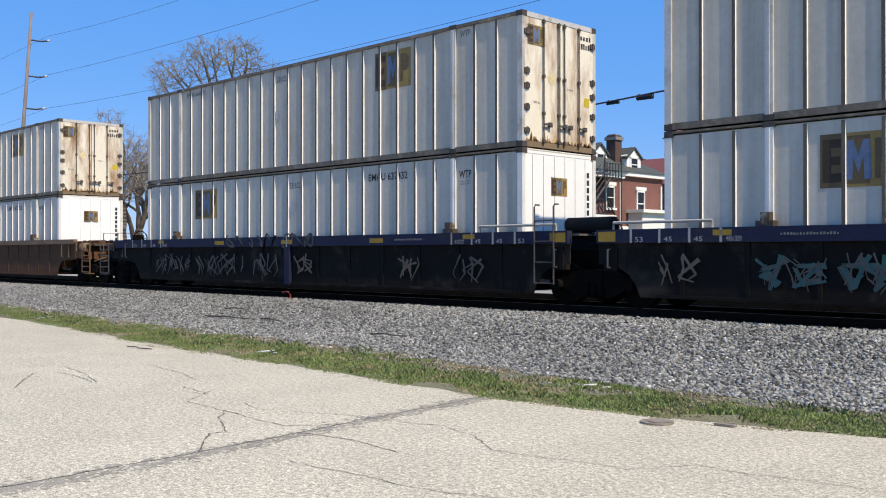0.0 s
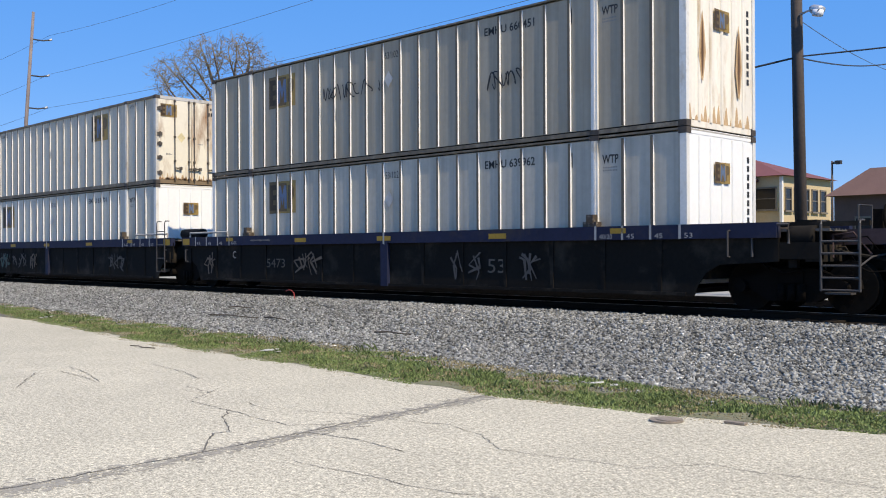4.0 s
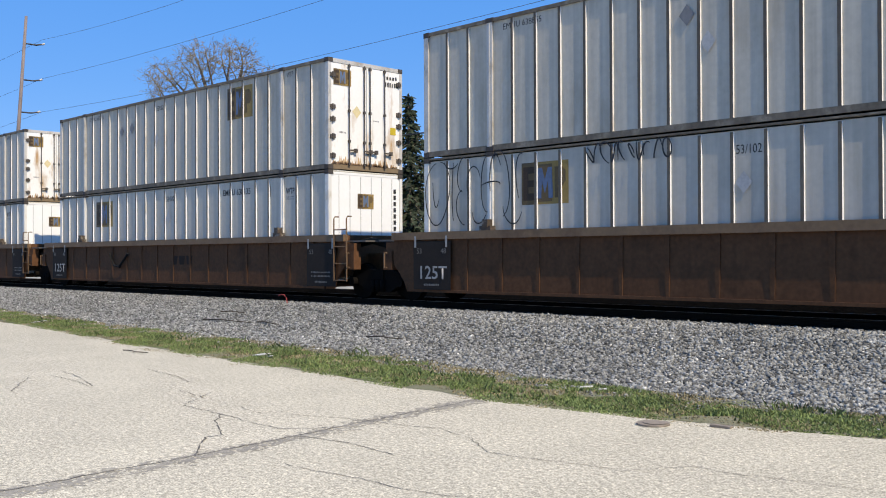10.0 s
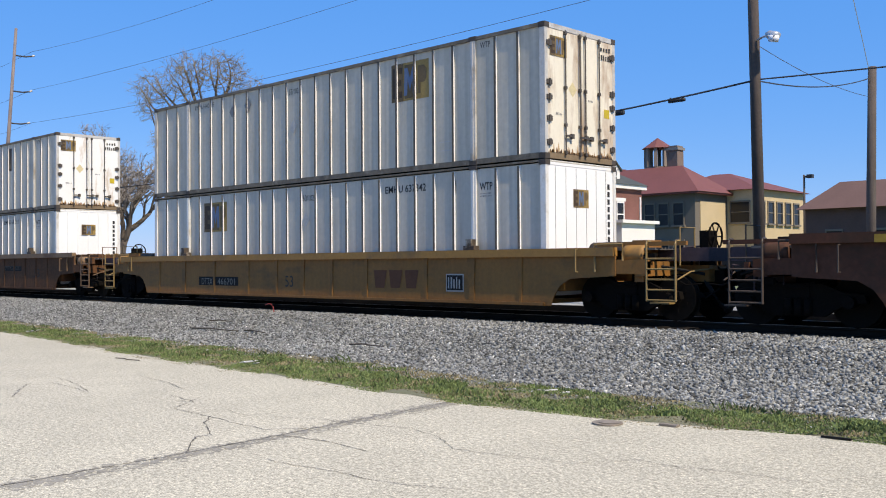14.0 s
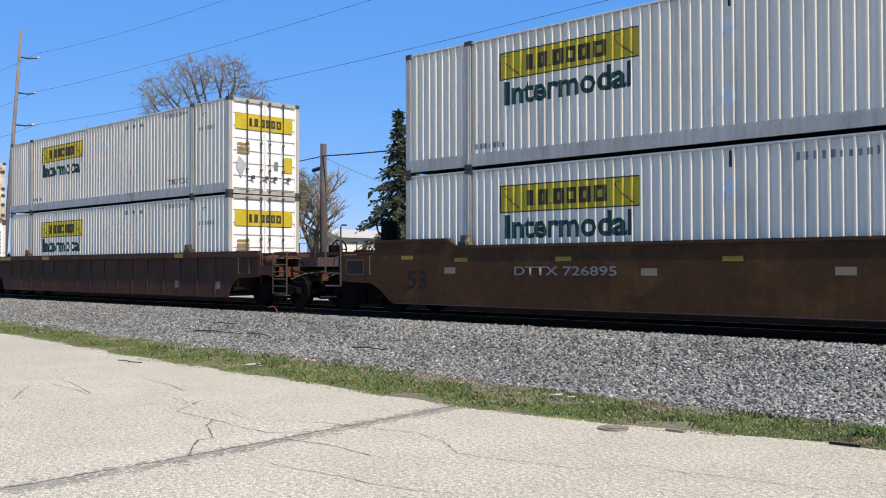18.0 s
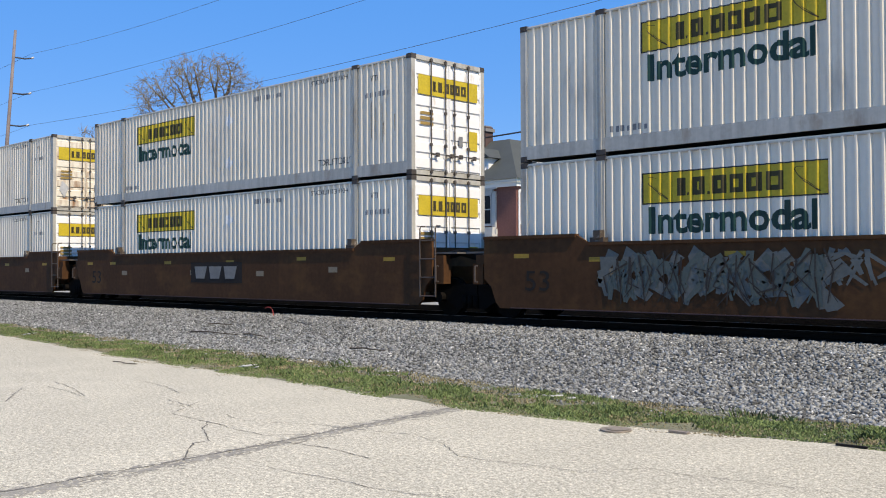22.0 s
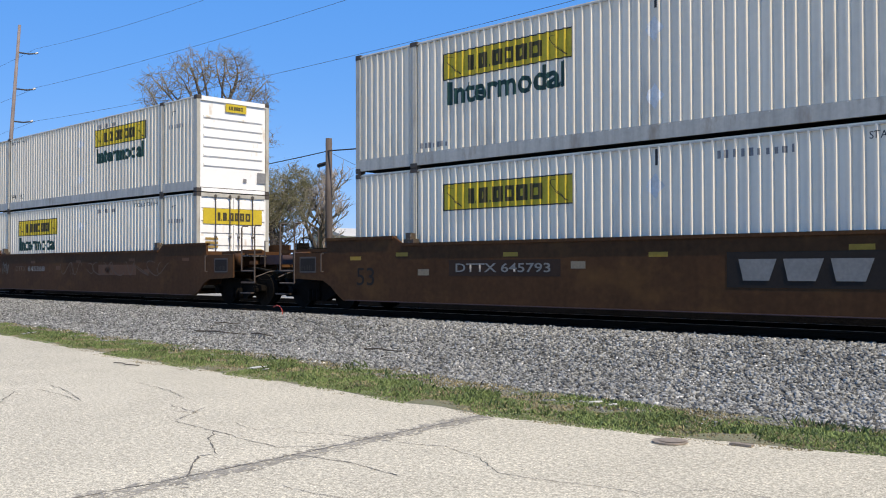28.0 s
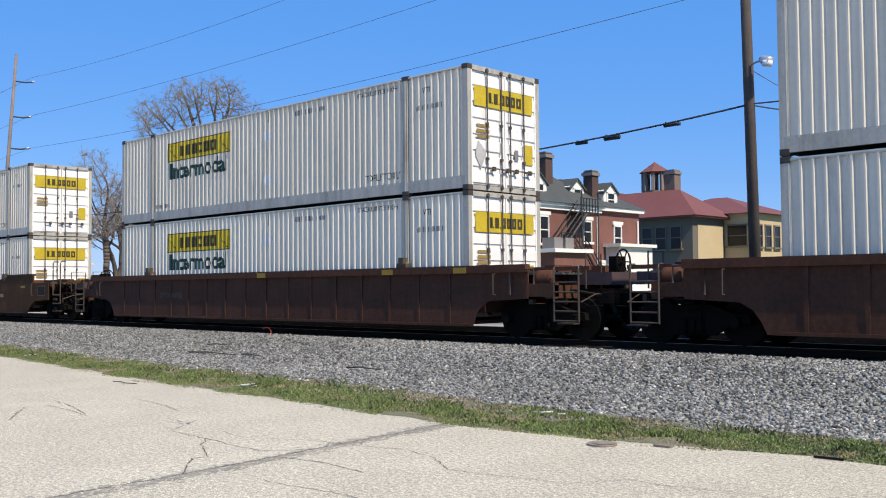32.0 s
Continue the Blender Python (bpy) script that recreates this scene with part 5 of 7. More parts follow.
NAME = ((0.0, 0.085, 1.0), (0.10, 0.03, 0.16), (0.155, 0.115, 1.0), (0.295, 0.03, 0.16), (0.35, 0.125, 1.0), (0.505, 0.125, 1.0), (0.66, 0.135, 1.0), (0.83, 0.15, 1.0))


def ribbon(pts, thick, y=0.0):
    """A band of paint along a line of points, thinner at its ends."""
    g, n = MB(), len(pts)
    for k, (x, z) in enumerate(pts):
        (xa, za), (xb, zb) = pts[max(k - 1, 0)], pts[min(k + 1, n - 1)]
        d = math.hypot(xb - xa, zb - za) or 1
        w = thick / 2 * (0.55 + 0.45 * math.sin(math.pi * k / (n - 1)))
        g.v += [(x + (zb - za) / d * w, y, z - (xb - xa) / d * w), (x - (zb - za) / d * w, y, z + (xb - xa) / d * w)]
    g.f = [[2 * k, 2 * k + 2, 2 * k + 3, 2 * k + 1] for k in range(n - 1)]
    return g


def strokes(w, h, n, material, seed, thick=0.06):
    """Sprayed lines, one mesh each: looping bands of paint inside w x h."""
    def make():
        r, out = random.Random(seed), []
        for i in range(n):
            cx, cz = w * (i + 0.5) / n, h * 0.5
            a, b = w / n * r.uniform(0.35, 0.7), h * r.uniform(0.3, 0.5)
            p, q, turn, span = r.uniform(0, 6.28), r.choice((1, 1, 2)), r.uniform(0.5, 1.6), r.uniform(3.0, 6.5)
            pts = [(cx + a * math.cos(p + k / 22 * span * turn), cz + b * math.sin(p * 0.7 + k / 22 * span * q)) for k in range(23)]
            out.append(ribbon(pts, thick, -0.0004 * (i % 5)).mesh("sprayed_line", material))
        return out
    return shared(("strokes", w, h, n, material.name, seed), make)


def arcs(w, h, spec, material, thick):
    """Sprayed lines, one mesh each: wavering arcs (middle, radii as shares of w and h, first and last angle)."""
    out = []
    for i, (cx, cz, rx, rz, a0, a1) in enumerate(spec):
        n = 14 + int(abs(a1 - a0) / 18)
        pts = []
        for k in range(n + 1):
            u = math.radians(a0 + (a1 - a0) * k / n)
            q = 1 + 0.07 * math.sin(2 * u + 1.7 * i) + 0.04 * math.sin(3 * u + i)
            pts.append((w * (cx + rx * q * math.cos(u)), h * (cz + rz * q * math.sin(u))))
        out.append(ribbon(pts, thick, -0.0004 * (i % 5)).mesh("sprayed_line", material))
    return out


# bulging outlined letters: scalloped feet, tall sides, slits
BULGED = [(x, 0.14, 0.085, 0.13, 185, 360) for x in (0.08, 0.24, 0.41, 0.57, 0.74)] + [
    (-0.04, 0.62, 0.09, 0.36, -55, 62), (0.17, 0.62, 0.035, 0.36, -80, 95), (0.22, 0.75, 0.03, 0.24, 100, 330), (0.36, 0.55, 0.09, 0.42, 75, 215),
    (0.34, 0.52, 0.022, 0.17, 0, 360), (0.53, 0.55, 0.10, 0.38, 20, 190), (0.51, 0.50, 0.022, 0.20, 0, 360), (0.67, 0.72, 0.07, 0.22, 30, 200),
    (0.84, 0.70, 0.12, 0.28, 95, 200), (0.80, 0.35, 0.08, 0.34, 110, 250), (0.98, 0.32, 0.09, 0.30, 105, 265)]
BULGE = [(0.02, 0.5, 0.06, 0.34, -60, 60), (0.20, 0.5, 0.03, 0.36, -80, 80), (0.36, 0.5, 0.05, 0.36, 90, 270), (0.52, 0.5, 0.04, 0.36, 90, 270), (0.70, 0.5, 0.04, 0.34, 100, 260), (0.86, 0.5, 0.05, 0.32, 100, 260)]
# one looping line after another
LOOPED = [(0.13, 0.50, 0.125, 0.44, 95, 438), (0.12, 0.62, 0.035, 0.34, 175, 320), (0.27, 0.96, 0.075, 0.14, 200, 330), (0.31, 0.50, 0.03, 0.42, 115, 245), (0.39, 0.72, 0.05, 0.24, 60, 265),
          (0.39, 0.28, 0.06, 0.25, 100, 285), (0.50, 0.52, 0.07, 0.30, 30, 215), (0.55, 0.20, 0.07, 0.14, 180, 350), (0.64, 0.58, 0.07, 0.40, 80, 260), (0.71, 0.60, 0.06, 0.36, 40, 200),
          (0.73, 0.55, 0.11, 0.42, -70, 120), (0.66, 0.55, 0.09, 0.05, 0, 190), (0.86, 0.24, 0.08, 0.22, 175, 345), (0.95, 0.60, 0.06, 0.34, 90, 230)]


def spray(thing, lines, at, label=""):
    for me in lines:
        part("sprayed_line", me, None, thing, label, at=at)


def mural(w, h, n, material, seed, thick):
    """Wild sprayed letters: angular, overlapping bent bands."""
    def make():
        r, g = random.Random(seed), MB()
        for i in range(n):
            cx = w * (i + 0.5) / n
            for s in range(3):
                a = Vector((cx + r.uniform(-0.5, 0.5) * w / n, r.uniform(0.0, 0.35) * h))
                b = Vector((cx + r.uniform(-0.7, 0.7) * w / n, r.uniform(0.3, 0.7) * h))
                c = Vector((cx + r.uniform(-0.8, 0.8) * w / n, r.uniform(0.65, 1.0) * h))
                y = -0.0003 * (3 * i + s)
                for p, q in ((a, b), (b, c)):
                    d = (q - p).normalized()
                    m = Vector((-d.y, d.x)) * thick * r.uniform(0.4, 1.0)
                    e = d * thick * 0.4
                    g.quad((p.x - m.x * 0.5 - e.x, y, max(0, p.y - m.y * 0.5)), (q.x - m.x + e.x, y, q.y - m.y), (q.x + m.x, y, min(h, q.y + m.y)), (p.x + m.x * 0.6, y, max(0, p.y + m.y * 0.6)))
        return g.mesh("sprayed_letters", material)
    return shared(("mural", w, h, n, material.name, seed), make)


# ---- containers: origin at the middle of the floor, near side at y = -1.295, doors at +x ----
HL, HW, CH = 8.077, 1.295, 2.89
LIFT = 6.02                      # lifting posts, from the middle


def corrugation(x, deep=0.046, step=0.215):
    """How far the pressed steel wall lies behind its outer face."""
    u = (x / step) % 1.0
    if u < 0.17:
        return 0.0
    if u < 0.31:
        return deep * (u - 0.17) / 0.14
    if u < 0.92:
        return deep
    return deep * (1 - (u - 0.92) / 0.08)


def wall_breaks(x0, x1, step=0.215):
    out = [x0, x1]
    for k in range(int(x0 / step) - 2, int(x1 / step) + 3):
        out += [x for x in ((k + 0.0001) * step, (k + 0.17) * step, (k + 0.31) * step, (k + 0.92) * step) if x0 < x < x1]
    return sorted(out)


def wall_strip(g, x0, x1, z0, z1, y, sign=1):
    """A pressed steel wall between two posts; sign 1 faces -y."""
    xs = wall_breaks(x0, x1)
    o = len(g.v)
    for x in xs:
        yy = y + sign * corrugation(x)
        g.v += [(x, yy, z0), (x, yy, z1)]
    for i in range(len(xs) - 1):
        g.f.append([o + 2 * i, o + 2 * i + 2, o + 2 * i + 3, o + 2 * i + 1])
    return g


def draped(key, me, x, z):
    """A flat mesh laid on the pressed wall of a container, its corner at x, z."""
    def make():
        bm = bmesh.new()
        bm.from_mesh(me)
        bmesh.ops.translate(bm, verts=bm.verts[:], vec=(x, 0, z))
        x0, x1 = min(v.co.x for v in bm.verts), max(v.co.x for v in bm.verts)
        for b in wall_breaks(x0, x1)[1:-1]:
            bmesh.ops.bisect_plane(bm, geom=bm.verts[:] + bm.edges[:] + bm.faces[:], plane_co=(b, 0, 0), plane_no=(1, 0, 0))
        for v in bm.verts:
            v.co.y = -HW + corrugation(v.co.x) - 0.005
        out = bpy.data.meshes.new("painted_sign")
        bm.to_mesh(out)
        bm.free()
        out.materials.append(me.materials[0])
        return out
    return shared(("draped", key, x, z), make)


END = pose(HL, 0, 0, 0, 0, 90)   # lays a flat mesh on the +x end


def end_at(y, z, off=0.0):
    return pose(HL + off, y, z, 0, 0, 90)


def castings(box):
    for x in (-1, 1):
        for y in (-1, 1):
            for z in (0.0, CH - 0.118):
                def make():
                    g = MB().box(-0.089, 0.089, -0.081, 0.081, 0, 0.118)
                    g.box(-0.04, 0.04, -0.085, -0.081, 0.03, 0.09)
                    return g.mesh("corner_casting", M["casting"])
                part("corner_casting", shared("casting", make), None, box, at=pose(x * (HL - 0.088), y * (HW - 0.078), z))


def lift_posts(box, material, dark):
    for x in (-LIFT, LIFT):
        def make():
            g = MB().box(-0.075, 0.075, -HW - 0.006, -HW + 0.06, 0.05, CH - 0.06)
            g.box(-0.02, 0.02, -HW - 0.02, -HW - 0.006, 0.1, CH - 0.12)
            return g.mesh("lifting_post", material)
        part("lifting_post", shared(("post", material.name), make), None, box, at=pose(x, 0, 0))
        for z in (0.0, CH - 0.1):
            part("lifting_casting", shared("lift_casting", lambda: MB().box(-0.11, 0.11, -HW - 0.012, -HW + 0.12, 0, 0.1).mesh("lifting_casting", dark)), None, box, at=pose(x, 0, z))


def closing_shell(box, wall, frame_mat):
    """Roof, floor, far side and the wall at -x."""
    part("roof", shared(("roof", wall.name), lambda: MB().box(-HL + 0.02, HL - 0.02, -HW + 0.03, HW - 0.02, CH - 0.05, CH - 0.02).mesh("roof", wall)), None, box)
    part("floor", shared("floor", lambda: MB().box(-HL + 0.03, HL - 0.03, -HW + 0.05, HW - 0.05, 0.06, 0.14).mesh("floor", M["black"])), None, box)
    part("far_wall", shared(("far", wall.name), lambda: MB().box(-HL + 0.02, HL - 0.02, HW - 0.05, HW - 0.01, 0.1, CH - 0.05).mesh("far_wall", wall)), None, box)
    part("end_wall", shared(("endw", wall.name), lambda: MB().box(-HL + 0.012, -HL + 0.05, -HW + 0.03, HW - 0.03, 0.1, CH - 0.05).mesh("end_wall", wall)), None, box)


def rails(box, material, low, high=0.1, gap=0.01):
    for side in (-1, 1):
        y0, y1 = (-HW, -HW + 0.06) if side < 0 else (HW - 0.06, HW)
        part("bottom_rail", shared(("brail", material.name, low, side), lambda: MB().box(-HL + 0.09, HL - 0.09, y0, y1, gap, low).mesh("bottom_rail", material)), None, box)
        part("top_rail", shared(("trail", material.name, high, side), lambda: MB().box(-HL + 0.09, HL - 0.09, y0, y1, CH - high, CH - gap - 0.002).mesh("top_rail", material)), None, box)


def lock_rods(door, ys, z0=0.1, z1=CH - 0.1):
    for y in ys:
        def make():
            g = MB().tube([(0, 0, z0), (0, 0, z1)], 0.017, 6)
            for z in (z0 + 0.06, 0.75, 1.55, z1 - 0.06):
                g.box(-0.035, 0.025, -0.03, 0.03, z - 0.035, z + 0.035)
            g.box(0.0, 0.035, -0.02, 0.22, 0.5, 0.54)
            g.box(-0.03, 0.04, 0.17, 0.25, 0.47, 0.57)
            return g.mesh("lock_rod", M["rod"])
        part("lock_rod", shared(("rod", z0), make), None, door, at=pose(HL + 0.035, y, 0))


def hinges(door, y):
    for z in (0.35, 0.85, 1.3, 1.62, 2.45):
        part("hinge", shared("hinge", lambda: MB().box(-0.01, 0.03, -0.085, 0.085, -0.05, 0.05).box(0.02, 0.045, -0.03, 0.03, -0.07, 0.07).mesh("hinge", M["rod"])), None, door, at=pose(HL - 0.005, y, z))


def badge(box, s, at):
    """A square ochre sign with plain dark, blue and ochre shapes."""
    part("sign_panel", shared(("sq", s), lambda: flat_rects([(0, s * 1.4, 0, s)]).mesh("sign_panel", M["badge_tan"])), None, box, "faded ochre painted sign", at=at)
    part("sign_field", shared(("sq_f", s), lambda: flat_rects([(0, 0.46 * s, 0, s)]).mesh("sign_field", M["badge_ochre"])), None, box, at=at @ pose(0, -0.002, 0))
    part("sign_field", shared(("sq_g", s), lambda: flat_rects([(0.5 * s, 0.92 * s, 0.06 * s, 0.94 * s)]).mesh("sign_field", M["badge_ochre"])), None, box, at=at @ pose(0, -0.002, 0))
    comb = [(0.05, 0.1), (0.41, 0.1), (0.41, 0.27), (0.21, 0.27), (0.21, 0.42), (0.38, 0.42), (0.38, 0.58), (0.21, 0.58), (0.21, 0.74), (0.41, 0.74), (0.41, 0.9), (0.05, 0.9)]
    crown = [(0.48, 0.14), (0.6, 0.14), (0.62, 0.55), (0.71, 0.25), (0.8, 0.55), (0.82, 0.14), (0.95, 0.14), (0.92, 0.86), (0.8, 0.86), (0.71, 0.58), (0.62, 0.86), (0.5, 0.86)]
    hook = [(1.0, 0.14), (1.1, 0.14), (1.1, 0.42), (1.24, 0.42), (1.32, 0.52), (1.32, 0.76), (1.22, 0.86), (1.0, 0.86)]
    for key, poly in (("badge_dark", comb), ("badge_blue", crown), ("badge_ochre", hook)):
        def make():
            g = MB()
            g.v, g.f = [(x * s, 0, z * s) for x, z in poly], [list(range(len(poly)))]
            return g.mesh("sign_shape", M[key])
        part("sign_shape", shared(("sq", key, s), make), None, box, at=at @ pose(0, -0.004, 0))


def diamond(box, x, z, s, material):
    part("warning_diamond", shared(("dia", s, material.name), lambda: MB().quad((0, 0, -s), (s * 0.8, 0, 0), (0, 0, s), (-s * 0.8, 0, 0)).mesh("warning_diamond", material)), None, box, at=pose(x, -HW + 0.02, z))


def ribbed_container(label, wall, end, number, upper, r, ribbed_end=True, marks=()):
    """A plate container with upright ribs: the upper kind shows its doors, the lower its plain or ribbed nose."""
    box = empty("intermodal_container", label, "container", "double-stacked containers")
    edge = M["alu_edge"] if upper else M["white_edge"]
    y = -HW + 0.04
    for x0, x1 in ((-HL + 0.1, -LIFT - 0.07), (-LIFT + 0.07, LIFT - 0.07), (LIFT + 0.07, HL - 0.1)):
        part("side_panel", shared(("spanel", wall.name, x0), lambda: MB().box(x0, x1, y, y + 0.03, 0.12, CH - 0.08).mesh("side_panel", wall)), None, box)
    places = [-HL + 0.75, -HL + 1.4] + [-LIFT + k * 2 * LIFT / 19 for k in range(1, 19)] + [HL - 1.4, HL - 0.75]

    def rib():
        me = MB().prism([(-0.040, -HW + 0.045), (-0.034, -HW + 0.008), (0.030, -HW + 0.008), (0.038, -HW + 0.045)], 0.13, CH - 0.1, "z").mesh("rib", M["alu_rib_lit" if upper else "white_rib_lit"])
        me.materials.append(M["rib_front_shade_dark" if upper else "rib_front_shade"])
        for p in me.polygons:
            # painted by facing: front and -x flank dark, sunward flank left light
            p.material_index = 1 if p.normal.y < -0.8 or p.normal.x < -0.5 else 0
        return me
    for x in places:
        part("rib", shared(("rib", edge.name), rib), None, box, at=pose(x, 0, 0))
    rails(box, M["grimy_rail"], 0.13 if upper else 0.09, 0.09 if upper else 0.05)
    for sx in (-1, 1):
        for sy in (-1, 1):
            part("corner_post", shared(("cpost", edge.name), lambda: MB().box(-0.07, 0.07, -0.05, 0.05, 0.1, CH - 0.1).mesh("corner_post", edge)), None, box, at=pose(sx * (HL - 0.075), sy * (HW - 0.052), 0))
    castings(box)
    lift_posts(box, edge, M["casting"])
    closing_shell(box, wall, edge)
    if upper:
        for k, (y0, y1) in enumerate(((-HW + 0.1, -0.01), (0.01, HW - 0.1))):
            door = part("door", shared(("door", end.name, k), lambda: MB().box(HL - 0.05, HL - 0.01, y0, y1, 0.14, CH - 0.12).mesh("door", end)), None, box)
            lock_rods(door, (-0.62, -0.1) if k == 0 else (0.1, 0.62))
            hinges(door, -HW + 0.14 if k == 0 else HW - 0.14)
        part("door_sill", shared("dsill", lambda: MB().box(HL - 0.1, HL, -HW + 0.1, HW - 0.1, 0.01, 0.13).mesh("door_sill", M["door_grime"])), None, box)
        part("door_header", shared("dhead", lambda: MB().box(HL - 0.1, HL, -HW + 0.1, HW - 0.1, CH - 0.115, CH - 0.01).mesh("door_header", M["alu_edge"])), None, box)
        badge(box, 0.42, end_at(-1.12, 2.2, 0.0))
        part("decal", shared("ddia", lambda: MB().quad((0, 0, -0.17), (0.15, 0, 0), (0, 0, 0.17), (-0.15, 0, 0)).mesh("decal", M["decal_cream"])), None, box, at=end_at(-0.32 + r.uniform(-0.05, 0.05), 1.55, -0.006))
        part("decal", shared("dsq", lambda: flat_rects([(0, 0.2, 0, 0.2)]).mesh("decal", M["sign_yellow"])), None, box, at=end_at(0.85, 1.05, -0.006))
        part("lettering", bars(0.24, 0.05, 5, M["faint_dark"], 15), None, box, at=end_at(-0.92, 0.95, -0.006))
        part("lettering", bars(0.2, 0.04, 4, M["faint_dark"], 16), None, box, at=end_at(0.25, 1.35, -0.006))
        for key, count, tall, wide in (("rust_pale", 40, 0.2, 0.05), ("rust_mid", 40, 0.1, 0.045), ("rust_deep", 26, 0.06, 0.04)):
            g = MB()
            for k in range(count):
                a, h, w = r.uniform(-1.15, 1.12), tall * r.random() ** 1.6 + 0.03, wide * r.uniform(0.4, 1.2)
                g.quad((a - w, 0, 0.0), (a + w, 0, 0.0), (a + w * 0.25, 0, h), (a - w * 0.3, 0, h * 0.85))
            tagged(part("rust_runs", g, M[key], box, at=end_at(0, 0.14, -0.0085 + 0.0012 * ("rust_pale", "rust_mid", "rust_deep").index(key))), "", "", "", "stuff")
        part("lettering", bars(0.42, 0.1, 4, M["ink"], 3), None, box, at=end_at(0.72, 2.55, 0.0))
        part("lettering", bars(0.5, 0.12, 6, M["ink"], 4), None, box, at=end_at(0.66, 2.35, 0.0))
    else:
        part("nose_wall", shared(("nose", end.name), lambda: MB().box(HL - 0.06, HL - 0.03, -HW + 0.1, HW - 0.1, 0.1, CH - 0.1).mesh("nose_wall", end)), None, box)
        part("nose_rail", shared(("nrail", end.name), lambda: MB().box(HL - 0.08, HL - 0.022, -HW + 0.1, HW - 0.1, CH - 0.11, CH - 0.01).mesh("nose_rail", end)), None, box)
        part("nose_rail", shared(("nrail_low", end.name), lambda: MB().box(HL - 0.08, HL - 0.022, -HW + 0.1, HW - 0.1, 0.01, 0.12).mesh("nose_rail", end)), None, box)
        if ribbed_end:
            for k in range(5):
                part("nose_rib", shared(("nrib", end.name), lambda: MB().prism([(HL - 0.04, -0.05), (HL, -0.03), (HL, 0.03), (HL - 0.04, 0.05)], 0.12, CH - 0.14, "z").mesh("nose_rib", end)), None, box, at=pose(0, -0.82 + 0.41 * k, 0))
        else:
            for k in range(6):
                part("nose_seam", shared("nseam", lambda: MB().box(HL - 0.034, HL - 0.026, -0.006, 0.006, 0.12, CH - 0.14).mesh("nose_seam", M["faint_dark"])), None, box, at=pose(0, -0.93 + 0.37 * k, 0))
        if end is M["nose_rust"]:
            for a, z0, z1 in ((-0.74, 0.9, 2.2), (0.62, 0.7, 2.1)):
                for key, w, q in (("rust_pale", 0.13, 0.0), ("rust_mid", 0.075, 0.12), ("rust_deep", 0.035, 0.2)):
                    zm, d = (z0 + z1) / 2, (z1 - z0) * (1 - q) / 2
                    g = MB().prism([(a - w * 0.3, zm - d), (a + w * 0.2, zm - d * 1.05), (a + w, zm - d * 0.2), (a + w * 0.5, zm + d * 0.6), (a, zm + d), (a - w * 0.6, zm + d * 0.4), (a - w, zm - d * 0.3)], HL + 0.001, HL + 0.003 + q * 0.01, "x")
                    part("rust_run", g, M[key], box, "rust run down the nose")
            for k in range(14):
                a, h = -1.1 + 0.165 * k + r.uniform(-0.05, 0.05), r.uniform(0.1, 0.5)
                part("rust_run", MB().prism([(a - 0.07, 0.12), (a + 0.08, 0.12), (a + 0.02, 0.12 + h), (a - 0.02, 0.12 + h * 0.8)], HL - 0.03, HL - 0.028 + 0.0004 * k, "x"), M["rust_pale"], box)
        badge(box, 0.4, end_at(-0.3, 1.9, -0.026 if not ribbed_end else 0.004))
        for k in range(9):
            part("lettering", shared("updown", lambda: flat_rects([(0, 0.09, 0, 0.12)]).mesh("lettering", M["ink"])), None, box, at=end_at(0.98, 2.35 - 0.17 * k, -0.026))
    # signs on the near side
    f = y - 0.003
    if upper:
        if any(m[0] == "slot" for m in marks):
            part("sign_panel", shared("narrow", lambda: flat_rects([(0, 0.3, 0, 0.92)]).mesh("sign_panel", M["badge_dark"])), None, box, "narrow dark remnant of a painted sign", at=pose(3.5, f, 1.72))
            part("sign_shape", shared("narrow2", lambda: flat_rects([(0.06, 0.24, 0.08, 0.3)]).mesh("sign_shape", M["badge_ochre"])), None, box, at=pose(3.5, f - 0.003, 1.72))
        else:
            badge(box, 0.92, pose(3.3, f, 1.72))
        part("lettering", lettering(number, 1.05, 0.13, M["ink"]), None, box, at=pose(-5.65, f, 2.58))
        part("lettering", lettering("53/102", 0.42, 0.15, M["ink"]), None, box, at=pose(-0.85, f, 2.45))
        diamond(box, -0.55 + r.uniform(-0.3, 0.3), 1.55, 0.2, M["faint"])
        part("lettering", lettering("WTP", 0.3, 0.13, M["ink"]), None, box, at=pose(LIFT + 0.2, f, 2.6))
        part("label_plate", shared("lbl", lambda: flat_rects([(0, 0.42, 0, 0.02), (0, 0.42, 0.2, 0.22), (0, 0.02, 0, 0.22), (0.4, 0.42, 0, 0.22)]).mesh("label_plate", M["faint"])), None, box, at=pose(4.9, f, 0.4))
    else:
        badge(box, 0.88, pose(-5.15, f, 1.70))
        part("lettering", lettering(number, 1.42, 0.18, M["ink"], 0.015), None, box, at=pose(3.05, f, 2.42))
        part("lettering", lettering("53/102", 0.48, 0.16, M["ink"]), None, box, at=pose(-0.25, f, 2.4))
        diamond(box, -0.1, 1.9, 0.2, M["faint"])
        part("lettering", shared("slot", lambda: flat_rects([(0, 0.1, 0, 0.3)]).mesh("lettering", M["ink"])), None, box, at=pose(5.35, f, 2.3))
        part("lettering", lettering("WTP", 0.38, 0.17, M["ink"], 0.02), None, box, at=pose(LIFT + 0.16, f, 2.33))
        for k in range(2):
            part("lettering", bars(0.34, 0.03, 9, M["faint_dark"], 8 + k), None, box, at=pose(LIFT + 0.18, f, 2.24 - 0.06 * k))
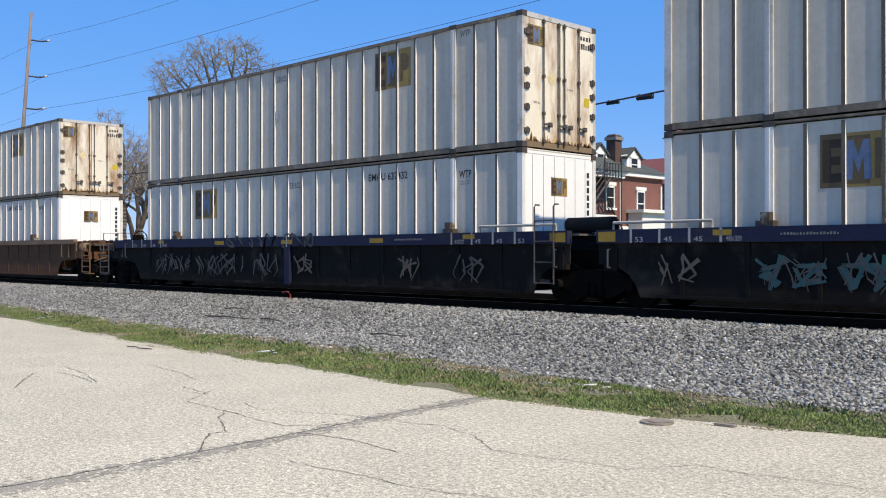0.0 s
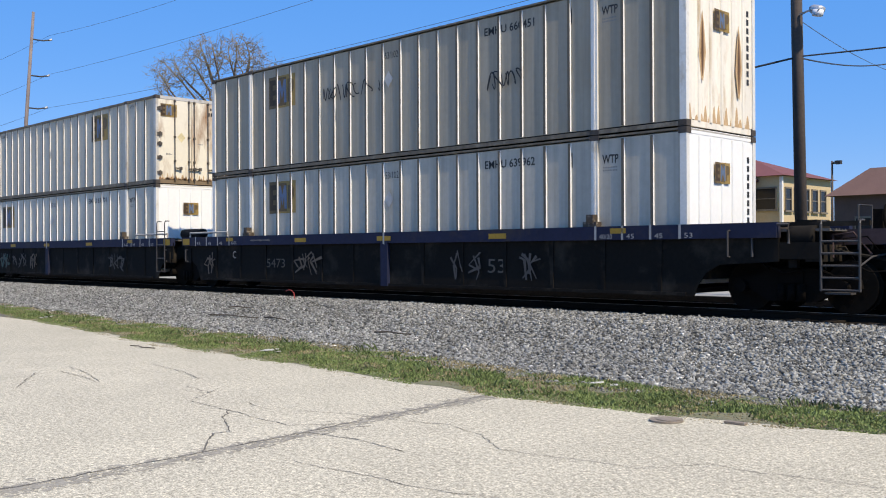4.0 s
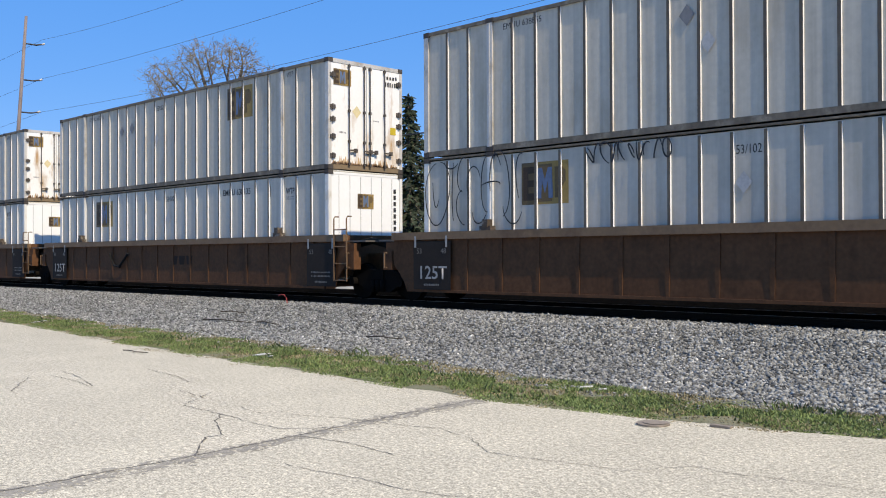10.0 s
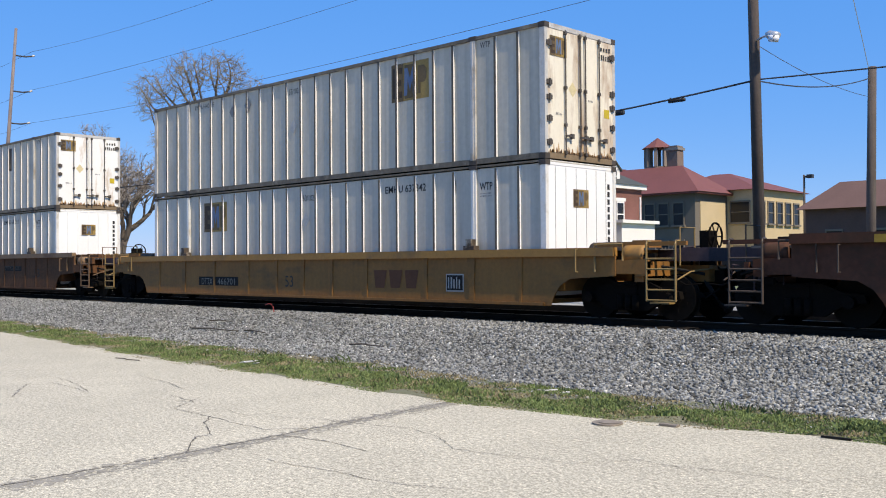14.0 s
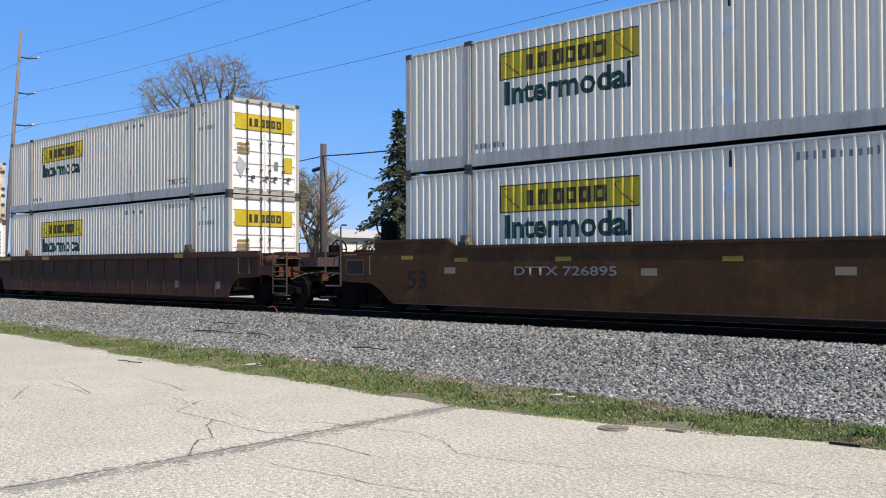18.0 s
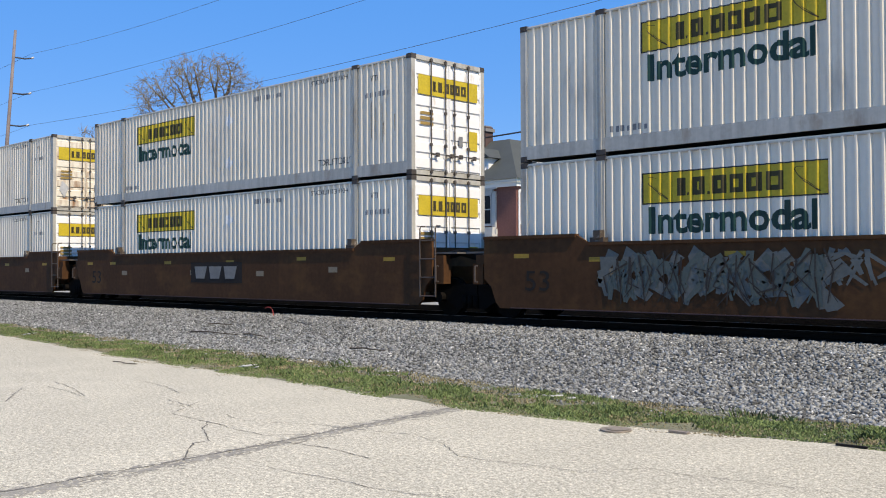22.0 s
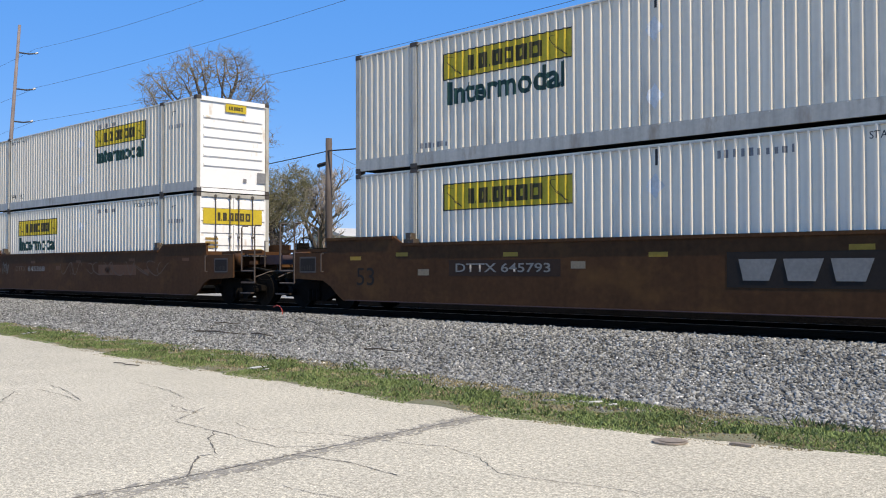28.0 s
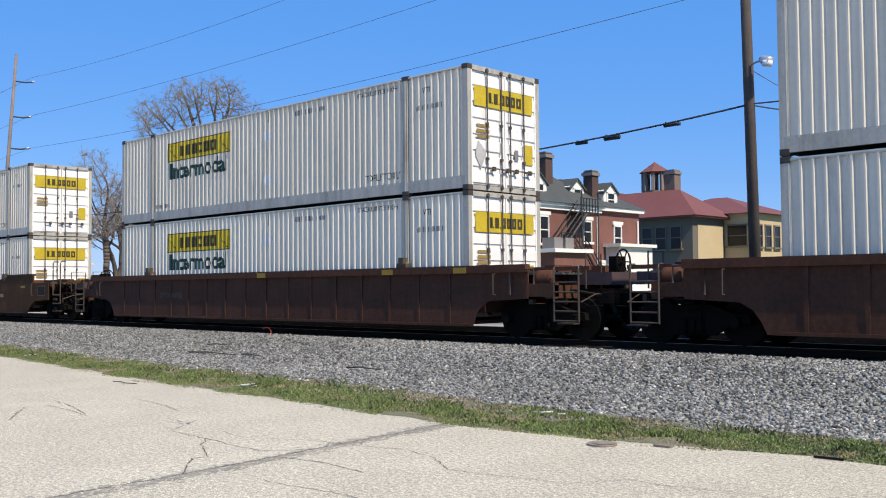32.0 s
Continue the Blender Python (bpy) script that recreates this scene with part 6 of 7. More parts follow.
    for kind, x, z, s, seed in marks:
        if kind == "diamond":
            diamond(box, x, z, s, M["faint_dark"])
        elif kind == "spray":
            spray(box, arcs(s, 1.62, LOOPED, M["ink"], 0.03), pose(x, -HW - 0.022, z), "thin black sprayed loops")
        elif kind == "tag":
            spray(box, strokes(s, 0.42, seed, M["ink"], seed, 0.035), pose(x, -HW - 0.022, z), "black sprayed strokes")
    return box


def pressed_container(label, wall, end, r, flipped=False, words=True, doors=True):
    """A pressed steel container with a heavy bottom rail, yellow signs and barred doors."""
    box = empty("intermodal_container", label, "container", "double-stacked containers")
    edge = M["steel_edge"]
    for x0, x1 in ((-HL + 0.14, -LIFT - 0.08), (-LIFT + 0.08, LIFT - 0.08), (LIFT + 0.08, HL - 0.14)):
        part("side_panel", shared(("jpanel", wall.name, x0), lambda: wall_strip(MB(), x0, x1, 0.3, CH - 0.06, -HW).mesh("side_panel", wall)), None, box)
    rails(box, edge, 0.33, 0.08, 0.05)
    for sx in (-1, 1):
        for sy in (-1, 1):
            part("corner_post", shared(("jpost", edge.name), lambda: MB().box(-0.085, 0.085, -0.06, 0.06, 0.1, CH - 0.1).mesh("corner_post", edge)), None, box, at=pose(sx * (HL - 0.088), sy * (HW - 0.062), 0))
    castings(box)
    lift_posts(box, edge, M["casting"])
    closing_shell(box, wall, edge)
    if doors:
        for k, (y0, y1) in enumerate(((-HW + 0.12, -0.01), (0.01, HW - 0.12))):
            def make():
                return MB().box(HL - 0.07, HL - 0.045, y0, y1, 0.12, CH - 0.12).mesh("door", end)
            door = part("door", shared(("jdoor", end.name, k), make), None, box)
            for q in range(7):
                part("door_panel", shared(("jdpanel", end.name, k), lambda: MB().prism([(HL - 0.045, 0.0), (HL - 0.018, 0.03), (HL - 0.018, 0.25), (HL - 0.045, 0.28)], y0 + 0.05, y1 - 0.05, "y").mesh("door_panel", end)), None, door, at=pose(0, 0, 0.155 + q * 0.375))
            for e in (y0, y1 - 0.05):
                part("door_edge", shared(("jdedge", end.name), lambda: MB().box(HL - 0.045, HL - 0.01, 0, 0.05, 0.12, CH - 0.12).mesh("door_edge", end)), None, door, at=pose(0, e, 0))
            lock_rods(door, (-0.66, -0.16) if k == 0 else (0.16, 0.66), 0.04, CH - 0.04)
        part("door_sill", shared("jsill", lambda: MB().box(HL - 0.09, HL, -HW + 0.1, HW - 0.1, 0.01, 0.12).mesh("door_sill", edge)), None, box)
        part("door_header", shared("jhead", lambda: MB().box(HL - 0.09, HL, -HW + 0.1, HW - 0.1, CH - 0.12, CH - 0.01).mesh("door_header", edge)), None, box)
        part("sign_panel", shared("jesign", lambda: flat_rects([(0, 2.1, 0, 0.47)]).mesh("sign_panel", M["sign_yellow"])), None, box, "yellow sign across the doors", at=end_at(-1.07, 1.95, 0.002))
        for k, q in enumerate(blocks(1.2, 0.25, NAME)):
            part("sign_shape", shared(("name_end", k), lambda: q.mesh("sign_shape", M["sign_ink"])), None, box, at=end_at(-0.58, 2.05, 0.006))
        part("label_plate", shared("jlab", lambda: flat_rects([(0, 0.3, 0, 0.48)]).mesh("label_plate", M["sign_yellow"])), None, box, at=end_at(0.72, 0.72, 0.003))
        part("label_plate", shared("jlab2", lambda: flat_rects([(0, 0.14, 0, 0.26)]).mesh("label_plate", M["faint_dark"])), None, box, at=end_at(0.34, 0.78, 0.003))
        part("label_plate", shared("jlab3", lambda: flat_rects([(0, 0.44, 0, 0.07), (0, 0.44, 0.12, 0.2), (0, 0.44, 0.25, 0.32)]).mesh("label_plate", M["badge_tan"])), None, box, at=end_at(-1.0, 1.22, 0.003))
        if r.random() < 0.7:
            part("label_plate", shared("jpatch", lambda: MB().quad((0, 0, 0.1), (0.2, 0, -0.2), (0.38, 0, 0.2), (0.1, 0, 0.45)).mesh("label_plate", M["faint"])), None, box, at=end_at(-1.05, 0.7, 0.003))
    else:
        def nose():
            g = MB().box(HL - 0.07, HL - 0.05, -HW + 0.1, HW - 0.1, 0.1, CH - 0.1)
            g.box(HL - 0.06, HL, -HW + 0.1, HW - 0.1, 0.01, 0.12)
            g.box(HL - 0.06, HL, -HW + 0.1, HW - 0.1, CH - 0.14, CH - 0.01)
            return g.mesh("nose_wall", end)
        wall_part = part("nose_wall", shared(("jnose", end.name), nose), None, box)
        for q in range(6):
            part("nose_slat", shared(("jslat", end.name), lambda: MB().prism([(HL - 0.05, -0.05), (HL - 0.015, 0.0), (HL - 0.015, 0.05), (HL - 0.05, 0.07)], -HW + 0.25, HW - 0.25, "y").mesh("nose_slat", end)), None, wall_part, at=pose(0, 0, 0.80 + q * 0.29))
        part("sign_panel", shared("jsmall", lambda: flat_rects([(0, 0.75, 0, 0.25)]).mesh("sign_panel", M["sign_yellow"])), None, box, at=end_at(-0.3, 2.48, 0.0))
        for k, q in enumerate(blocks(0.5, 0.11, NAME)):
            part("sign_shape", shared(("name_small", k), lambda: q.mesh("sign_shape", M["sign_ink"])), None, box, at=end_at(-0.18, 2.55, 0.004))
        for y, s in ((0.35, 0.12), (0.86, 0.34)):
            part("label_plate", shared(("jb", s), lambda: flat_rects([(0, s, 0, s)]).mesh("label_plate", M["faint_dark"])), None, box, at=end_at(y, 0.35, -0.02))
    # signs on the near side
    sx = 1.4 if flipped else -5.1
    sign = shared("jside", lambda: flat_rects([(0, 3.6, 0, 0.6)]).mesh("sign_panel", M["sign_yellow"]))
    border = shared("jborder", lambda: flat_rects([(0, 3.6, 0, 0.025), (0, 3.6, 0.575, 0.6), (0, 0.025, 0, 0.6), (3.575, 3.6, 0, 0.6)]).mesh("sign_border", M["ink"]))
    flourish = strokes(0.5, 0.5, 1, M["badge_dark"], 13, 0.016)[0]
    zs = 1.87
    part("sign_panel", draped(("jside",), sign, sx, zs), None, box, "large yellow painted sign")
    for n, m, dx, dz, lift in (("sign_border", border, 0, 0, 0.003), ("sign_shape", flourish, 0.1, 0.04, 0.003), ("sign_shape", flourish, 2.98, 0.04, 0.003)):
        part(n, draped((n, dx), m, sx + dx, zs + dz), None, box, at=pose(0, -lift, 0))
    for k, q in enumerate(blocks(2.1, 0.33, NAME)):
        part("sign_shape", draped(("name", k), shared(("name_side", k), lambda: q.mesh("sign_shape", M["sign_ink"])), sx + 0.75, zs + 0.13), None, box, at=pose(0, -0.003, 0))
    if words:
        part("lettering", draped(("word",), lettering("Intermodal", 3.25, 0.52, M["sign_green"], 0.032), sx + 0.16, zs - 0.57), None, box, "dark green lettering")
    small = (("TOP LIFT ONLY", 1.3, 0.17, -LIFT + 0.16 if flipped else 4.55, 0.44), ("STACK LIMIT 3 HIGH", 1.5, 0.12, -LIFT + 0.16 if flipped else 4.2, 2.6))
    for body, w, h, x, z in small:
        part("lettering", draped((body,), lettering(body, w, h, M["ink"]), x, z), None, box)
    part("lettering", draped(("id",), bars(1.5, 0.14, 10, M["faint_dark"], 9, 0.5), 1.6, 2.5), None, box)
    if not flipped:
        part("lettering", draped(("id2",), bars(0.9, 0.12, 7, M["faint_dark"], 10, 0.35), -LIFT + 0.2, 0.42), None, box)
    part("lettering", draped(("wtp",), lettering("WTP", 0.3, 0.14, M["ink"]), LIFT + 0.55, 2.4), None, box)
    part("lettering", draped(("pin",), bars(1.0, 0.12, 11, M["faint_dark"], 12, 0.5), LIFT + 0.35, 2.0), None, box)
    for x, z in ((0.35, 2.1), (0.35, 0.85)):
        part("warning_diamond", draped(("dia", x, z), shared("diam", lambda: MB().quad((0, 0, -0.24), (0.2, 0, 0), (0, 0, 0.24), (-0.2, 0, 0)).mesh("warning_diamond", M["faint_pale"])), x, z), None, box)
    part("lettering", draped(("slot",), shared("slotm", lambda: flat_rects([(0, 0.06, 0, 0.3)]).mesh("lettering", M["ink"])), 0.35, 2.48), None, box)
    return box


# ---- well cars: origin in the track's middle under the container's middle, z as in the world ----
WHEEL = 0.44
wheels = []                      # (wheelset, distance along the train) for motions()


def truck(car, x, along):
    """A two-axle truck: side frames, bolster, springs, and two wheelsets that turn."""
    g = MB()
    for y in (-1.0, 1.0):
        poly = [(-1.15, 0.98), (-1.12, 1.12), (-0.75, 1.16), (-0.4, 1.3), (0.4, 1.3), (0.75, 1.16), (1.12, 1.12), (1.15, 0.98), (0.78, 0.94), (0.42, 0.74), (-0.42, 0.74), (-0.78, 0.94)]
        g.prism(poly, y - 0.07, y + 0.07, "y")
    g.box(-0.2, 0.2, -1.1, 1.1, 1.05, 1.3)
    g.box(-0.35, 0.35, -0.4, 0.4, 1.28, 1.5)
    t = part("truck", shared("truck", lambda: g.mesh("truck", M["truck"])), None, car, "black cast truck", at=pose(x, 0, 0))
    for dx in (-0.25, 0.0, 0.25):
        for y in (-1.0, 1.0):
            part("spring", shared("spring", lambda: MB().tube([(0, 0, 0.76), (0, 0, 1.04)], 0.07, 8).mesh("spring", M["truck"], True)), None, t, at=pose(dx * 0.7, y * 1.09, 0))
    for dx in (-0.89, 0.89):
        for y in (-1.0, 1.0):
            part("bearing_cap", shared("cap", lambda: MB().tube([(0, -0.09, 0), (0, 0.09, 0)], 0.11, 10).mesh("bearing_cap", M["truck"])), None, t, at=pose(dx, y * 1.12, RAIL + WHEEL))

        def wheelset():
            h = MB().tube([(0, -1.05, 0), (0, 1.05, 0)], 0.08, 8)
            for y in (-0.75, 0.75):
                s = 1 if y > 0 else -1
                h.tube([(0, y - s * 0.09, 0), (0, y - s * 0.06, 0)], WHEEL + 0.03, 28)
                h.tube([(0, y - s * 0.06, 0), (0, y + s * 0.06, 0)], WHEEL, 28)
                h.tube([(0, y + s * 0.06, 0), (0, y + s * 0.075, 0)], 0.14, 12)
                for k in range(6):
                    a = k * math.pi / 3
                    c, d = 0.24 * math.cos(a), 0.24 * math.sin(a)
                    h.box(c - 0.035, c + 0.035, y + s * 0.055, y + s * 0.066, d - 0.035, d + 0.035)
            return h.mesh("wheelset", M["wheel"])
        w = part("wheelset", shared("wheelset", wheelset), None, t, at=pose(dx, 0, RAIL + WHEEL))
        wheels.append((w, dx, along + x))
    part("brake_beam", shared("beam", lambda: MB().box(-0.06, 0.06, -0.8, 0.8, 0.8, 0.92).mesh("brake_beam", M["truck"])), None, t, at=pose(0.38, 0, 0))


def ladder(car, x, y, w, z0, z1, steps, material, r=0.018, name="ladder"):
    g = MB()
    for sx in (0, w):
        g.tube([(sx, 0, z0), (sx, 0, z1 - 0.05), (sx, 0.04, z1), (sx, 0.16, z1)], r, 6)
    for k in range(steps):
        z = z0 + 0.02 + k * (z1 - z0 - 0.35) / max(steps - 1, 1)
        g.tube([(0, 0, z), (w, 0, z)], r * 0.85, 6)
    return part(name, g, material, car, at=pose(x, y, 0))


def chord_of(body):
    return {"brown": "brown_chord", "yellowcar": "yellow_chord", "rustbrown": "rustbrown", "darkbrown": "darkbrown"}.get(body, body)


def coupler_end(car, s, body, top, style, r, tall=False):
    """The long end over a truck: sill, platform, ladders, hand brake, coupler and hoses. s: -1 or 1."""
    m, x0, x1 = M[body], 8.75, 11.25
    def span(a, b):
        return (min(s * a, s * b), max(s * a, s * b))
    a, b = span(8.6, 11.3)
    part("draft_sill", MB().box(a, b, -0.34, 0.34, 1.3, 1.62), m, car)
    a, b = span(8.2, 8.5)
    part("end_bulkhead", MB().box(a, b, -1.38, 1.38, 1.1, top - 0.05), m, car)
    # side shelf over the truck
    a, b = span(8.55, 10.6 if style != "smooth" else 9.6)
    part("end_sill", MB().box(a, b, -1.44, -1.3, 1.46, 1.74), m, car)
    part("end_sill", MB().box(a, b, 1.3, 1.44, 1.46, 1.74), m, car)
    a, b = span(10.35, 10.6) if style != "smooth" else span(9.4, 9.65)
    part("cross_beam", MB().box(a, b, -1.43, 1.43, 1.42, 1.7), m, car)
    a, b = span(8.6, 10.7)
    ww = part("walkway", MB().box(a, b, -1.3, -0.3, 1.92, 1.94), M["grate"], car, "grating walkway")
    for k in range(9):
        part("grating_bar", shared(("gbar", round(b - a, 2)), lambda: MB().box((a - b) / 2, (b - a) / 2, 0, 0.04, 1.938, 1.965).mesh("grating_bar", M["grate"])), None, ww, at=pose((a + b) / 2, -1.3 + k * 0.12, 0))
    a, b = span(9.2, 9.32)
    part("walkway_post", MB().box(a, b, -1.3, -1.2, 1.7, 1.94), m, car)
    part("walkway_post", MB().box(a, b, -0.35, -0.25, 1.6, 1.94), m, car)
    lx, lw = (10.66 if s > 0 else -11.0), 0.62
    if style != "smooth":
        ladder(car, lx, -1.54, lw, 0.95, 2.08, 5, M[body + "_bar"], 0.022)
        part("handrail", MB().tube([(s * 9.45, -1.5, 1.5), (s * 9.45, -1.5, 2.04), (s * 10.1, -1.5, 2.04), (s * 10.1, -1.5, 1.72)], 0.024, 6), M[body + "_bar"], car)
    else:
        for k, x in enumerate((lx + 0.1, lx + lw + 0.1)):
            part("grab_post", MB().tube([(x, -1.5, 1.5 - 0.3 * k), (x, -1.5, 2.7), (x, -1.46, 2.76), (x, -1.3, 2.76)], 0.022, 8), M[body + "_bar"], car, "upright grab post")
        part("step", MB().tube([(lx + 0.1, -1.5, 1.52), (lx + lw + 0.1, -1.5, 1.52)], 0.025, 6), M[body + "_bar"], car)
        part("step", MB().tube([(lx + 0.1, -1.5, 1.2), (lx + lw + 0.1, -1.5, 1.2)], 0.025, 6), M[body + "_bar"], car)
        for y in (0.9, 1.45):
            part("grab_post", MB().tube([(s * 10.4, y, 1.5), (s * 10.4, y, 2.76)], 0.02, 8), M[body + "_bar"], car, "upright grab post")
    part("end_platform", MB().box(*span(9.4, 11.45), -0.62, 0.62, 1.7, 1.96), M["dust_tan"], car, "dusty end platform")
    part("platform_rail", MB().box(*span(9.3, 11.3), -1.2, -1.12, 2.0, 2.08), m, car)
    part("brake_cylinder", MB().tube([(s * 10.0, -1.2, 1.83), (s * 10.1, -1.2, 1.83), (s * 10.38, -1.2, 1.83), (s * 10.45, -1.2, 1.83)], 0.19, 14), M[chord_of(body)], car, "round brake cylinder", smooth=True)
    for k, (x, z) in enumerate(((9.6, 1.35), (10.5, 1.3), (11.05, 1.38))):
        part("brake_rod", MB().tube([(s * x, -1.2, z), (s * (x + 0.25), -1.2, z - 0.12), (s * (x + 0.55), -1.15, z - 0.1)], 0.014, 5), M["truck"], car)
    part("grab_iron", MB().tube([(s * 9.05, -1.53, 1.5), (s * 9.05, -1.6, 1.5), (s * 9.05, -1.6, 1.95), (s * 9.05, -1.53, 1.95)], 0.016, 6), M[body + "_bar"], car)
    part("grab_iron", MB().tube([(s * 11.0, -0.9, 1.62), (s * 11.0, -0.9, 2.35), (s * 11.0, -0.35, 2.35), (s * 11.0, -0.35, 1.62)], 0.018, 6), M[body + "_bar"], car)
    for k in range(5):
        x, y, z = r.uniform(9.0, 11.1), r.uniform(-1.3, 0.8), r.uniform(1.5, 2.05)
        part("brake_pipe", MB().tube([(s * x, y, z - r.uniform(0.2, 0.5)), (s * x, y, z), (s * (x + r.uniform(0.2, 0.5)), y, z + 0.03), (s * (x + 0.55), y + 0.2, z - r.uniform(0.1, 0.4))], r.uniform(0.012, 0.026), 6), M[("truck", "dust_tan", "tank")[k % 3]], car)
    for k in range(3):
        x, z = r.uniform(9.3, 10.9), r.uniform(1.25, 1.8)
        part("bracket", MB().box(*span(x, x + r.uniform(0.08, 0.3)), -1.34, -1.24, z, z + r.uniform(0.08, 0.2)), M[("tank", "truck", body)[k]], car)
    part("safety_chain", MB().tube([(s * 11.0, -0.62, 1.4), (s * 11.2, -0.66, 1.12), (s * 11.4, -0.64, 1.0), (s * 11.62, -0.5, 1.18)], 0.02, 5), M["truck"], car)
    # brake gear
    part("air_tank", MB().tube([(s * 8.9, -0.75, 1.9), (s * 9.02, -0.75, 1.9), (s * 9.75, -0.75, 1.9), (s * 9.85, -0.75, 1.9)], 0.2, 14), M["tank"], car, "grimy round air tank", smooth=True)
    part("valve_box", MB().box(*span(10.0, 10.35), -1.0, -0.5, 1.72, 2.12).box(*span(10.1, 10.25), -1.06, -1.0, 1.8, 2.0), m, car)
    if s > 0 or tall:
        bx, bz, by = (9.15, 2.72, -0.95) if tall else (10.9, 2.2, 0.55)
        hb = part("hand_brake", MB().box(*span(bx - 0.2, bx), by - 0.18, by + 0.18, bz - 0.6, bz + 0.12), M["truck"], car, "hand brake housing")
        ring = [(s * (bx + 0.06), by + 0.27 * math.cos(a * math.pi / 9), bz + 0.27 * math.sin(a * math.pi / 9)) for a in range(19)]
        part("brake_wheel", MB().tube(ring, 0.022, 6), M["truck"], hb, "spoked brake wheel")
        for a in range(3):
            cy, cz = 0.27 * math.cos(a * math.pi / 3), 0.27 * math.sin(a * math.pi / 3)
            part("spoke", MB().tube([(s * (bx + 0.06), by - cy, bz - cz), (s * (bx + 0.06), by + cy, bz + cz)], 0.015, 5), M["truck"], hb)
    part("brake_pipe", MB().tube([(s * 8.6, -1.1, 1.55), (s * 9.6, -1.15, 1.5), (s * 10.6, -0.9, 1.6), (s * 11.3, -0.5, 1.45)], 0.03, 6), M["black"], car)
    cp = MB().box(*span(11.2, 11.62), -0.12, 0.12, 1.28, 1.52)
    cp.box(*span(11.55, 11.9), -0.2, 0.05, 1.22, 1.56)
    part("coupler", cp, M["truck"], car, "rusty cast coupler")
    part("air_hose", MB().tube([(s * 11.2, -0.3, 1.32), (s * 11.36, -0.35, 1.12), (s * 11.55, -0.34, 0.86), (s * 11.74, -0.3, 0.74)], 0.045, 6), M["black"], car, smooth=True)
    part("uncoupling_lever", MB().tube([(s * 11.2, -1.35, 1.35), (s * 11.22, -0.9, 1.5), (s * 11.35, -0.3, 1.56)], 0.016, 6), M[body + "_bar"], car)
    part("step", MB().box(*span(10.7, 11.12), -1.5, -1.3, 0.9, 0.93), M[body + "_bar"], car)


def joint_end(car, s, body, top, r):
    """The short end that shares a truck with the next unit."""
    m = M[body]
    def span(a, b):
        return (min(s * a, s * b), max(s * a, s * b))
    part("end_bulkhead", MB().box(*span(8.25, 8.45), -1.38, 1.38, 1.1, top), m, car)
    part("end_sill", MB().box(*span(8.45, 9.25), -1.43, -1.2, 1.5, 1.95), m, car)
    part("end_block", MB().box(*span(9.0, 9.3), -1.48, -1.25, 1.3, 1.75), m, car)
    part("joint_arm", MB().box(*span(8.45, 9.7), -0.3, 0.3, 1.3, 1.7), m, car)
    part("brake_hose", MB().tube([(s * 8.5, -0.8, 1.9), (s * 9.1, -0.7, 2.02), (s * 9.7, -0.65, 1.9)], 0.09, 8), M["black"], car, smooth=True)
    part("walkway", MB().box(*span(8.5, 9.6), -1.35, -0.7, 1.98, 2.02), M["grate"], car)
    part("grab_iron", MB().tube([(s * 9.15, -1.5, 1.35), (s * 9.15, -1.58, 1.35), (s * 9.15, -1.58, 1.7), (s * 9.15, -1.5, 1.7)], 0.02, 6), M[body + "_bar"], car)
    if body == "charcoal":
        part("handrail", MB().tube([(s * 7.0, -1.45, top - 0.02), (s * 7.0, -1.45, top + 0.13), (s * 9.1, -1.45, top + 0.13), (s * 9.1, -1.45, top - 0.02)], 0.03, 6), M["paint_white"], car, "pale grey handrail")
        part("end_flash", shared("endflash", lambda: flat_rects([(0, 0.4, 0, 0.19)]).mesh("end_flash", M["ochre_flag"])), None, car, "ochre flash", at=pose(s * 9.2 - 0.2, -1.536, top - 0.23))
        if s > 0:
            part("air_reservoir", MB().tube([(8.85, -0.7, top + 0.13), (8.9, -0.7, top + 0.13), (9.95, -0.7, top + 0.13), (10.0, -0.7, top + 0.13)], 0.16, 14), M["black"], car, "black air reservoir", smooth=True)
    if s > 0:
        ladder(car, 8.62, -1.56, 0.5, 1.0, 2.62, 4, M[body + "_bar"])


def flag(car, x, z, w, h, material, y=-1.53, name="label_plate", label=""):
    return part(name, shared(("flag", w, h, material.name), lambda: flat_rects([(0, w, 0, h)]).mesh(name, material)), None, car, label, at=pose(x, y - 0.0015, z))


def words(car, body, x, z, w, h, material, y=-1.53, bold=0.0):
    return part("lettering", lettering(body, w, h, material, bold), None, car, at=pose(x, y - 0.0045, z))


def stake(wide, y, z0, z1):
    """A side stake, wide and proud under the chord and tapering to the bottom sill."""
    g = MB()
    w, v, deep, flat = wide * 1.25, wide * 0.7, y * 1.478, y * 1.462
    g.v = [(-v, y * 1.44, z0), (v, y * 1.44, z0), (v, flat, z0), (-v, flat, z0), (-w, y * 1.44, z1), (w, y * 1.44, z1), (w, deep, z1), (-w, deep, z1)]
    g.f = [[0, 1, 2, 3], [4, 5, 6, 7], [0, 1, 5, 4], [1, 2, 6, 5], [2, 3, 7, 6], [3, 0, 4, 7]]
    return g


